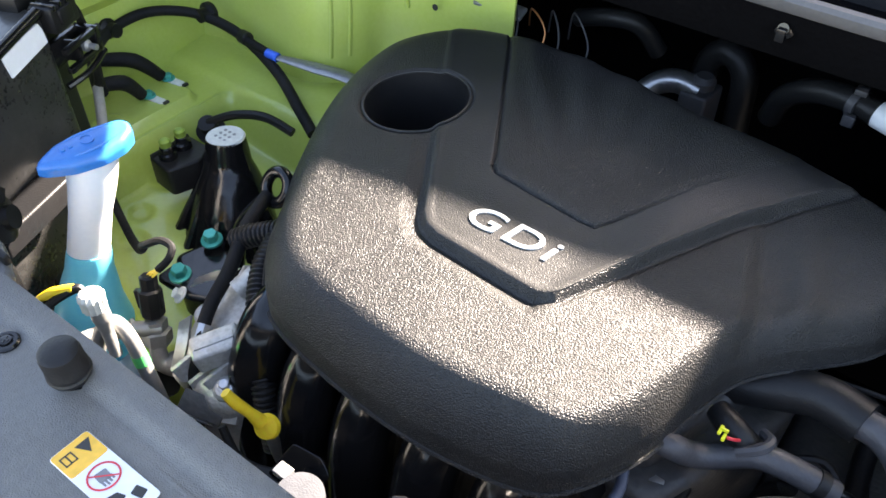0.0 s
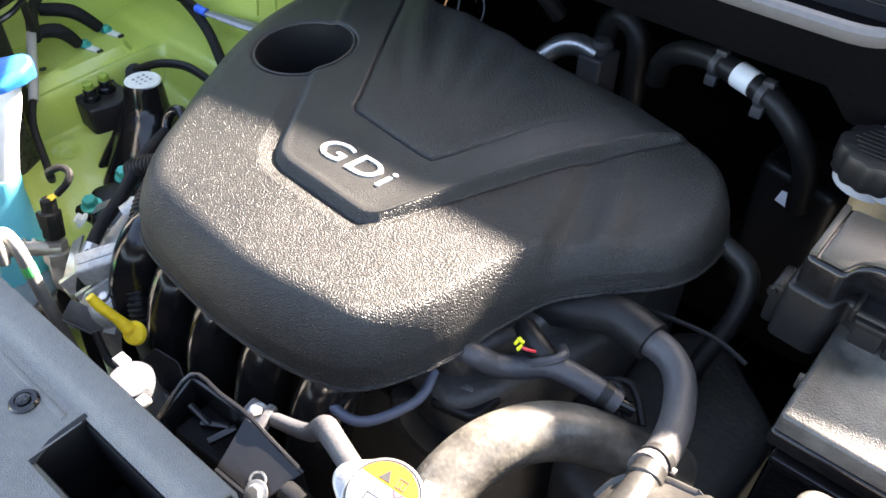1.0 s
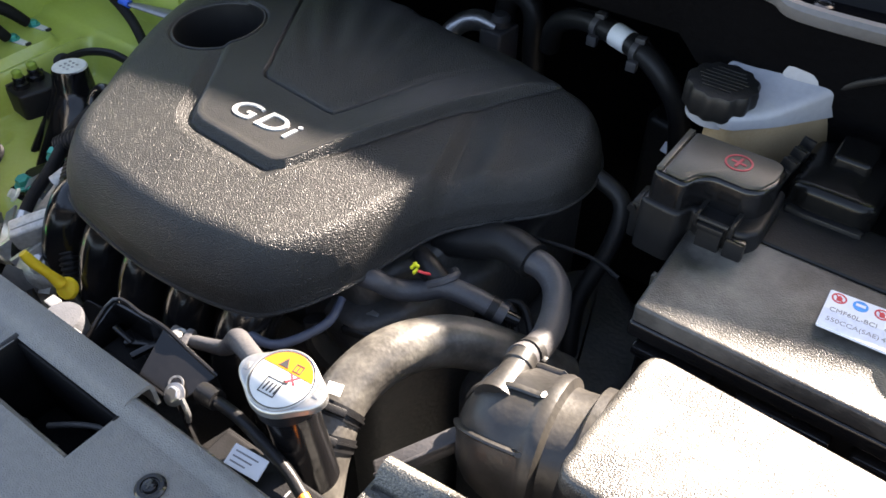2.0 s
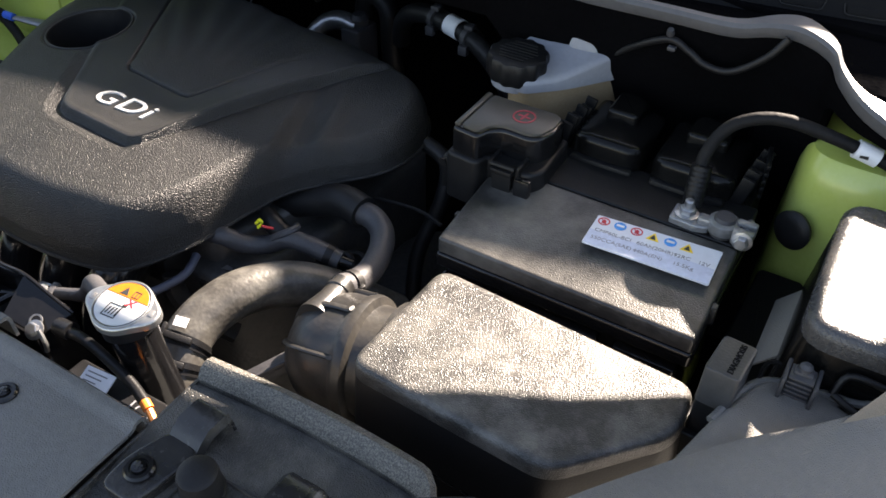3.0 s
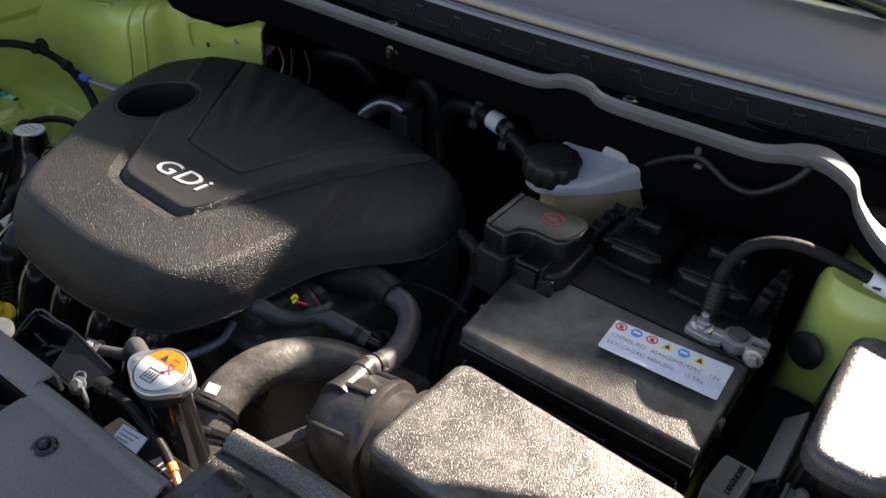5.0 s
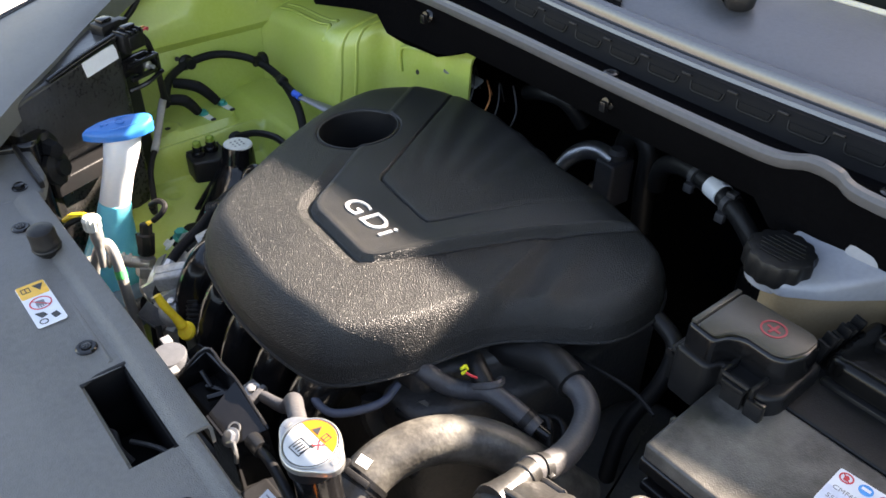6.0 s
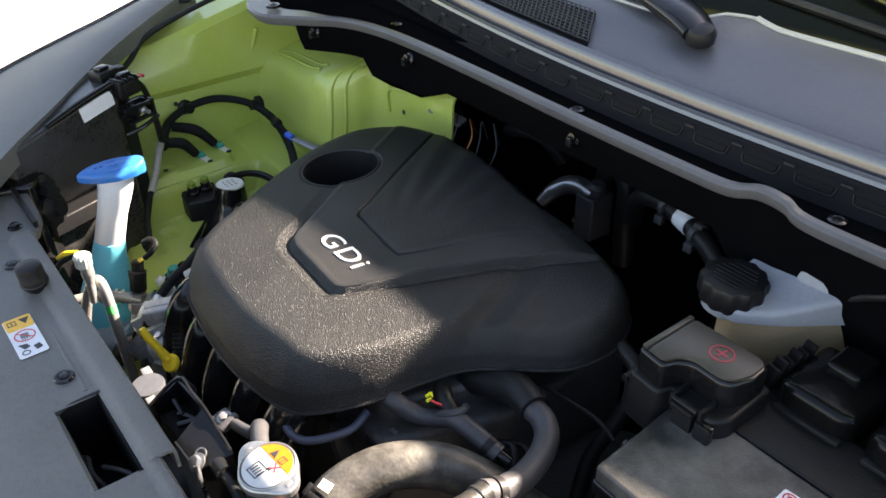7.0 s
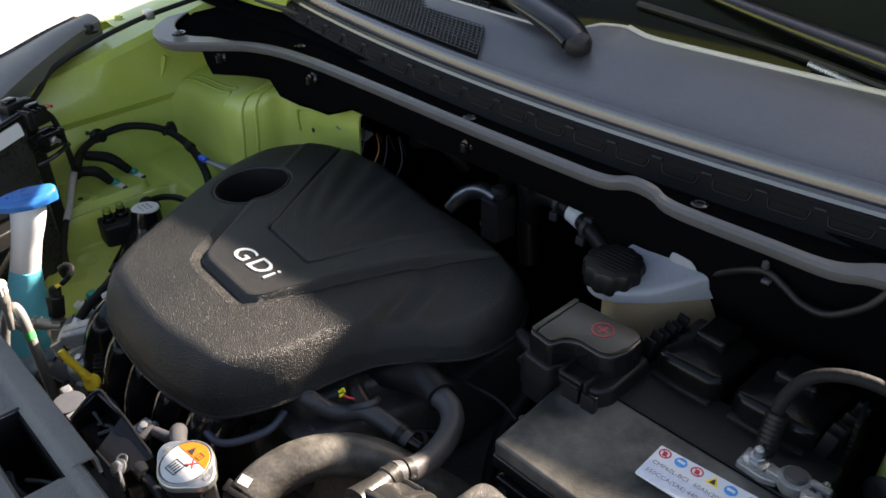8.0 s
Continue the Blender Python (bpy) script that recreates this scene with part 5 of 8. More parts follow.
def build_radiator_cap():
    c = thing("coolant_filler", (0.070, 0.064, 0.76), "coolant filler neck with bright metal cap and round sticker", "coolant filler")
    m = frame_from((0.0530, 0.0740, 0.8270), (1, 0.18, 0.0), (-0.06, -0.12, 1)) @ Matrix.Diagonal((0.90, 0.90, 1.0, 1.0))
    pts = []
    for k in range(72):
        a = 2 * math.pi * k / 72
        ear = 0.0105 * (abs(math.cos(a + 0.05)) ** 9) + 0.0012 * max(0.0, math.sin(-a)) ** 3
        pts.append(((0.0268 + ear) * math.cos(a), (0.0268 + ear) * math.sin(a)))
    part("cap", moved(slab(pts, -0.004, 0.003, 0, 0.0025, 4), m), M_CAPMETAL, c, "satin metal pressure cap with two ears")
    part("cap_rim", moved(tube([(0.0252 * math.cos(a), 0.0252 * math.sin(a), 0.003) for a in np.linspace(0, 2 * math.pi, 41)], 0.0011, 8, 1, caps=False), m), M_CAPMETAL, c)
    for side in (-1, 1):
        part("ear_stamp", moved(box(-0.0022, 0.0022, -0.0035, 0.0035, 0, 0.0006, 0.0002), m @ pose(side * 0.0298, 0.0, 0.0029)), M_LEAD, c)
    part("outline", disc(0.0240, 0.0004, m @ pose(0, 0, 0.003), 40), M_INK, c)
    part("disc", disc(0.0233, 0.0006, m @ pose(0, 0, 0.0031), 40), M_STICKER, c, "round printed sticker")
    m = m @ pose(0, 0, 0.0002, 0, 0, -4) @ Matrix.Diagonal((1.06, 1.06, 1.0, 1.0))
    half = [(0.0218 * math.cos(a), 0.0218 * math.sin(a)) for a in np.linspace(0.10, math.pi - 0.02, 48)]
    part("orange_field", plate([(x, y) for x, y in half if y > 0.0062], 0.0036, 0.0039, m), M_ORANGE, c)
    part("triangle", plate([(-0.009, 0.0085), (-0.001, 0.0085), (-0.005, 0.016)], 0.0039, 0.0042, m), M_INK, c)
    part("booklet", joined(ring(0.0042, 0.0009, 0.0003, m @ pose(0.006, 0.0115, 0.0039, 0, 0, 45), 4), plate([(0.0056, 0.0085), (0.0064, 0.0085), (0.0064, 0.0145), (0.0056, 0.0145)], 0.0039, 0.0042, m)), M_INK, c)
    part("radiator_mark", joined(ring(0.0088, 0.0011, 0.0003, m @ pose(-0.003, -0.0085, 0.0036, 0, 0, 45), 4), *[plate([(-0.0075 + 0.003 * k, -0.0125), (-0.0063 + 0.003 * k, -0.0125), (-0.0055 + 0.003 * k, -0.005), (-0.0067 + 0.003 * k, -0.005)], 0.0036, 0.0039, m) for k in range(4)], plate([(0.002, -0.0025), (0.006, -0.0025), (0.006, 0.0005), (0.002, 0.0005)], 0.0036, 0.0039, m)), M_INK, c)
    part("red_cross", joined(plate([(-0.005, -0.0008), (0.005, -0.0008), (0.005, 0.0008), (-0.005, 0.0008)], 0.0037, 0.004, m @ pose(0.007, 0.003, 0, 0, 0, 45)), plate([(-0.005, -0.0008), (0.005, -0.0008), (0.005, 0.0008), (-0.005, 0.0008)], 0.0036, 0.0039, m @ pose(0.007, 0.003, 0, 0, 0, -45))), M_RED, c)
    part("neck", tube([(0.054, 0.074, 0.820), (0.060, 0.0725, 0.79), (0.070, 0.071, 0.735)], [0.0200, 0.0185, 0.0195], 28, 5), M_GLOSS, c)
    part("neck_collar", tube([(0.0545, 0.074, 0.816), (0.056, 0.0737, 0.808)], 0.0222, 28, 2), M_BLACK, c)
    o = thing("overflow_pipe", (-0.03, 0.095, 0.76), "dull grey overflow pipe with a bolted clip", "pipe")
    part("pipe", tube([(0.030, 0.079, 0.813), (0.010, 0.086, 0.808), (-0.008, 0.093, 0.801), (-0.026, 0.1005, 0.790), (-0.034, 0.1015, 0.780), (-0.044, 0.099, 0.769), (-0.064, 0.096, 0.762), (-0.092, 0.094, 0.752)], [0.0075, 0.0075, 0.0078, 0.0085, 0.0080, 0.0062, 0.0055, 0.0052], 16, 8), M_HOSE, o)
    part("clip_plate", moved(joined(slab([(-0.013, -0.010), (0.013, -0.010), (0.014, 0.008), (-0.010, 0.011)], 0, 0.003, 0.003, 0.001), box(0.006, 0.013, -0.012, 0.010, 0.002, 0.008, 0.0015)), frame_from((-0.091, 0.090, 0.754), (1, 0.25, 0), (0.05, -0.15, 1))), M_HOSE, o, "grey plastic clip")
    part("clip_bolt", hexbolt((-0.091, 0.091, 0.757), 0.0052, 0.005, (0.05, -0.15, 1)), M_LEAD, o)


def build_radiator_top():
    t = thing("radiator_tank", (0.02, 0.045, 0.55), "black plastic radiator top tank with labels", "radiator")
    part("tank", slab([(-0.235, 0.030), (0.14, 0.030), (0.14, 0.078), (-0.235, 0.078)], 0.45, 0.700, 0.006, 0.004), M_BLACK, t)
    part("white_tag", plate([(-0.018, -0.010), (0.018, -0.010), (0.018, 0.010), (-0.018, 0.010)], 0, 0.0012, frame_from((0.048, 0.036, 0.776), (1, 0.10, 0), (0.05, -0.35, 1)) @ Matrix.Diagonal((0.8, 0.75, 1, 1)), 0.001), M_PAPER, t)
    part("tag_bars", joined(*[plate([(-0.014, 0.004 - 0.005 * k), (0.010 - 0.004 * k, 0.004 - 0.005 * k), (0.010 - 0.004 * k, 0.0055 - 0.005 * k), (-0.014, 0.0055 - 0.005 * k)], 0.0012, 0.0015, frame_from((0.048, 0.036, 0.776), (1, 0.10, 0), (0.05, -0.35, 1)) @ Matrix.Diagonal((0.8, 0.75, 1, 1))) for k in range(3)]), M_GREY_INK, t)
    part("tag_block", slab([(0.012, 0.024), (0.122, 0.026), (0.122, 0.052), (0.012, 0.050)], 0.74, 0.767, 0.004, 0.002), M_BLACK, t)
    part("lettering", words("1C2", 0.016, frame_from((0.078, 0.030, 0.7672), (1, 0, 0), (0, 0, 1)), 0.0002), M_GREY_INK, t)
    # black pressed bracket with latch gear behind the panel
    b = thing("latch_bracket", (-0.06, 0.055, 0.74), "glossy black pressed steel bracket with a cable latch", "bracket")
    def pressed(name, quad, thick=0.0022):
        """A flat pressed plate over four corners."""
        a, c, d, e = [Vector(q) for q in quad]
        part(name, sheet([[a.lerp(c, k / 4) for k in range(5)], [e.lerp(d, k / 4) for k in range(5)]], thick), M_GLOSS, b)
    pressed("rear_plate", [(-0.113, 0.064, 0.808), (-0.060, 0.066, 0.812), (-0.060, 0.070, 0.72), (-0.113, 0.068, 0.72)])
    pressed("side_plate", [(-0.116, 0.033, 0.790), (-0.1145, 0.063, 0.808), (-0.115, 0.066, 0.72), (-0.117, 0.035, 0.72)])
    pressed("front_plate", [(-0.055, 0.035, 0.794), (-0.058, 0.064, 0.8125), (-0.014, 0.068, 0.7885), (-0.021, 0.039, 0.784)])
    pressed("front_wall", [(-0.055, 0.0345, 0.7935), (-0.021, 0.0385, 0.7835), (-0.019, 0.040, 0.72), (-0.055, 0.036, 0.72)])
    pressed("end_wall", [(-0.0135, 0.0685, 0.788), (-0.0205, 0.0395, 0.7835), (-0.017, 0.042, 0.73), (-0.010, 0.072, 0.73)])
    part("fold_bead", tube([(-0.116, 0.033, 0.7905), (-0.1145, 0.0635, 0.809), (-0.085, 0.0655, 0.8105), (-0.058, 0.0655, 0.8132), (-0.036, 0.0670, 0.8008), (-0.0135, 0.0685, 0.7890)], 0.0016, 8, 4), M_GLOSS, b)
    part("plate_ring", moved(ring(0.0052, 0.0014, 0.0008, pose(0, 0, 0), 20), frame_from((-0.030, 0.046, 0.7905), (1, 0, -0.25), (0.3, -0.6, 1))), M_LEAD, b)
    part("latch_body", slab([(-0.108, 0.036), (-0.045, 0.040), (-0.045, 0.066), (-0.108, 0.066)], 0.73, 0.782, 0.004, 0.003), M_DARK, b)
    for k in range(5):
        part("latch_lever", moved(box(-0.010, 0.010, -0.0022, 0.0022, -0.003, 0.003, 0.0008), pose(-0.098 + 0.012 * k, 0.053 + 0.003 * (k % 2), 0.789 - 0.004 * (k % 2), 8 * k, 14 - 10 * k, 35 * k)), M_GLOSS, b)
    part("latch_bolt", hexbolt((-0.026, 0.0405, 0.787), 0.0058, 0.006, (0.1, -0.6, 0.8)), M_STEEL, b)
    part("spring", tube([(-0.010, 0.036, 0.80), (-0.004, 0.034, 0.79), (-0.006, 0.034, 0.78)], 0.002, 8, 5), M_STEEL, b)
    cb = thing("latch_cable", (0.05, 0.05, 0.77), "black release cable with an orange ring and copper end", "cable")
    part("sheath", tube([(-0.005, 0.052, 0.79), (0.02, 0.052, 0.792), (0.045, 0.050, 0.788), (0.075, 0.046, 0.780), (0.095, 0.040, 0.776)], 0.0045, 10, 6), M_BLACK, cb)
    part("collar", tube([(-0.012, 0.053, 0.788), (0.005, 0.053, 0.791)], 0.0075, 12, 3), M_BLACK, cb)
    part("orange_ring", tube([(0.095, 0.040, 0.776), (0.102, 0.0373, 0.7742)], 0.0043, 10, 3), material("orange_ring", (0.7, 0.2, 0.03), 0.4), cb)
    part("core", tube([(0.103, 0.037, 0.774), (0.118, 0.030, 0.770), (0.134, 0.024, 0.766)], 0.0032, 8, 4), M_COPPER, cb)
    can = thing("drier_canister", (-0.172, 0.045, 0.72), "pale grey round canister cap by the radiator", "canister")
    part("body", lathe([(0.0175, -0.07), (0.0175, 0.0), (0.0165, 0.002), (0.012, 0.0025), (0.004, 0.0025)], (-0.190, 0.050, 0.750), (0.02, -0.05, 1), 32), M_COWL, can)
    part("lug", box(-0.172, -0.162, 0.040, 0.050, 0.748, 0.752, 0.001), M_LEAD, can)
    part("lug", box(-0.218, -0.206, 0.052, 0.062, 0.746, 0.752, 0.001), M_LEAD, can)


# ---- x- side: washer tank, lines, mount ----
def build_washer():
    w = thing("washer_tank", (-0.50, 0.12, 0.45), "milky washer tank with blue fluid and blue flip cap", "washer tank")
    neck = [(-0.535, 0.152, 0.818), (-0.537, 0.146, 0.792), (-0.541, 0.136, 0.760), (-0.547, 0.124, 0.718)]
    part("neck", tube(neck, [0.0245, 0.0225, 0.0200, 0.0205], 28, 8, flat=0.8), M_WHITE, w)
    part("fluid_neck", tube([neck[3], (-0.550, 0.119, 0.695), (-0.555, 0.110, 0.655), (-0.556, 0.102, 0.61), (-0.556, 0.098, 0.56), (-0.556, 0.096, 0.50)], [0.0206, 0.0235, 0.033, 0.046, 0.056, 0.060], 28, 8, flat=0.85), M_FLUID, w, "tank part filled with blue fluid")
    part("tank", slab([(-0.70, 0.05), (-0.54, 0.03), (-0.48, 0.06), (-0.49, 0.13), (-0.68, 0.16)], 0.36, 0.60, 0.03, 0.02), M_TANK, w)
    m = frame_from((-0.5335, 0.149, 0.8245), (0.11, 1.0, -0.03), (0.12, -0.12, 1))
    out = [(-0.046, 0.0), (-0.040, -0.007), (-0.020, -0.0175), (0.004, -0.0215), (0.026, -0.0185), (0.040, -0.010), (0.043, 0.002), (0.038, 0.011), (0.020, 0.0175), (0.0, 0.0195), (-0.022, 0.0155), (-0.040, 0.006)]
    cap = part("cap", moved(slab(out, -0.005, 0.004, 0.004, 0.005, 5, top=lambda x, y: 0.0075 * (1 - (y / 0.022) ** 2) - 0.006 * max(0, -x / 0.046) ** 2), m), M_BLUE, w, "blue flip cap with a pointed lip")
    for s in (-1, 1):
        part("cap_rib", moved(tube([(-0.040, 0.002 * s, 0.0015), (-0.014, 0.0105 * s, 0.0080), (0.010, 0.0115 * s, 0.0092), (0.030, 0.007 * s, 0.0100)], 0.0013, 6, 5), m), M_BLUE, cap)
    part("cap_mark", moved(joined(ring(0.0055, 0.001, 0.0008, pose(0.002, 0, 0.0110)), *[plate([(-0.022 + 0.007 * k, -0.0015), (-0.0185 + 0.007 * k, -0.0015), (-0.0185 + 0.007 * k, 0.0025), (-0.022 + 0.007 * k, 0.0025)], 0.0098, 0.0114) for k in (0, 1, 4, 5)]), m), M_BLUE, cap)
    part("cap_hinge", moved(slab([(0.024, -0.012), (0.040, -0.008), (0.044, 0.002), (0.038, 0.010), (0.024, 0.013)], -0.009, 0.0035, 0.004, 0.002), m), M_BLUE, w)
    part("hinge_pin", moved(lathe([(0.003, 0), (0.003, 0.0015)], (0.036, -0.004, 0.0085), (0, 0, 1), 14), m), M_BLUE, w)

    ac = thing("coolant_line", (-0.40, 0.06, 0.70), "silver air conditioning pipe with a white service cap", "pipe")
    part("service_cap", lathe([(0.0085, 0), (0.0098, 0.002), (0.0098, 0.011), (0.0105, 0.012), (0.0105, 0.015), (0.008, 0.018), (0.003, 0.0185)], (-0.430, 0.064, 0.763), (-0.05, 0.05, 1), 28, 14, 0.0005), M_WEEP, ac)
    part("riser", tube([(-0.429, 0.066, 0.766), (-0.427, 0.065, 0.754), (-0.425, 0.064, 0.740), (-0.421, 0.062, 0.715)], [0.0075, 0.008, 0.0052, 0.0052], 14, 6), M_ALUPIPE, ac)
    part("pipe", tube([(-0.448, 0.045, 0.66), (-0.446, 0.056, 0.70), (-0.441, 0.067, 0.728), (-0.431, 0.0745, 0.737), (-0.420, 0.077, 0.724), (-0.410, 0.076, 0.69), (-0.399, 0.075, 0.64), (-0.39, 0.075, 0.57)], 0.0066, 14, 8), M_ALUPIPE, ac)
    part("green_band", tube([(-0.4145, 0.0766, 0.706), (-0.4115, 0.0762, 0.696)], 0.0071, 14, 3), M_GREENTAPE, ac)
    branch = [(-0.50, 0.045, 0.675), (-0.492, 0.075, 0.675), (-0.480, 0.100, 0.670), (-0.462, 0.125, 0.662)]
    part("branch", tube(branch, 0.0078, 14, 6), M_ALUPIPE, ac)
    for k in range(4):
        a, b = Vector(branch[1]).lerp(Vector(branch[2]), 0.3 + 0.3 * k), Vector(branch[1]).lerp(Vector(branch[2]), 0.42 + 0.3 * k)
        part("nut", tube([a, b], 0.0108 - 0.0012 * (k % 2), 12, 2), M_ALUPIPE, ac)
    ps = thing("pressure_sensor", (-0.47, 0.12, 0.62), "grey pressure sensor with a black plug", "sensor")
    up = (-0.15, 0.25, 1)
    part("plug", joined(lathe([(0.0095, 0), (0.0115, 0.003), (0.0115, 0.028), (0.0085, 0.030), (0.0085, 0.042), (0.006, 0.044)], (-0.472, 0.127, 0.672), up, 8), moved(box(-0.0125, 0.0125, -0.003, 0.003, 0, 0.020, 0.001), pose(-0.474, 0.129, 0.680, -12, -6, 30))), M_BLACK, ps)
    part("hexagon", lathe([(0.0135, 0), (0.0145, 0.003), (0.0145, 0.014), (0.0115, 0.016), (0.0115, 0.026)], (-0.465, 0.119, 0.645), up, 6), M_ALUPIPE, ps)
    part("fitting", tube([(-0.464, 0.118, 0.652), (-0.456, 0.112, 0.632), (-0.446, 0.120, 0.626), (-0.430, 0.134, 0.626)], [0.007, 0.009, 0.0135, 0.0145], 16, 5), M_ALUPIPE, ps)
    part("hose", tube([(-0.448, 0.108, 0.61), (-0.47, 0.092, 0.59), (-0.50, 0.08, 0.555)], 0.015, 16, 5), M_RUBBER, ps)
    for k in range(3):
        part("wire", tube([(-0.479 + 0.003 * k, 0.137, 0.713), (-0.477 + 0.003 * k, 0.140, 0.716), (-0.474 + 0.0015 * k, 0.146, 0.717)], 0.0011, 6, 4), M_YELLOW, ps)
    part("taped_lead", tube([(-0.473, 0.146, 0.717), (-0.466, 0.156, 0.728), (-0.470, 0.164, 0.735), (-0.485, 0.163, 0.735), (-0.505, 0.158, 0.722), (-0.522, 0.162, 0.708)], 0.0038, 8, 6), M_BLACKTAPE, ps)
    ys = thing("yellow_tie", (-0.46, 0.05, 0.77), "yellow wrapped tie on a black lead", "cable tie")
    part("tie", tube([(-0.488, 0.046, 0.752), (-0.476, 0.055, 0.760), (-0.462, 0.066, 0.765)], [0.003, 0.005, 0.004], 10, 5), M_YELLOW, ys)
    part("lead", tube([(-0.470, 0.03, 0.735), (-0.474, 0.045, 0.752), (-0.462, 0.066, 0.764), (-0.458, 0.070, 0.762)], 0.004, 8, 5), M_BLACK, ys)
    part("wires", joined(*[tube([(-0.488, 0.046, 0.752), (-0.506, 0.030 + 0.005 * k, 0.752), (-0.52, 0.028 + 0.008 * k, 0.742)], 0.0015, 6, 3) for k in range(3)]), M_BLACK, ys)

    d = thing("dipstick", (-0.30, 0.105, 0.60), "bright yellow plastic dipstick handle", "dipstick")
    part("grip", tube([(-0.305, 0.083, 0.735), (-0.301, 0.0865, 0.722), (-0.2955, 0.0935, 0.705), (-0.291, 0.0985, 0.690)], [0.0042, 0.0050, 0.0046, 0.0068], 14, 6, flat=0.8), M_YELLOW, d)
    part("knob", lathe([(0.005, -0.0045), (0.0098, -0.0035), (0.0115, 0.0), (0.0098, 0.004), (0.005, 0.005)], (-0.2885, 0.1015, 0.683), (0.3, -0.55, 0.5), 24), M_YELLOW, d)
    part("tube", tube([(-0.288, 0.102, 0.68), (-0.284, 0.106, 0.62), (-0.278, 0.115, 0.54)], 0.0055, 10, 5), M_STEEL, d)
    hb = thing("harness_bracket", (-0.26, 0.09, 0.64), "black stamped bracket holding a harness plug", "bracket")
    part("plate", moved(slab([(-0.02, -0.018), (0.022, -0.018), (0.024, 0.010), (0.010, 0.018), (-0.016, 0.014)], 0, 0.003, 0.004, 0.001), frame_from((-0.245, 0.094, 0.672), (1, 0.1, -0.3), (0.1, -0.6, 0.8))), M_GLOSS, hb)
    part("plug", moved(box(-0.016, 0.016, -0.010, 0.010, -0.008, 0.010, 0.002), pose(-0.262, 0.078, 0.655, 20, 10, 30)), M_BLACK, hb)
    part("lead", tube([(-0.275, 0.078, 0.66), (-0.30, 0.075, 0.66), (-0.32, 0.08, 0.68)], 0.004, 8, 5), M_RUBBER, hb)
    lp = thing("lower_wing_panel", (-0.40, 0.05, 0.45), "lime green lower panel below the lines", "car body", kind="structure")
    part("panel", sheet([[(-0.66, 0.03, 0.60), (-0.66, 0.10, 0.59), (-0.64, 0.22, 0.61)], [(-0.50, 0.03, 0.54), (-0.49, 0.10, 0.55), (-0.47, 0.22, 0.57)], [(-0.40, 0.03, 0.52), (-0.39, 0.08, 0.53), (-0.38, 0.2, 0.53)]], 0.003), M_GREEN, lp)


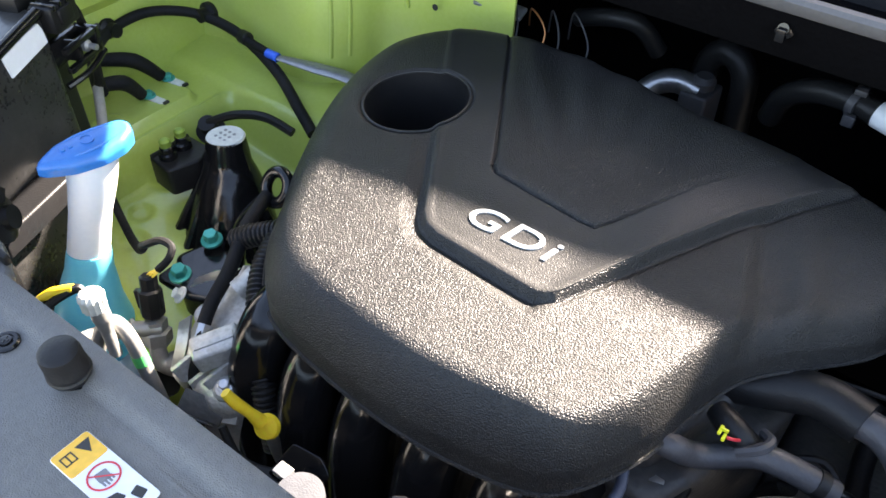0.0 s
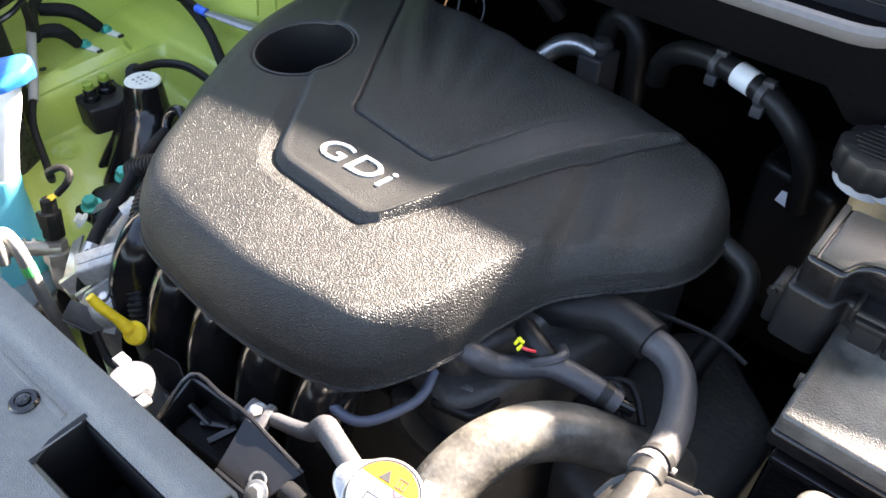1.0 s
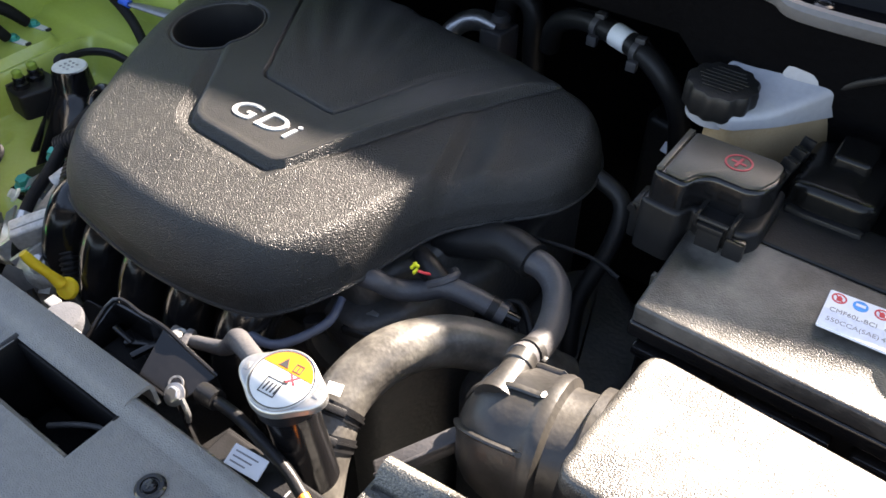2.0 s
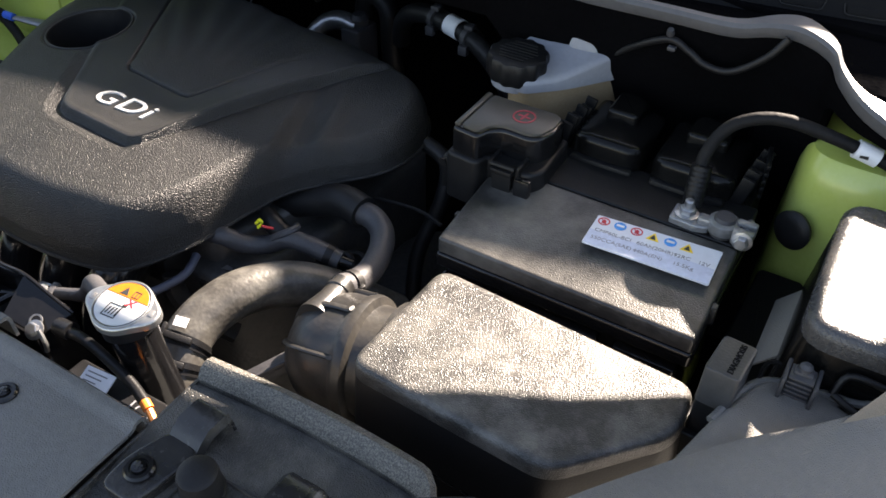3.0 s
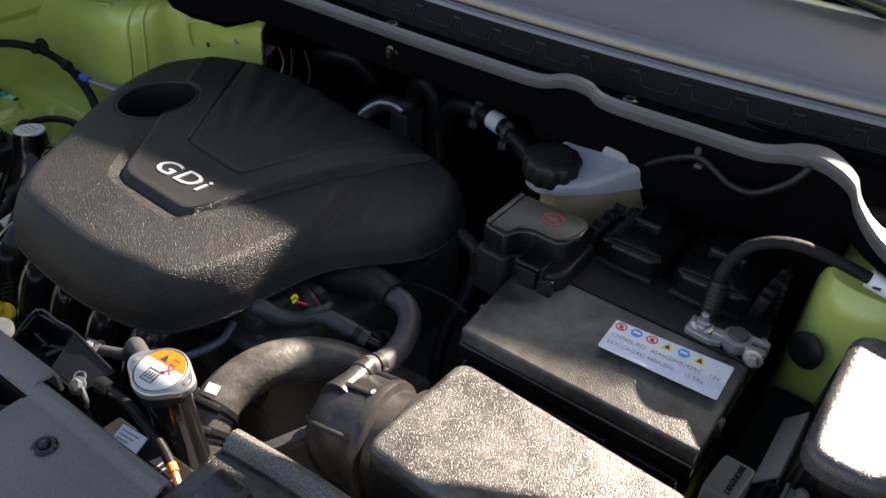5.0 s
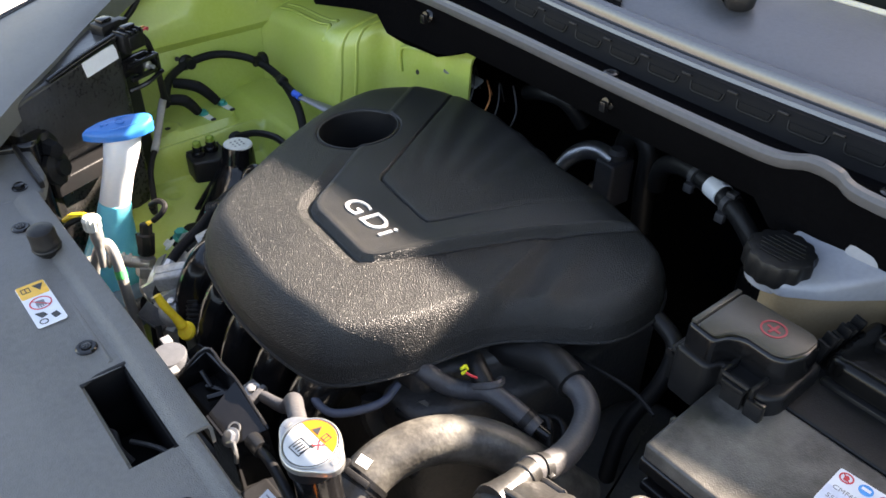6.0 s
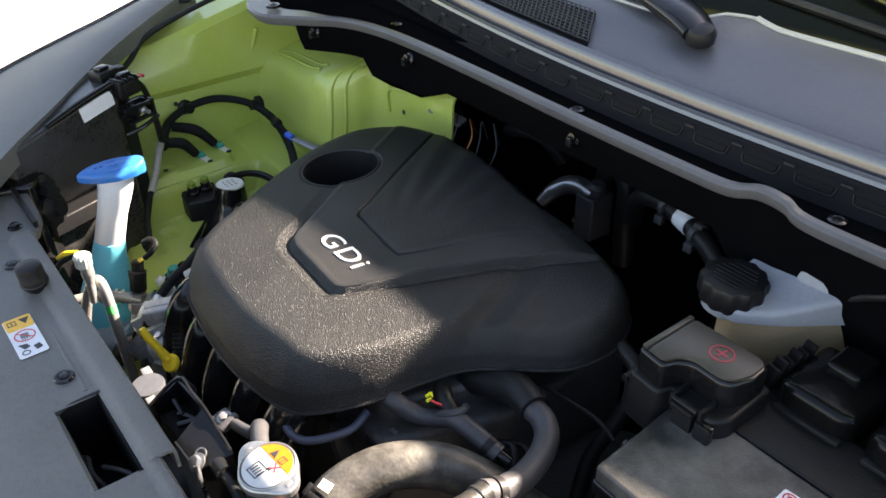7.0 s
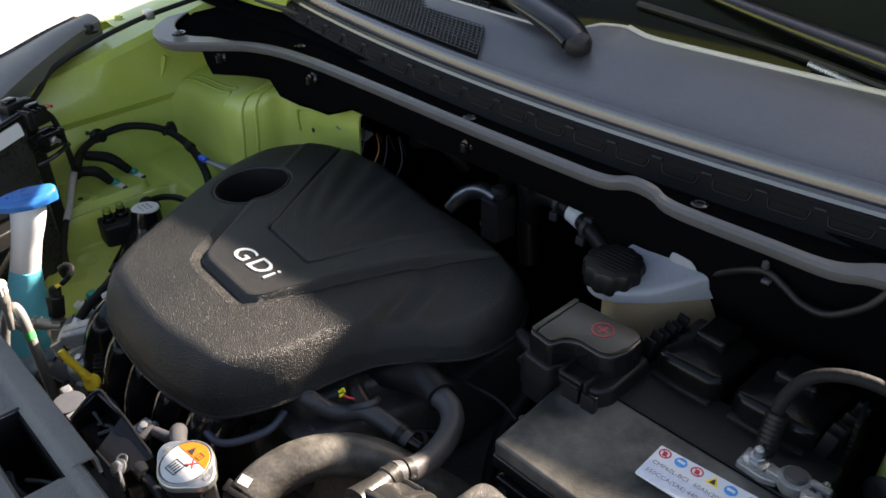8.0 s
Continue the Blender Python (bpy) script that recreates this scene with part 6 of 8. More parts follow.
def build_mount():
    m = thing("engine_mount", (-0.555, 0.28, 0.56), "black engine mount with a pale round top and arms", "engine mount")
    c = Vector((-0.577, 0.321, 0.723))
    part("dome", tube([c, c + Vector((0.002, -0.004, -0.03)), c + Vector((0.007, -0.012, -0.065)), c + Vector((0.014, -0.03, -0.13))], [0.0215, 0.026, 0.040, 0.062], 28, 6), M_GLOSS, m)
    top = part("top_disc", lathe([(0.021, -0.004), (0.0218, 0.0), (0.0205, 0.002), (0.004, 0.0022)], c, (-0.03, 0.05, 1), 32), M_WEEP, m, "pale stamped disc")
    part("stamped_bars", joined(*[disc(0.0018, 0.0006, pose(c.x + 0.007 * (k % 3 - 1), c.y + 0.007 * (k // 3 - 1), 0.7252)) for k in range(9)]), M_LEAD, top)
    for k, ang in enumerate((-170, -125, -95, -60, -25, 10)):
        u = Vector((math.cos(radians(ang)), math.sin(radians(ang)), 0))
        pts = [c + u * 0.020 + Vector((0, 0, -0.012)), c + u * 0.030 + Vector((0.002, -0.006, -0.045)), c + u * 0.052 + Vector((0.007, -0.015, -0.085)), c + u * 0.075 + Vector((0.012, -0.025, -0.13))]
        part("arm", tube(pts, [0.0035, 0.0045, 0.006, 0.008], 8, 6), M_GLOSS, m)
    part("foot", slab([(-0.640, 0.28), (-0.615, 0.335), (-0.58, 0.335), (-0.535, 0.24), (-0.51, 0.19), (-0.56, 0.18), (-0.625, 0.235)], 0.56, 0.620, 0.01, 0.006), M_GLOSS, m)
    part("side_plate", joined(slab([(-0.652, 0.266), (-0.652, 0.322), (-0.612, 0.322), (-0.600, 0.300), (-0.612, 0.262)], 0.660, 0.694, 0.006, 0.003), tube([(-0.648, 0.268, 0.694), (-0.648, 0.32, 0.694)], 0.003, 8, 2)), M_BLACK, m)
    nut = material("green_nut", (0.18, 0.26, 0.04), 0.4, metal=0.3)
    for x, y in ((-0.633, 0.280), (-0.636, 0.303)):
        part("bolt", joined(lathe([(0.0105, 0), (0.0105, 0.006), (0.0075, 0.0075), (0.0075, 0.014), (0.005, 0.016)], (x, y, 0.694), (0, 0, 1), 16)), M_GLOSS, m)
        part("nut_tip", lathe([(0.0062, 0), (0.0064, 0.009), (0.004, 0.011)], (x, y, 0.707), (0, 0, 1), 12), nut, m)
    for at in ((-0.525, 0.194, 0.640), (-0.532, 0.245, 0.648)):
        part("teal_bolt", hexbolt(at, 0.0082, 0.013, (0.05, -0.1, 1)), M_TEAL, m, "teal flanged bolt")
    part("casting", slab([(-0.555, 0.21), (-0.50, 0.175), (-0.465, 0.19), (-0.47, 0.235), (-0.54, 0.262)], 0.59, 0.641, 0.01, 0.006), M_GLOSS, m)
    e = thing("lifting_eye", (-0.455, 0.30, 0.70), "black steel lifting eye beside the cover", "lifting eye")
    loop = [(-0.449 + 0.014 * math.cos(a), 0.279 + 0.009 * math.sin(a), 0.742 + 0.013 * math.sin(a)) for a in np.linspace(0, 2 * math.pi, 13)]
    part("eye", tube(loop, 0.0062, 10, 3, caps=False), M_GLOSS, e)
    part("shank", tube([(-0.457, 0.274, 0.730), (-0.470, 0.262, 0.712), (-0.478, 0.245, 0.69), (-0.47, 0.225, 0.65)], [0.011, 0.015, 0.016, 0.016], 12, 6, flat=0.5), M_GLOSS, e)
    p = thing("pipe_clip", (-0.585, 0.355, 0.68), "black plastic pipe clip and thin line over the tower", "pipe")
    part("clip", joined(lathe([(0.018, 0), (0.018, 0.006), (0.011, 0.008), (0.011, 0.02)], (-0.655, 0.358, 0.676), (0.2, -0.4, 1), 18)), M_BLACK, p)
    part("line", tube([(-0.653, 0.354, 0.692), (-0.625, 0.374, 0.704), (-0.59, 0.390, 0.706), (-0.555, 0.398, 0.695)], 0.0055, 8, 6), M_BLACK, p)
    # corrugated loom beside the cover
    g = thing("corrugated_loom", (-0.37, 0.2, 0.64), "black corrugated loom tube beside the engine", "loom")
    part("sleeve", tube([(-0.400, 0.240, 0.742), (-0.384, 0.197, 0.734), (-0.358, 0.163, 0.719), (-0.334, 0.138, 0.699), (-0.316, 0.124, 0.678), (-0.300, 0.112, 0.63)], 0.0095, 12, 8, ribs=210, rib_depth=0.0016), M_BLACK, g)
    part("retainer", moved(box(-0.010, 0.010, -0.009, 0.009, -0.016, 0.016, 0.002), pose(-0.350, 0.154, 0.713, 25, 10, 30)), M_HOSE, g)
    part("upper_sleeve", tube([(-0.442, 0.214, 0.722), (-0.424, 0.222, 0.733), (-0.396, 0.236, 0.744)], 0.010, 12, 8, ribs=210, rib_depth=0.0016), M_BLACK, g)
    t = thing("taped_harness", (-0.42, 0.15, 0.60), "black cloth taped wiring harness", "harness")
    part("trunk", tube([(-0.455, 0.270, 0.735), (-0.440, 0.228, 0.730), (-0.420, 0.186, 0.718), (-0.408, 0.147, 0.704), (-0.391, 0.115, 0.684), (-0.386, 0.094, 0.63), (-0.375, 0.085, 0.56)], [0.0065, 0.0075, 0.007, 0.0065, 0.0065, 0.006, 0.006], 10, 7), M_BLACKTAPE, t)
    part("foil_wrap", tube([(-0.402, 0.136, 0.699), (-0.397, 0.124, 0.691), (-0.391, 0.115, 0.683)], 0.0082, 9, 4), M_STEEL, t, "crumpled foil wrap")


def build_tower_wiring():
    w = thing("tower_harness", (-0.74, 0.45, 0.69), "black wiring harness arched along the tower wall", "harness")
    part("trunk", tube([(-0.742, 0.282, 0.735), (-0.785, 0.305, 0.742), (-0.812, 0.330, 0.747), (-0.828, 0.366, 0.752), (-0.822, 0.410, 0.757), (-0.800, 0.447, 0.752), (-0.770, 0.470, 0.742), (-0.715, 0.476, 0.730), (-0.645, 0.463, 0.712), (-0.585, 0.438, 0.695), (-0.545, 0.420, 0.685)], [0.0085, 0.0075, 0.0065, 0.0065, 0.0065, 0.0065, 0.007, 0.007, 0.007, 0.007], 12, 8), M_BLACKTAPE, w)
    for at, ax in (((-0.838, 0.362, 0.750), (1, 0.2, 0.1)), ((-0.780, 0.480, 0.744), (0.1, -1, 0.1))):
        part("clip", lathe([(0.014, 0), (0.014, 0.006), (0.009, 0.009), (0.009, 0.02)], at, ax, 16), M_BLACK, w)
    for x0, x1 in ((((-0.764, 0.292, 0.730)), (-0.754, 0.338, 0.699)), (((-0.800, 0.322, 0.738)), (-0.770, 0.380, 0.699))):
        mid = (Vector(x0) + Vector(x1)) / 2 + Vector((0.004, 0.004, 0.010))
        part("branch", tube([x0, mid, x1], [0.008, 0.0095, 0.0075], 10, 6), M_BLACKTAPE, w)
    for x, y in ((-0.7515, 0.345), (-0.7655, 0.386)):
        lug = part("ground_lug", moved(slab([(-0.012, -0.006), (0.018, -0.005), (0.022, 0.0), (0.018, 0.005), (-0.012, 0.006)], 0, 0.002, 0.002, 0.0006), frame_from((x + 0.004, y + 0.001, 0.6925), (1, 0.15, -0.02), (0, 0, 1))), M_WEEP, w)
        part("teal_bolt", hexbolt((x, y, 0.6945), 0.0058, 0.007), M_TEAL, lug)
        part("black_tip", box(x + 0.024, x + 0.028, y + 0.001, y + 0.009, 0.691, 0.695, 0.0008), M_INK, lug)
    part("descender", tube([(-0.745, 0.282, 0.735), (-0.712, 0.258, 0.722), (-0.685, 0.235, 0.70), (-0.651, 0.210, 0.685), (-0.60, 0.190, 0.668), (-0.555, 0.174, 0.676), (-0.520, 0.162, 0.706)], 0.0045, 10, 7), M_BLACKTAPE, w)
    part("wrapped_tape", tube([(-0.742, 0.280, 0.742), (-0.722, 0.266, 0.733), (-0.700, 0.248, 0.712), (-0.678, 0.230, 0.697)], 0.006, 10, 5), material("dirty_white_tape", (0.35, 0.33, 0.29), 0.7, grain=0.001, grain_size=200, dust=0.5), w)
    b = thing("braided_strap", (-0.62, 0.48, 0.71), "grey braided ground strap with a blue sleeve", "ground strap")
    part("plug", lathe([(0.009, 0), (0.009, 0.012), (0.006, 0.014)], (-0.716, 0.474, 0.733), (0.9, -0.1, 0), 14), M_BLACK, b)
    part("lead", tube([(-0.706, 0.472, 0.732), (-0.685, 0.471, 0.730), (-0.664, 0.470, 0.728)], 0.0055, 10, 4), M_BLACKTAPE, b)
    part("blue_sleeve", tube([(-0.667, 0.470, 0.728), (-0.650, 0.472, 0.726)], 0.006, 12, 3), material("blue_sleeve", (0.02, 0.12, 0.62), 0.4), b)
    part("braid", tube([(-0.652, 0.472, 0.726), (-0.632, 0.482, 0.722), (-0.605, 0.494, 0.717), (-0.575, 0.508, 0.711), (-0.54, 0.52, 0.70)], [0.005, 0.008, 0.0105, 0.011, 0.010], 12, 6, flat=0.5), M_LEAD, b)


def build_left_lamp():
    """The back of the x- headlamp, with plugs and label."""
    h = thing("headlamp_housing", (-0.70, 0.15, 0.50), "dusty black rear housing of a headlamp with plugs", "headlamp")
    m = frame_from((-0.650, 0.18, 0.0), (-0.38, 0.92, 0), (0, 0, 1))
    part("shell", moved(slab([(-0.15, -0.002), (0.030, 0.0), (0.042, 0.012), (0.042, 0.13), (-0.15, 0.13)], 0.52, 0.886, 0.008, 0.006, 3, top=lambda x, y: 0.17 * min(x, 0.0) - 0.02 * y), m), M_SHELL, h)
    part("top_rib", moved(tube([(-0.085, 0.002, 0.870), (-0.03, 0.001, 0.881), (0.030, 0.002, 0.889)], [0.004, 0.0055, 0.006], 12, 5), m), M_GLOSS, h)
    part("top_edge", tube([(-0.700, 0.116, 0.8765), (-0.742, 0.162, 0.884), (-0.776, 0.198, 0.891), (-0.80, 0.25, 0.90)], 0.0018, 8, 4), M_HOSE, h)
    part("rear_step", moved(slab([(0.030, 0.016), (0.075, 0.024), (0.085, 0.12), (0.030, 0.12)], 0.60, 0.872, 0.008, 0.005), m), M_BLACK, h)
    part("lower_ledge", moved(slab([(-0.14, -0.03), (-0.03, -0.035), (-0.02, 0.0), (-0.14, 0.0)], 0.735, 0.758, 0.005, 0.003), m), M_BLACK, h)
    lab = frame_from((-0.6466, 0.1769, 0.8697), (-0.38, 0.92, 0.12), (0.92, 0.38, 0.05))
    part("white_label", plate([(-0.028, -0.011), (0.028, -0.011), (0.029, 0.003), (0.027, 0.010), (0.01, 0.011), (-0.028, 0.010)], 0.0, 0.0016, lab, 0.001), M_PAPER, h, "worn white label")
    # connectors at the rear end
    plug = part("plug", moved(joined(box(0.032, 0.070, -0.012, 0.014, 0.866, 0.892, 0.003), box(0.040, 0.060, -0.015, 0.010, 0.872, 0.888, 0.002)), m), M_BLACK, h)
    for k in range(4):
        part("plug_rib", moved(box(0.036 + 0.009 * k, 0.039 + 0.009 * k, -0.013, 0.012, 0.888, 0.8945, 0.0008), m), M_GLOSS, plug)
    part("plug_lock", moved(box(0.044, 0.064, -0.004, 0.006, 0.893, 0.899, 0.0015), m), M_GLOSS, plug)
    rear = part("plug", moved(joined(box(0.030, 0.066, 0.022, 0.048, 0.878, 0.900, 0.003), box(0.060, 0.080, 0.026, 0.044, 0.882, 0.896, 0.003)), m), M_BLACK, h)
    part("plug_lock", moved(box(0.036, 0.054, 0.028, 0.042, 0.899, 0.905, 0.0015), m), M_GLOSS, rear)
    part("socket_frame", moved(joined(box(0.030, 0.082, -0.016, -0.010, 0.846, 0.852, 0.001), box(0.030, 0.082, -0.016, -0.010, 0.826, 0.832, 0.001), box(0.076, 0.084, -0.016, 0.010, 0.826, 0.852, 0.001), box(0.050, 0.055, -0.014, 0.010, 0.828, 0.85, 0.001), box(0.030, 0.080, 0.004, 0.012, 0.826, 0.852, 0.001)), m), M_GLOSS, h)
    part("adjuster_screw", moved(lathe([(0.006, 0), (0.006, 0.010), (0.003, 0.012), (0.003, 0.02)], (0, 0, 0), (0, 0, 1), 14), m @ pose(0.064, -0.004, 0.839, 90, 0, 0)), M_LEAD, h)
    part("lever", moved(tube([(0.028, -0.006, 0.812), (0.055, -0.014, 0.816), (0.088, -0.012, 0.822)], 0.0035, 8, 5), m), M_GLOSS, h)
    for k in range(2):
        part("red_wire", moved(tube([(0.068, 0.002 - 0.006 * k, 0.884), (0.080, 0.0 - 0.008 * k, 0.888), (0.088, 0.002, 0.880)], 0.0014, 6, 5), m), M_RED if k else M_COPPER, h)
    part("lead", tube([(-0.676, 0.244, 0.884), (-0.690, 0.258, 0.862), (-0.704, 0.268, 0.825), (-0.716, 0.274, 0.79), (-0.735, 0.281, 0.755), (-0.758, 0.290, 0.733)], [0.003, 0.0045, 0.005, 0.005, 0.0055, 0.008], 8, 7), M_BLACKTAPE, h)
    part("adjuster", moved(joined(lathe([(0.020, 0), (0.020, 0.008), (0.012, 0.012), (0.010, 0.03)], (0, 0, 0), (0, 0, 1), 12, 6, 0.001)), m @ pose(-0.125, -0.004, 0.80, 90, 0, 0)), M_BLACK, h)
    b = thing("headlamp_bracket", (-0.56, 0.05, 0.66), "black plastic headlamp mounting bracket", "bracket")
    part("body", slab([(-0.66, -0.02), (-0.585, 0.0), (-0.565, 0.055), (-0.60, 0.075), (-0.66, 0.06)], 0.66, 0.822, 0.01, 0.006), M_GLOSS, b)
    part("ear", joined(lathe([(0.022, 0), (0.022, 0.01), (0.012, 0.014), (0.011, 0.02)], (-0.578, 0.068, 0.775), (0.7, 0.6, 0.2), 18)), M_BLACK, b)


def lamp_top(s):
    """The top cover and lens of a headlamp; s = 1: x+ side, -1: x- side."""
    def mx(x):
        return x if s > 0 else -x
    h = thing("headlamp", (mx(0.60), 0.22, 0.70), "headlamp with ribbed clear lens and grey-black top cover", "headlamp", "headlamps")
    dz = 0.0
    if s > 0:
        inner = smooth_line([(0.30, -0.10, 0.815), (0.365, 0.02, 0.826), (0.402, 0.080, 0.836), (0.481, 0.172, 0.848), (0.539, 0.220, 0.861), (0.592, 0.263, 0.886), (0.635, 0.315, 0.898), (0.682, 0.380, 0.906), (0.73, 0.47, 0.915)], 5)
        outer = smooth_line([(0.42, -0.12, 0.812), (0.47, 0.02, 0.828), (0.536, 0.118, 0.840), (0.586, 0.190, 0.846), (0.634, 0.274, 0.852), (0.697, 0.396, 0.862), (0.735, 0.47, 0.87), (0.775, 0.55, 0.875), (0.80, 0.60, 0.88)], 5)
    else:
        inner = smooth_line([(-0.50, -0.08, 0.845), (-0.545, 0.000, 0.860), (-0.600, 0.058, 0.871), (-0.656, 0.126, 0.884), (-0.720, 0.190, 0.893), (-0.785, 0.262, 0.904), (-0.860, 0.372, 0.922), (-0.895, 0.44, 0.93)], 5)
        outer = smooth_line([(-0.74, -0.10, 0.835), (-0.80, 0.0, 0.857), (-0.831, 0.064, 0.870), (-0.856, 0.125, 0.882), (-0.880, 0.215, 0.898), (-0.90, 0.29, 0.910), (-0.92, 0.357, 0.922), (-0.945, 0.43, 0.930)], 5)
        inner, outer = [Vector((-p.x, p.y, p.z)) for p in inner], [Vector((-p.x, p.y, p.z)) for p in outer]
    rows = []
    for a, b in zip(inner, outer):
        row = []
        for k in range(9):
            u = k / 8
            p = a.lerp(b, u)
            row.append((mx(p.x), p.y, p.z + dz + 0.006 * math.sin(u * math.pi) - (0.05 if k == 0 else 0)))
        row[0] = (mx(a.x), a.y, a.z + dz - 0.030)
        row.insert(1, (mx(a.x), a.y, a.z + dz - 0.002))
        rows.append(row)
    part("top_cover", sheet(rows, 0.003), M_LAMPTOP if s > 0 else M_SUPPORT, h)
    # rubber edge and stepped rim
    def rail(dx, dy, drop, r, name, mat, flat=1.0):
        part(name, tube([(mx(p.x + dx), p.y + dy, p.z + dz - drop) for p in outer[::2]], r, 8, 2, flat=flat), mat, h)
    rail(0.001, -0.001, 0.001, 0.0022, "edge_seal", M_RUBBER)
    part("seal_band", sheet([[(mx(p.x + dx), p.y - 0.55 * dx, p.z + dz + up) for dx, up in ((0.001, -0.004), (0.004, -0.0015), (0.0075, -0.0045), (0.0145, -0.0050), (0.0175, -0.0035), (0.0195, -0.0085))] for p in outer], 0.002), M_GLOSS, h, "glossy black sealing band")
    # reflector bowl with ribs, behind a clear lens
    rows = []
    for p in outer:
        rows.append([(mx(p.x + 0.016), p.y - 0.010, p.z + dz - 0.008), (mx(p.x + 0.030), p.y - 0.018, p.z + dz - 0.024), (mx(p.x + 0.048), p.y - 0.028, p.z + dz - 0.050), (mx(p.x + 0.055), p.y - 0.032, p.z + dz - 0.10)])
    part("ribbed_liner", sheet(rows, 0.002), M_LINER, h)
    rib = []
    for i in range(len(outer) - 1):
        for j in range(5):
            p = outer[i].lerp(outer[i + 1], j / 5)
            rib.append(tube([(mx(p.x + 0.017), p.y - 0.0105, p.z + dz - 0.007), (mx(p.x + 0.031), p.y - 0.0185, p.z + dz - 0.022), (mx(p.x + 0.049), p.y - 0.0285, p.z + dz - 0.048)], 0.0009, 5, 1))
    part("rib_field", joined(*rib), M_RIBS, h)
    part("bright_trim", tube([(mx(p.x + 0.056), p.y - 0.032, p.z + dz - 0.050) for p in outer[::2]], 0.006, 10, 2), M_CHROME, h)
    rows = []
    for p in outer:
        rows.append([(mx(p.x + 0.014), p.y - 0.008, p.z + dz - 0.004), (mx(p.x + 0.034), p.y - 0.020, p.z + dz - 0.014), (mx(p.x + 0.060), p.y - 0.036, p.z + dz - 0.035), (mx(p.x + 0.085), p.y - 0.05, p.z + dz - 0.08), (mx(p.x + 0.10), p.y - 0.06, p.z + dz - 0.20)])
    lens = part("lens", sheet(rows, 0.002), M_LENS, h)
    lens.visible_shadow = False
    rows = []
    for p in outer:
        rows.append([(mx(p.x + 0.066), p.y - 0.042, p.z + dz - 0.055), (mx(p.x + 0.09), p.y - 0.056, p.z + dz - 0.10), (mx(p.x + 0.10), p.y - 0.062, p.z + dz - 0.2)])
    # white strip stands in for glare on the lamp's outer edge
    part("glare_edge", sheet(rows, 0.003), M_WHITE, h)
    if s > 0:
        part("hole", lathe([(0.0075, 0), (0.0075, 0.0006), (0.006, 0.0008)], (0.6585, 0.3085, 0.8885), (0.3, -0.2, 1), 24), M_DARK, h)
        part("slot_mark", ring(0.0042, 0.0008, 0.0004, frame_from((0.646, 0.300, 0.8905), (1, 0.3, -0.2), (0.3, -0.2, 1))), M_LINER, h)
        m = frame_from((0.6255, 0.237, 0.8490), (0.55, 0.83, 0.06), (0.3, -0.2, 1))
        part("tab", moved(joined(box(-0.012, 0.012, -0.0038, -0.0026, 0, 0.0022, 0.0004), box(-0.012, 0.012, 0.0026, 0.0038, 0, 0.0022, 0.0004), box(-0.012, -0.0105, -0.0036, 0.0036, 0, 0.0022, 0.0004), box(0.0105, 0.012, -0.0036, 0.0036, 0, 0.0022, 0.0004)), m), M_STRAP, h)
        part("tab_slot", moved(slab([(-0.0105, -0.0026), (0.0105, -0.0026), (0.0105, 0.0026), (-0.0105, 0.0026)], -0.001, 0.0006, 0, 0.0002), m), M_DARK, h)


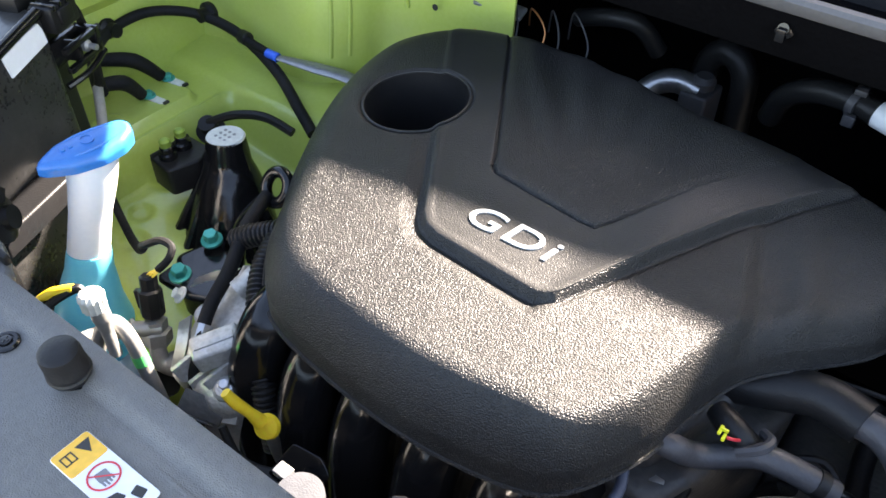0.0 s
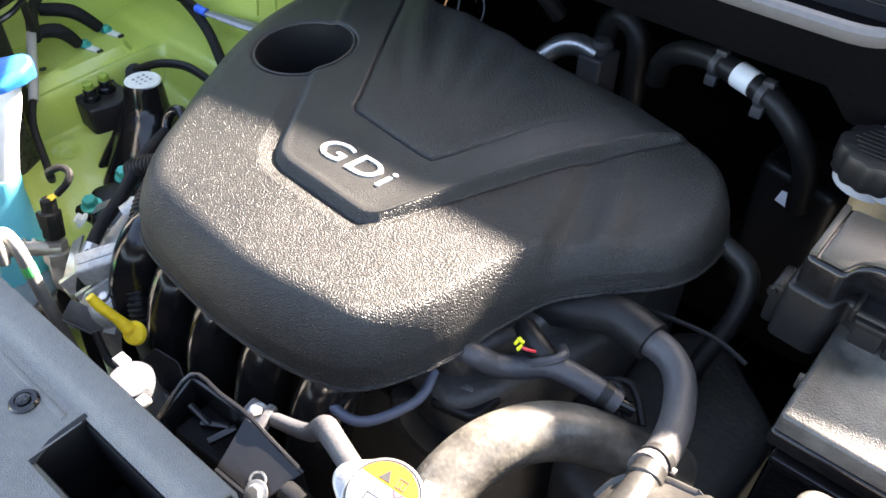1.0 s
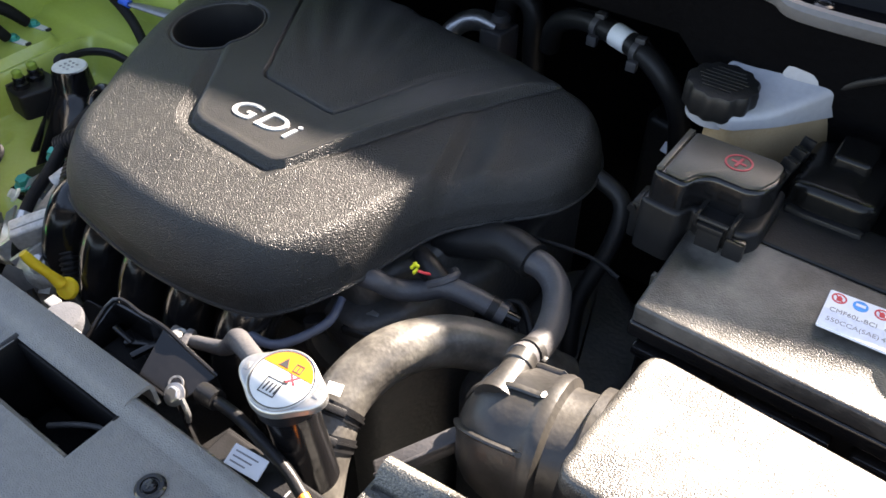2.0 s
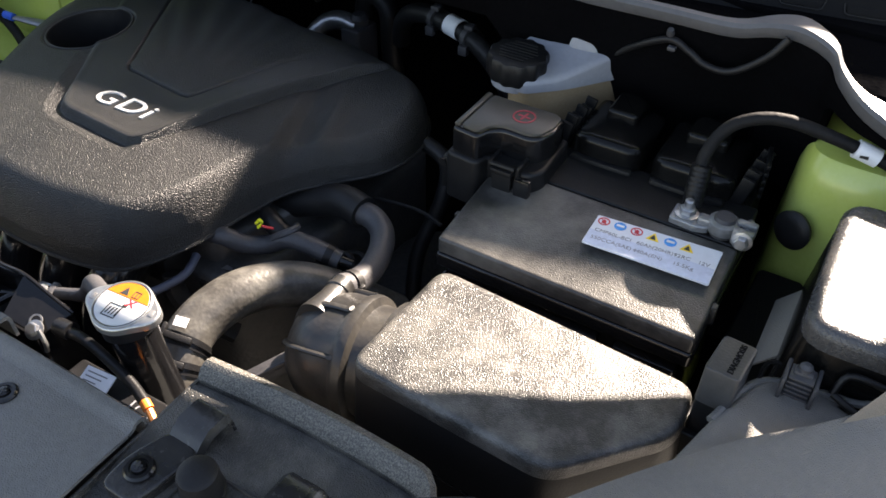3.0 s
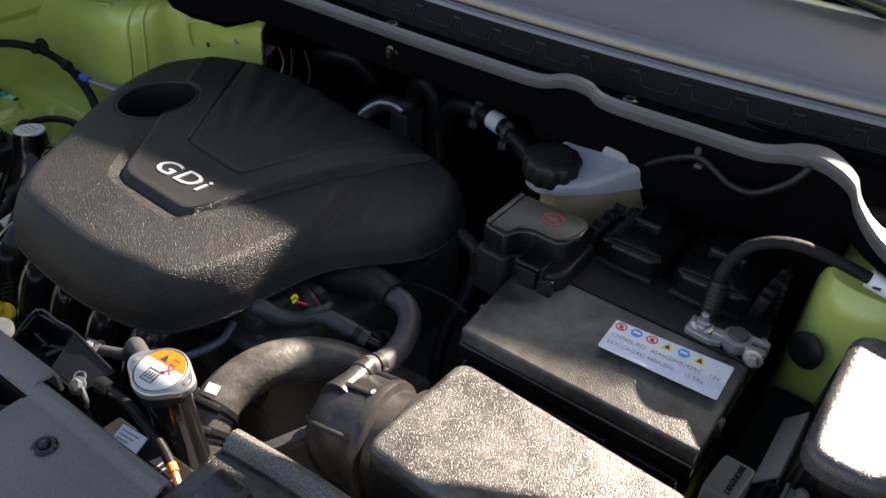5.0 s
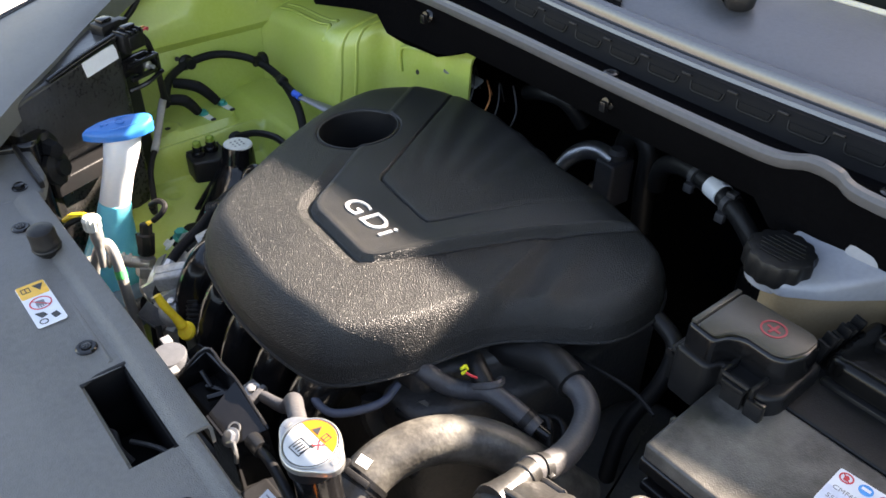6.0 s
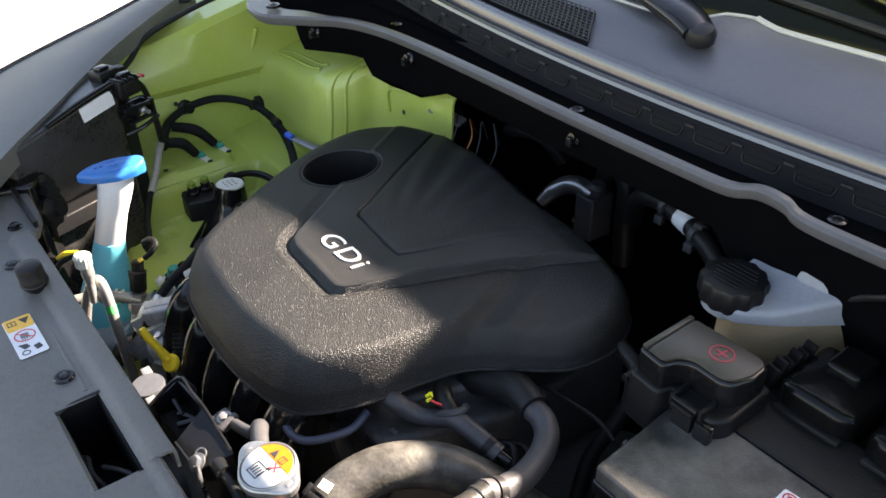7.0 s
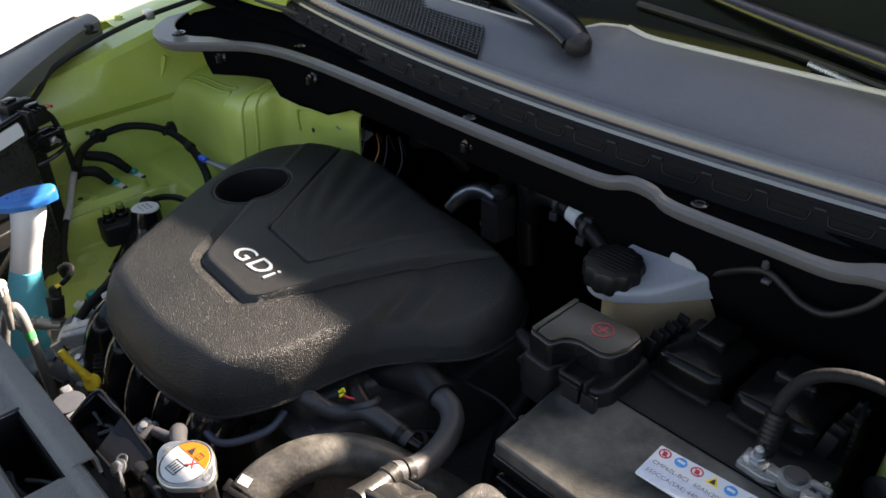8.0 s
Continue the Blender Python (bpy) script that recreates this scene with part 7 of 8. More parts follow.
# ---- x+ side: battery, air box, fuse box ----
def build_battery():
    b = thing("battery", (0.318, 0.385, 0.60), "dusty black car battery with a white rating label", "battery")

    def lid_z(x, y):
        return 0.012 * min(max((y - 0.305) / 0.08, 0), 1)
    part("case", slab([(0.206, 0.306), (0.431, 0.306), (0.431, 0.47), (0.206, 0.47)], 0.60, 0.775, 0.006, 0.003), M_GLOSS, b)
    part("lid", slab([(0.199, 0.299), (0.438, 0.299), (0.438, 0.4115), (0.199, 0.4115)], 0.785, 0.801, 0.004, 0.003, 3, top=lid_z), M_BATTERY, b)
    part("rear_lid", slab([(0.199, 0.4125), (0.438, 0.4125), (0.438, 0.478), (0.199, 0.478)], 0.785, 0.8135, 0.004, 0.002), M_BLACK, b)
    part("lid_lip", slab([(0.1975, 0.2975), (0.4395, 0.2975), (0.4395, 0.479), (0.1975, 0.479)], 0.770, 0.7835, 0.004, 0.003), M_GLOSS, b)
    for x0, x1 in ((0.205, 0.27), (0.29, 0.36), (0.375, 0.43)):
        part("grip_ledge", box(x0, x1, 0.294, 0.307, 0.752, 0.762, 0.003), M_GLOSS, b)
    part("side_nub", box(0.1955, 0.2, 0.335, 0.341, 0.79, 0.802, 0.001), M_BATTERY, b)
    part("side_nub", box(0.4375, 0.4425, 0.338, 0.346, 0.785, 0.804, 0.001), M_BATTERY, b)
    lab = part("rating_label", plate([(0.317, 0.3475), (0.429, 0.3515), (0.4275, 0.3985), (0.3155, 0.3895)], 0.8128, 0.8146, None, 0.002), M_PAPER, b, "white rating label")
    part("grey_band", plate([(0.3175, 0.3480), (0.4285, 0.3520), (0.4280, 0.3725), (0.3168, 0.3680)], 0.8146, 0.81468, None, 0.002), M_BAND, lab)
    m = pose(0.317, 0.348, 0.8147, 0, 0, 3.3)
    for k, mat in enumerate((M_RED, M_BLUEINK, M_RED, M_YELLOW, M_BLUEINK, M_YELLOW)):
        at = m @ pose(0.0085 + 0.0152 * k, 0.0345, 0)
        if mat is M_RED:
            part("mark", joined(ring(0.0049, 0.0012, 0.0003, at), plate([(-0.0045, -0.0005), (0.0045, -0.0005), (0.0045, 0.0005), (-0.0045, 0.0005)], 0, 0.0003, at @ pose(0, 0, 0, 0, 0, -45)), plate([(-0.0016, -0.003), (0.0016, -0.003), (0.0022, 0.001), (0, 0.0032), (-0.002, 0.001)], 0, 0.00025, at)), M_RED, lab)
        elif mat is M_BLUEINK:
            part("mark", disc(0.0055, 0.0003, at), M_BLUEINK, lab)
            part("mark_bar", joined(plate([(-0.0035, -0.001), (0.0035, -0.001), (0.0035, 0.002), (-0.0035, 0.002)], 0.0003, 0.0005, at)), M_PAPER, lab)
        else:
            part("mark", plate([(-0.006, -0.005), (0.006, -0.005), (0.0, 0.0058)], 0, 0.0003, at), M_YELLOW, lab)
            part("mark_bar", plate([(-0.0028, -0.0038), (0.0028, -0.0038), (0.0006, 0.002), (-0.0006, 0.002)], 0.0003, 0.0005, at), M_INK, lab)
    for text, x, y in (("CMF60L-BCI", 0.0045, 0.0185), ("60Ah(20HR)", 0.043, 0.0185), ("92RC", 0.076, 0.0185), ("12V", 0.097, 0.0185), ("550CCA(SAE)", 0.0045, 0.0075), ("440A(EN)", 0.043, 0.0075), ("15.5Kg", 0.078, 0.0075)):
        part("print", words(text, 0.0064, m @ pose(x, y, 0), 0.0001), M_GREY_INK, lab)

    n = thing("battery_clamp", (0.415, 0.425, 0.815), "grey lead battery clamp with a zinc bolt", "battery clamp")
    part("post", lathe([(0.0105, 0), (0.0095, 0.018), (0.0085, 0.0195), (0.003, 0.02)], (0.418, 0.424, 0.8135), (0, 0, 1), 28), M_HOSE, n, "dark lead post")
    part("ring", lathe([(0.0130, 0), (0.0138, 0.002), (0.0135, 0.010), (0.0112, 0.0115)], (0.418, 0.424, 0.818), (0, 0, 1), 28), M_LEAD, n)
    part("tongue", joined(slab([(0.372, 0.413), (0.396, 0.411), (0.408, 0.415), (0.408, 0.430), (0.393, 0.434), (0.372, 0.437)], 0.815, 0.8215, 0.003, 0.0015), box(0.396, 0.412, 0.416, 0.426, 0.82, 0.828, 0.002)), M_LEAD, n)
    part("jaw", joined(box(0.428, 0.446, 0.411, 0.419, 0.8155, 0.831, 0.002), box(0.428, 0.446, 0.425, 0.432, 0.8155, 0.831, 0.002)), M_LEAD, n)
    part("jaw_bolt", joined(hexbolt((0.438, 0.411, 0.823), 0.0062, 0.008, (0, -1, 0.1)), lathe([(0.0035, 0), (0.0035, 0.03)], (0.438, 0.44, 0.823), (0, -1, 0), 10)), M_STEEL, n)
    part("cable_bolt", joined(hexbolt((0.385, 0.424, 0.8215), 0.0075, 0.008), lathe([(0.0042, 0), (0.0042, 0.015), (0.003, 0.016)], (0.385, 0.424, 0.8215), (0, 0, 1), 12)), M_STEEL, n)
    c = thing("ground_cable", (0.46, 0.47, 0.86), "thick black ground cable with a white tag and zinc lug", "cable")
    part("lead", tube([(0.385, 0.438, 0.826), (0.383, 0.446, 0.845), (0.382, 0.455, 0.868), (0.392, 0.466, 0.891), (0.412, 0.474, 0.9035), (0.438, 0.481, 0.906), (0.472, 0.488, 0.899), (0.503, 0.494, 0.890), (0.528, 0.497, 0.882), (0.545, 0.500, 0.876)], 0.0058, 14, 8), M_BLACKTAPE, c)
    part("boot", tube([(0.385, 0.436, 0.823), (0.3835, 0.444, 0.840), (0.3825, 0.451, 0.858)], [0.0085, 0.0092, 0.0088], 14, 6, ribs=220, rib_depth=0.0003), M_BLACK, c)
    part("white_tag", tube([(0.494, 0.4925, 0.8925), (0.513, 0.4955, 0.887)], 0.0085, 14, 3), M_PAPER, c)
    part("tag_bar", box(0.499, 0.506, 0.4845, 0.4862, 0.889, 0.8915, 0), M_INK, c)
    part("lug", joined(slab([(0.536, 0.480), (0.562, 0.476), (0.574, 0.486), (0.570, 0.506), (0.540, 0.510)], 0.868, 0.8715, 0.005, 0.001), tube([(0.534, 0.498, 0.879), (0.546, 0.500, 0.874)], [0.008, 0.0075], 14, 3)), M_ALUPIPE, c)
    part("bolt", lathe([(0.0105, 0), (0.0105, 0.003), (0.0085, 0.0045), (0.008, 0.006)], (0.555, 0.494, 0.8715), (0, -0.05, 1), 24), M_GLOSS, c)
    part("bolt_socket", lathe([(0.0052, 0), (0.0052, 0.0008)], (0.555, 0.494, 0.8775), (0, -0.05, 1), 6), M_TEAL, c)

    t = thing("terminal_cover", (0.205, 0.415, 0.79), "black plastic positive terminal cover with a red plus", "terminal cover")
    part("upper", slab([(0.161, 0.386), (0.190, 0.383), (0.196, 0.398), (0.205, 0.405), (0.232, 0.404), (0.243, 0.410), (0.250, 0.430), (0.249, 0.452), (0.240, 0.458), (0.165, 0.458)], 0.828, 0.859, 0.006, 0.0042, 4), M_GLOSS, t)
    # top plate paler than the sides: brown dust, plus sheen put into its colour
    part("top_plate", slab([(0.1695, 0.3895), (0.1875, 0.3875), (0.1935, 0.402), (0.204, 0.4085), (0.231, 0.4075), (0.240, 0.4130), (0.2465, 0.431), (0.2455, 0.450), (0.238, 0.4545), (0.1695, 0.4545)], 0.856, 0.8612, 0.005, 0.0012, 2), M_TERMINAL, t, "brown-grey dusted top")
    part("lower", slab([(0.157, 0.382), (0.192, 0.379), (0.199, 0.395), (0.208, 0.388), (0.244, 0.386), (0.254, 0.40), (0.253, 0.462), (0.160, 0.462)], 0.780, 0.832, 0.007, 0.004), M_BLACK, t)
    part("ridge", box(0.1625, 0.1680, 0.3895, 0.4555, 0.856, 0.8618, 0.0012), M_TERMINAL, t)
    part("latch", joined(box(0.208, 0.230, 0.377, 0.388, 0.828, 0.834, 0.0015), box(0.203, 0.207, 0.382, 0.405, 0.826, 0.838, 0.0012), box(0.232, 0.236, 0.382, 0.405, 0.826, 0.838, 0.0012), box(0.209, 0.229, 0.380, 0.384, 0.806, 0.832, 0.0012), tube([(0.207, 0.381, 0.837), (0.232, 0.381, 0.837)], 0.0022, 8, 3)), M_BLACK, t)
    part("foot", joined(tube([(0.228, 0.384, 0.802), (0.240, 0.381, 0.80), (0.252, 0.386, 0.803)], 0.0035, 8, 5), box(0.232, 0.248, 0.3795, 0.388, 0.803, 0.828, 0.002)), M_GLOSS, t)
    part("side_tab", joined(box(0.148, 0.159, 0.39, 0.42, 0.78, 0.818, 0.003), lathe([(0.004, 0), (0.004, 0.004)], (0.150, 0.392, 0.812), (0, -1, 0), 12)), M_BLACK, t)
    m = pose(0.214, 0.433, 0.8613, 0, 0, -8)
    part("plus_mark", joined(ring(0.0105, 0.0016, 0.0006, m), plate([(-0.0065, -0.0012), (0.0065, -0.0012), (0.0065, 0.0012), (-0.0065, 0.0012)], 0, 0.0006, m), plate([(-0.0012, -0.0065), (0.0012, -0.0065), (0.0012, 0.0065), (-0.0012, 0.0065)], 0, 0.0007, m)), M_DULLRED, t, "dull red plus in a ring")

    r = thing("relay_box", (0.33, 0.50, 0.78), "black double cover box with ribbed ends behind the battery", "relay box")
    for x0, x1 in ((0.250, 0.322), (0.332, 0.412)):
        def hump(x, y, a=x0, c=x1):
            return 0.010 * math.sin(math.pi * min(max((x - a) / (c - a), 0), 1)) * (1 - 0.6 * min(1, abs(y - 0.505) / 0.04))
        part("cover", slab([(x0, 0.475), (x0 + 0.012, 0.466), (x1 - 0.012, 0.466), (x1, 0.475), (x1, 0.55), (x0, 0.55)], 0.795, 0.836, 0.008, 0.007, 3, top=hump), M_JET, r)
        part("raised_pad", slab([(x0 + 0.02, 0.505), (x1 - 0.02, 0.505), (x1 - 0.02, 0.545), (x0 + 0.02, 0.545)], 0.83, 0.852, 0.006, 0.004), M_JET, r)
        part("front_ledge", box(x0 + 0.004, x1 - 0.004, 0.460, 0.470, 0.800, 0.818, 0.003), M_BLACK, r)
    for s0 in (0.238, 0.418):
        for k in range(6):
            part("rib", moved(box(-0.006, 0.006, -0.0018, 0.0018, -0.02, 0.02, 0.0008), pose(s0 + 0.001 * k, 0.476 + 0.010 * k, 0.822 + 0.004 * (k % 2), 0, 12, 0)), M_BLACK, r)
    part("base", box(0.236, 0.43, 0.468, 0.565, 0.70, 0.80, 0.004), M_BLACK, r)
    part("side_vent", moved(joined(*[box(-0.002, 0.002, -0.018, 0.018, -0.016 + 0.008 * k, -0.012 + 0.008 * k, 0.0006) for k in range(5)]), pose(0.430, 0.51, 0.83, 0, 0, 10)), M_BLACK, r)


def build_reservoir():
    r = thing("steering_fluid_reservoir", (0.18, 0.56, 0.70), "milky white fluid reservoir with amber staining", "reservoir")
    part("upper_body", slab([(0.160, 0.500), (0.182, 0.490), (0.216, 0.522), (0.258, 0.578), (0.270, 0.640), (0.212, 0.670), (0.165, 0.63), (0.150, 0.55)], 0.847, 0.861, 0.014, 0.006, 4, top=lambda x, y: 0.034 * min(1.0, max(0.0, (y - 0.515) / 0.11))), M_RESERVOIR, r)
    part("rear_body", slab([(0.196, 0.560), (0.238, 0.562), (0.264, 0.605), (0.268, 0.645), (0.208, 0.664)], 0.858, 0.890, 0.012, 0.005), M_RESERVOIR, r)
    low = [(0.160, 0.502), (0.183, 0.493), (0.214, 0.523), (0.252, 0.577), (0.262, 0.636), (0.210, 0.664), (0.165, 0.626), (0.151, 0.552)]
    part("lower_body", slab(low, 0.715, 0.850, 0.014, 0.005, 3, top=lambda x, y: 0.030 * min(1.0, max(0.0, (y - 0.515) / 0.11))), M_AMBER, r, "amber stained lower half")
    part("neck", lathe([(0.027, 0), (0.026, 0.02)], (0.163, 0.519, 0.843), (0, 0, 1), 28), M_RESERVOIR, r)
    cap = thing("reservoir_cap", (0.163, 0.518, 0.855), "black scalloped reservoir cap with moulded text bars", "filler cap")
    part("body", lathe([(0.0285, -0.004), (0.0315, 0.0), (0.0315, 0.018), (0.0298, 0.0215), (0.025, 0.0222), (0.005, 0.0225)], (0.163, 0.518, 0.856), (0.02, -0.03, 1), 72, 12, 0.0012), M_BLACK, cap)
    for k in range(7):
        part("moulded_bar", box(0.163 - 0.022 + 0.003 * abs(k - 3), 0.163 + 0.022 - 0.003 * abs(k - 3), 0.5005 + 0.0058 * k, 0.5028 + 0.0058 * k, 0.8785, 0.8792, 0.0002), M_RUBBER, cap)
    h = thing("heater_hose", (0.02, 0.67, 0.78), "black heater hose with a white joint and spring clips", "hose")
    part("hose", tube([(-0.115, 0.715, 0.73), (-0.105, 0.705, 0.765), (-0.08, 0.692, 0.790), (-0.045, 0.680, 0.802), (-0.005, 0.668, 0.803)], 0.013, 14, 8), M_RUBBER, h)
    part("white_joint", tube([(-0.008, 0.669, 0.803), (0.014, 0.662, 0.802)], 0.0138, 18, 3), M_WHITE, h)
    part("hose", tube([(0.012, 0.663, 0.802), (0.045, 0.652, 0.795), (0.072, 0.648, 0.775), (0.090, 0.655, 0.74), (0.095, 0.67, 0.68)], 0.013, 14, 8), M_RUBBER, h)
    for at in ((-0.03, 0.675, 0.803), (0.03, 0.657, 0.799)):
        part("spring_clip", joined(tube([(at[0] - 0.004, at[1], at[2]), (at[0] + 0.004, at[1] - 0.003, at[2])], 0.0148, 14, 2), box(at[0] - 0.006, at[0] + 0.006, at[1] - 0.008, at[1] + 0.004, at[2] + 0.012, at[2] + 0.018, 0.001), box(at[0] - 0.006, at[0] + 0.006, at[1] - 0.022, at[1] - 0.014, at[2] - 0.016, at[2] - 0.004, 0.001)), M_HOSE, h)
    e = thing("heater_pipe", (-0.24, 0.76, 0.66), "bright metal elbow pipe at the firewall", "pipe")
    part("elbow", tube([(-0.272, 0.690, 0.692), (-0.264, 0.705, 0.710), (-0.250, 0.718, 0.723), (-0.230, 0.726, 0.728), (-0.205, 0.730, 0.722)], [0.010, 0.013, 0.014, 0.0145, 0.0145], 16, 7), M_STEEL, e)
    part("valve", joined(slab([(-0.222, 0.710), (-0.187, 0.710), (-0.183, 0.755), (-0.217, 0.755)], 0.655, 0.726, 0.006, 0.004), lathe([(0.014, 0), (0.015, 0.010), (0.010, 0.016)], (-0.203, 0.735, 0.726), (0, 0, 1), 18)), M_HOSE, e)
    part("hose_bend", tube([(-0.215, 0.765, 0.705), (-0.212, 0.766, 0.745), (-0.190, 0.762, 0.765), (-0.165, 0.758, 0.745), (-0.158, 0.752, 0.69), (-0.15, 0.75, 0.62)], 0.0155, 14, 8), M_RUBBER, e)
    part("spout", tube([(-0.25, 0.745, 0.652), (-0.235, 0.745, 0.656)], 0.006, 10, 3), M_STEEL, e)
    v = thing("vent_pipe_line", (0.30, 0.55, 0.88), "thin dark hose along the cowl felt with a pale clip", "hose")
    part("hose", tube([(0.215, 0.60, 0.835), (0.235, 0.575, 0.862), (0.265, 0.560, 0.892), (0.305, 0.549, 0.917), (0.326, 0.548, 0.911), (0.345, 0.547, 0.902), (0.370, 0.546, 0.903), (0.397, 0.546, 0.925), (0.41, 0.55, 0.945)], 0.0036, 10, 7), M_RUBBER, v)
    part("clip", joined(lathe([(0.003, 0), (0.004, 0.003), (0.003, 0.008)], (0.306, 0.549, 0.921), (0, -0.4, 1), 10), box(0.307, 0.315, 0.541, 0.548, 0.909, 0.913, 0.001)), M_HOSE, v)
    l = thing("hose_label", (0.084, 0.70, 0.665), "small white printed tag on a dark housing", "label")
    m = frame_from((0.083, 0.6995, 0.668), (0.95, -0.3, 0), (0.2, -0.8, 0.55))
    part("housing", slab([(0.03, 0.71), (0.13, 0.69), (0.14, 0.78), (0.04, 0.80)], 0.50, 0.69, 0.02, 0.012), M_BLACK, l)
    part("tag", plate([(-0.016, -0.015), (0.016, -0.015), (0.016, 0.015), (-0.016, 0.015)], 0, 0.001, m, 0.001), M_PAPER, l)
    part("print", words("P80", 0.013, m @ pose(-0.0125, 0.002, 0.001), 0.0002), M_INK, l)
    w = thing("rear_harness", (-0.40, 0.63, 0.72), "bundle of thin loose wires behind the engine", "harness")
    for k in range(6):
        x = -0.47 + 0.028 * k
        part("wire", tube([(x - 0.03, 0.68, 0.76), (x - 0.01, 0.65, 0.80 + 0.006 * (k % 3)), (x + 0.015 + 0.01 * (k % 2), 0.625, 0.79), (x + 0.02, 0.605, 0.752)], 0.0011, 6, 6), M_COPPER if k % 3 == 0 else M_HOSE, w)
    part("bracket", moved(slab([(-0.03, -0.008), (0.03, -0.012), (0.034, 0.008), (-0.028, 0.012)], 0, 0.004, 0.003, 0.001), pose(-0.43, 0.63, 0.80, 20, 10, 20)), M_LEAD, w)
    part("rear_pipe", tube([(-0.36, 0.70, 0.78), (-0.31, 0.69, 0.80), (-0.28, 0.70, 0.795), (-0.26, 0.72, 0.76)], 0.011, 12, 6), M_RUBBER, w)


def build_air_box():
    a = thing("air_filter_box", (0.34, 0.18, 0.58), "dusty black plastic air filter box lid", "air filter box")
    out = [(0.226, 0.126), (0.393, 0.119), (0.457, 0.192), (0.455, 0.240), (0.232, 0.252)]
    part("lid", slab(out, 0.802, 0.818, 0.016, 0.006, 5), M_DUSTY, a)
    # walls black: no dust there, and their shade is put into the colour
    part("lid_wall", slab(out, 0.745, 0.8025, 0.016, 0.001, 2, taper=0.004), M_BLACK, a)
    c = (0.345, 0.186)
    low = [(c[0] + (x - c[0]) * 0.97, c[1] + (y - c[1]) * 0.97) for x, y in out]
    part("lower_box", slab(low, 0.56, 0.748, 0.014, 0.004), M_BLACK, a)
    part("joint", slab([(c[0] + (x - c[0]) * 1.025, c[1] + (y - c[1]) * 1.03) for x, y in out], 0.738, 0.747, 0.014, 0.002), M_GLOSS, a)
    d = thing("intake_bellows", (0.17, 0.175, 0.70), "tan dusted rubber intake bellows with ribs", "intake hose")
    ax = Vector((-0.98, -0.12, -0.10))
    at = Vector((0.236, 0.188, 0.752))
    prof = [(0.040, -0.004), (0.0455, 0.0), (0.0475, 0.005), (0.0475, 0.010), (0.0435, 0.012), (0.043, 0.024), (0.0435, 0.030), (0.049, 0.033), (0.050, 0.038), (0.0485, 0.043), (0.0465, 0.046), (0.0465, 0.062), (0.0445, 0.074), (0.040, 0.086), (0.032, 0.096), (0.020, 0.103), (0.006, 0.106)]
    prof = [(r * 1.12, h) for r, h in prof]
    part("duct", lathe(prof, at, ax, 48), M_BELLOWS, d)
    for k in range(3):
        ang = radians(40 + 48 * k)
        pts = []
        side = ax.normalized().cross(Vector((0, 0, 1))).normalized()
        upv = side.cross(ax.normalized())
        for r, hgt in prof[9:16]:
            pts.append(at + ax.normalized() * hgt + (side * math.cos(ang) + upv * math.sin(ang)) * (r + 0.0012))
        part("rib", tube(pts, 0.0032, 8, 3, flat=0.6), M_BELLOWS, d)
    part("band", lathe([(0.0545, 0.0), (0.0560, 0.001), (0.0560, 0.008), (0.0545, 0.009)], at + ax.normalized() * 0.001, ax, 48), M_BELLOWS, d)
    part("nipple", lathe([(0.017, -0.03), (0.0120, -0.004), (0.0112, 0.006), (0.0125, 0.007), (0.0125, 0.010), (0.0112, 0.011), (0.011, 0.018)], (0.1535, 0.202, 0.782), (-0.1, 0.80, -0.02), 24), M_BELLOWS, d)
    p = thing("plastic_strap", (0.11, 0.14, 0.70), "grey plastic wire channel beside the hose", "bracket")
    part("channel", moved(box(-0.03, 0.04, -0.008, 0.008, -0.006, 0.006, 0.002), pose(0.11, 0.135, 0.715, 0, -20, 50)), M_HOSE, p)
    part("channel_lip", moved(box(-0.03, 0.04, -0.009, -0.006, 0.005, 0.011, 0.001), pose(0.11, 0.135, 0.715, 0, -20, 50)), M_HOSE, p)

    g = thing("diagnosis_box", (0.47, 0.232, 0.75), "dark grey plastic plug box with black lettering", "connector box")
    part("body", slab([(0.4565, 0.214), (0.4805, 0.213), (0.4835, 0.249), (0.460, 0.2505)], 0.832, 0.866, 0.0035, 0.0016, 2), M_PLUGBOX, g)
    part("socket", slab([(0.4570, 0.2145), (0.4800, 0.2135), (0.4830, 0.2485), (0.4605, 0.250)], 0.79, 0.8325, 0.003, 0.001, 2), M_BLACK, g)
    part("collar", slab([(0.452, 0.209), (0.485, 0.208), (0.488, 0.253), (0.456, 0.255)], 0.775, 0.80, 0.004, 0.002), M_BLACK, g)
    part("lettering", words("DIAGNOSIS", 0.0058, pose(0.4745, 0.2165, 0.8661, 0, 0, 86), 0.0004, bold=0.00012), M_DARK, g)

    f = thing("fuse_box", (0.58, 0.37, 0.70), "black plastic fuse box with a rounded glossy lid", "fuse box")
    out = [(0.502, 0.267), (0.582, 0.268), (0.648, 0.338), (0.648, 0.430), (0.502, 0.430)]
    # lid wall kept jet black: its shadow is put into the colour
    part("lid_wall", slab(out, 0.798, 0.8675, 0.024, 0.001, 2, taper=0.006), M_JET, f)
    part("lid", slab(out, 0.8670, 0.886, 0.024, 0.009, 6), material("lid_plastic", (0.036, 0.036, 0.037), 0.27, spec=0.6, grain=0.0006, grain_size=1000, dust=0.2), f)
    part("body", slab([(0.497, 0.264), (0.592, 0.264), (0.660, 0.332), (0.655, 0.436), (0.497, 0.436)], 0.62, 0.800, 0.014, 0.004), M_JET, f)
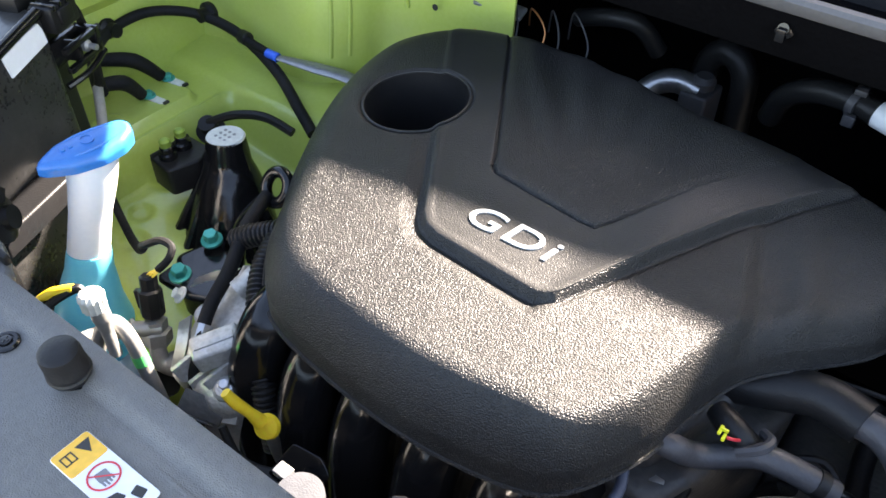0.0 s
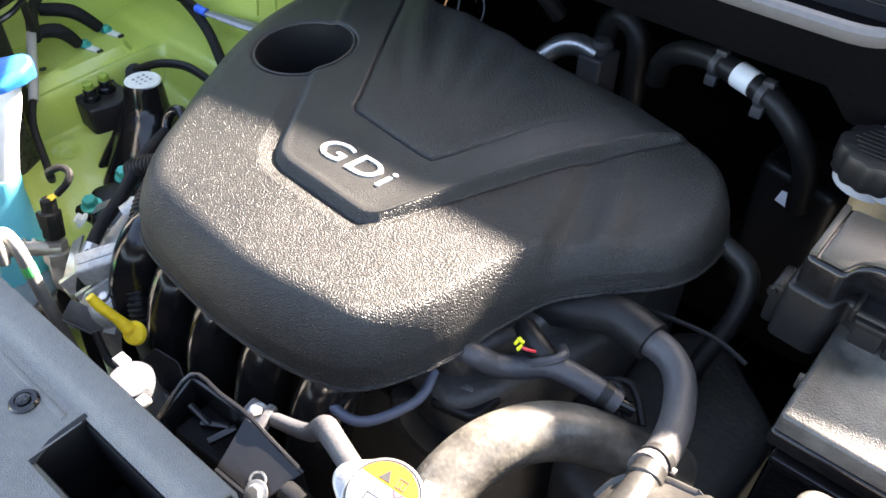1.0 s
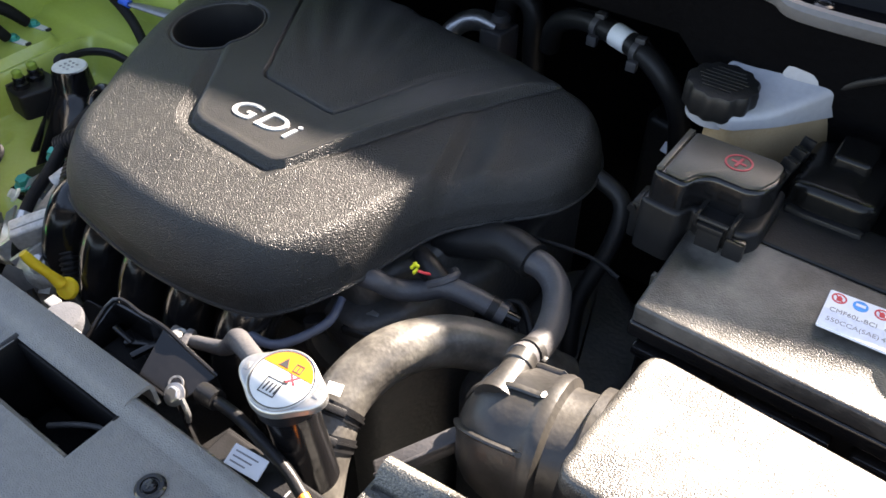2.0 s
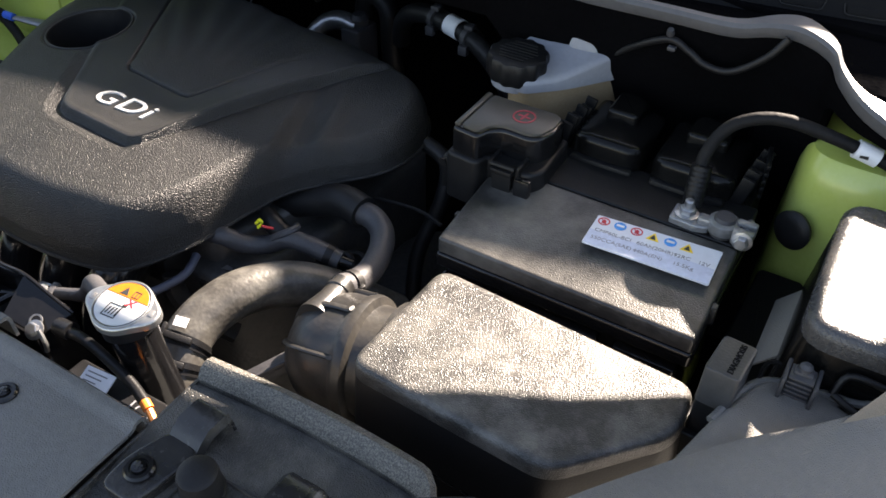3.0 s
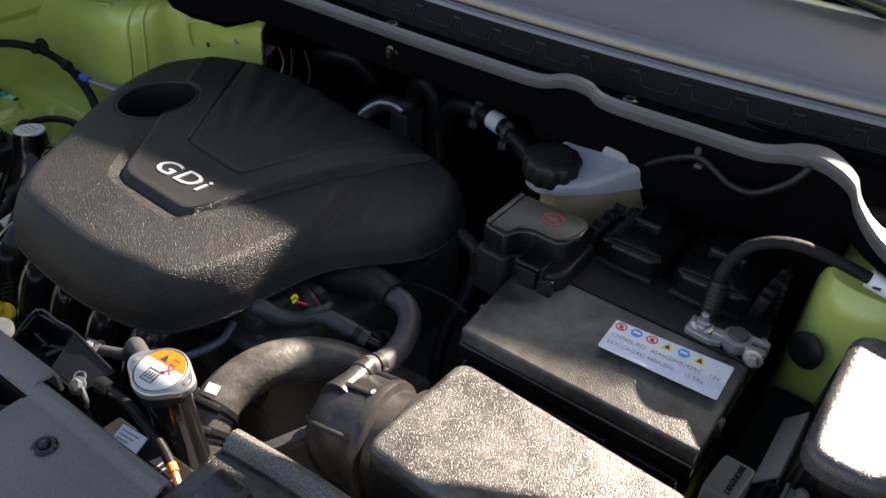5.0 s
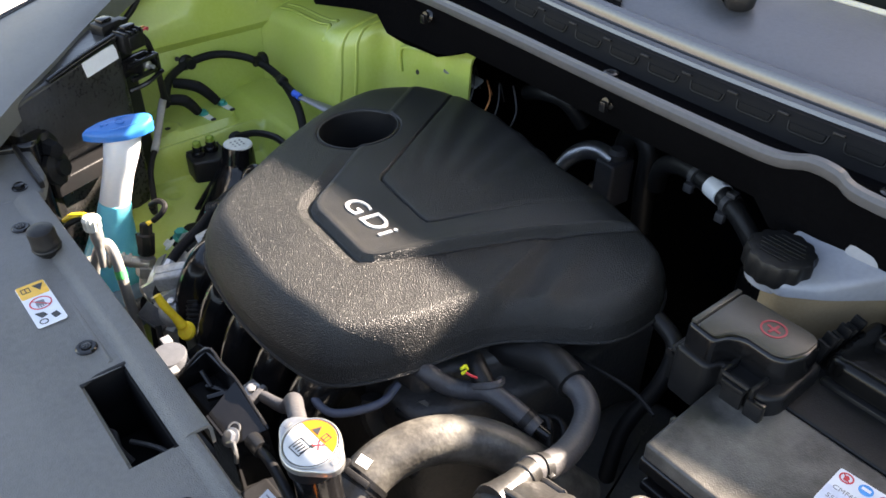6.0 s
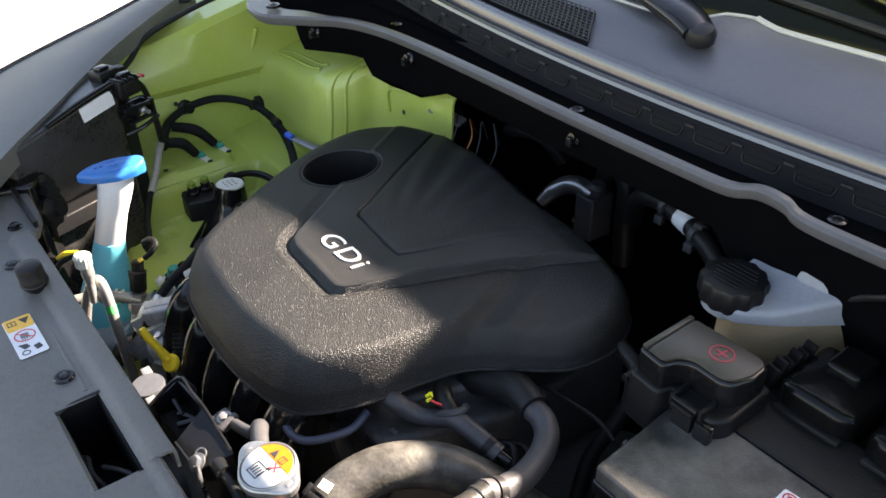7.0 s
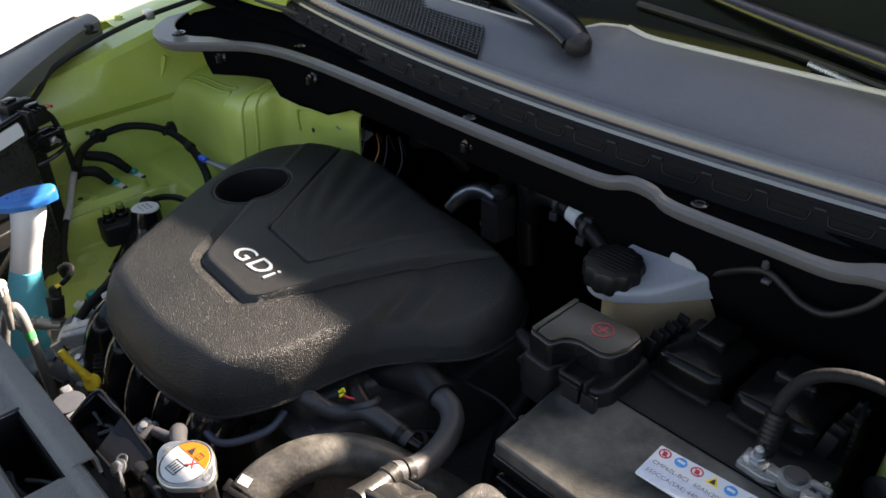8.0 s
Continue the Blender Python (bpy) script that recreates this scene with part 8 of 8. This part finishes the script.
    # added dark block stands in for the deep shadow beside the box
    part("shadow_block", slab([(0.450, 0.275), (0.498, 0.262), (0.498, 0.474), (0.456, 0.474)], 0.60, 0.752, 0.006, 0.003), M_DARK, f)
    # flange's sunlit look is put into its paler colour
    part("side_flange", moved(box(-0.0012, 0.0012, -0.045, 0.040, -0.018, 0.018, 0.0006), pose(0.4925, 0.356, 0.800, 0, 38, 0)), M_LAMPTOP, f)
    part("side_latch", joined(box(0.497, 0.506, 0.30, 0.40, 0.79, 0.80, 0.002), box(0.499, 0.506, 0.33, 0.36, 0.76, 0.80, 0.002)), M_GLOSS, f)
    part("clip", joined(box(0.504, 0.526, 0.242, 0.260, 0.827, 0.836, 0.002), box(0.5035, 0.5062, 0.240, 0.262, 0.835, 0.857, 0.0008), box(0.5238, 0.5265, 0.240, 0.262, 0.835, 0.857, 0.0008), *[box(0.5068, 0.5232, 0.2445, 0.2585, 0.8375 + 0.0042 * k, 0.8397 + 0.0042 * k, 0.0005) for k in range(5)], box(0.509, 0.521, 0.249, 0.257, 0.836, 0.859, 0.001), lathe([(0.0048, 0), (0.0044, 0.004), (0.002, 0.006)], (0.515, 0.254, 0.858), (0, 0, 1), 14)), M_HOSE, f)
    k = thing("headlamp_rear_bracket", (0.54, 0.26, 0.72), "grey-black moulded bracket between headlamp and fuse box", "bracket")
    part("plate", slab([(0.452, 0.125), (0.489, 0.172), (0.55, 0.22), (0.62, 0.32), (0.585, 0.315), (0.555, 0.300), (0.535, 0.268), (0.492, 0.255), (0.472, 0.20)], 0.795, 0.838, 0.008, 0.005), M_LAMPTOP, k)
    loop = [(0.536, 0.255, 0.846), (0.541, 0.262, 0.860), (0.560, 0.2625, 0.861), (0.578, 0.262, 0.856), (0.577, 0.256, 0.846), (0.558, 0.249, 0.842), (0.536, 0.255, 0.846)]
    part("loop", tube(loop, 0.0026, 10, 4, caps=False), M_BLACK, k)
    part("loop_well", slab([(0.540, 0.252), (0.558, 0.248), (0.574, 0.254), (0.570, 0.260), (0.545, 0.260)], 0.830, 0.838, 0.003, 0.001), M_INK, k)
    part("edge_rib", tube([(0.472, 0.20, 0.835), (0.492, 0.250, 0.836), (0.532, 0.259, 0.838), (0.560, 0.262, 0.842), (0.600, 0.290, 0.850)], 0.003, 8, 6), M_SUPPORT, k)
    part("hook", joined(tube([(0.490, 0.250, 0.834), (0.492, 0.256, 0.850), (0.498, 0.254, 0.855)], 0.0018, 6, 4), tube([(0.497, 0.256, 0.834), (0.499, 0.260, 0.850)], 0.002, 6, 3)), M_GLOSS, k)
    o = thing("rubber_grommet", (0.50, 0.45, 0.80), "round black rubber grommet in the green wall", "grommet")
    part("ring", lathe([(0.018, 0), (0.019, 0.004), (0.015, 0.007), (0.008, 0.008)], (0.472, 0.4835, 0.800), (-0.5, -1, 0.1), 28), M_RUBBER, o)


build_cover()
build_engine()
build_hoses()
build_radiator_cap()
build_radiator_top()
build_washer()
build_mount()
build_tower_wiring()
build_left_lamp()
lamp_top(1)
lamp_top(-1)
build_battery()
build_reservoir()
build_air_box()
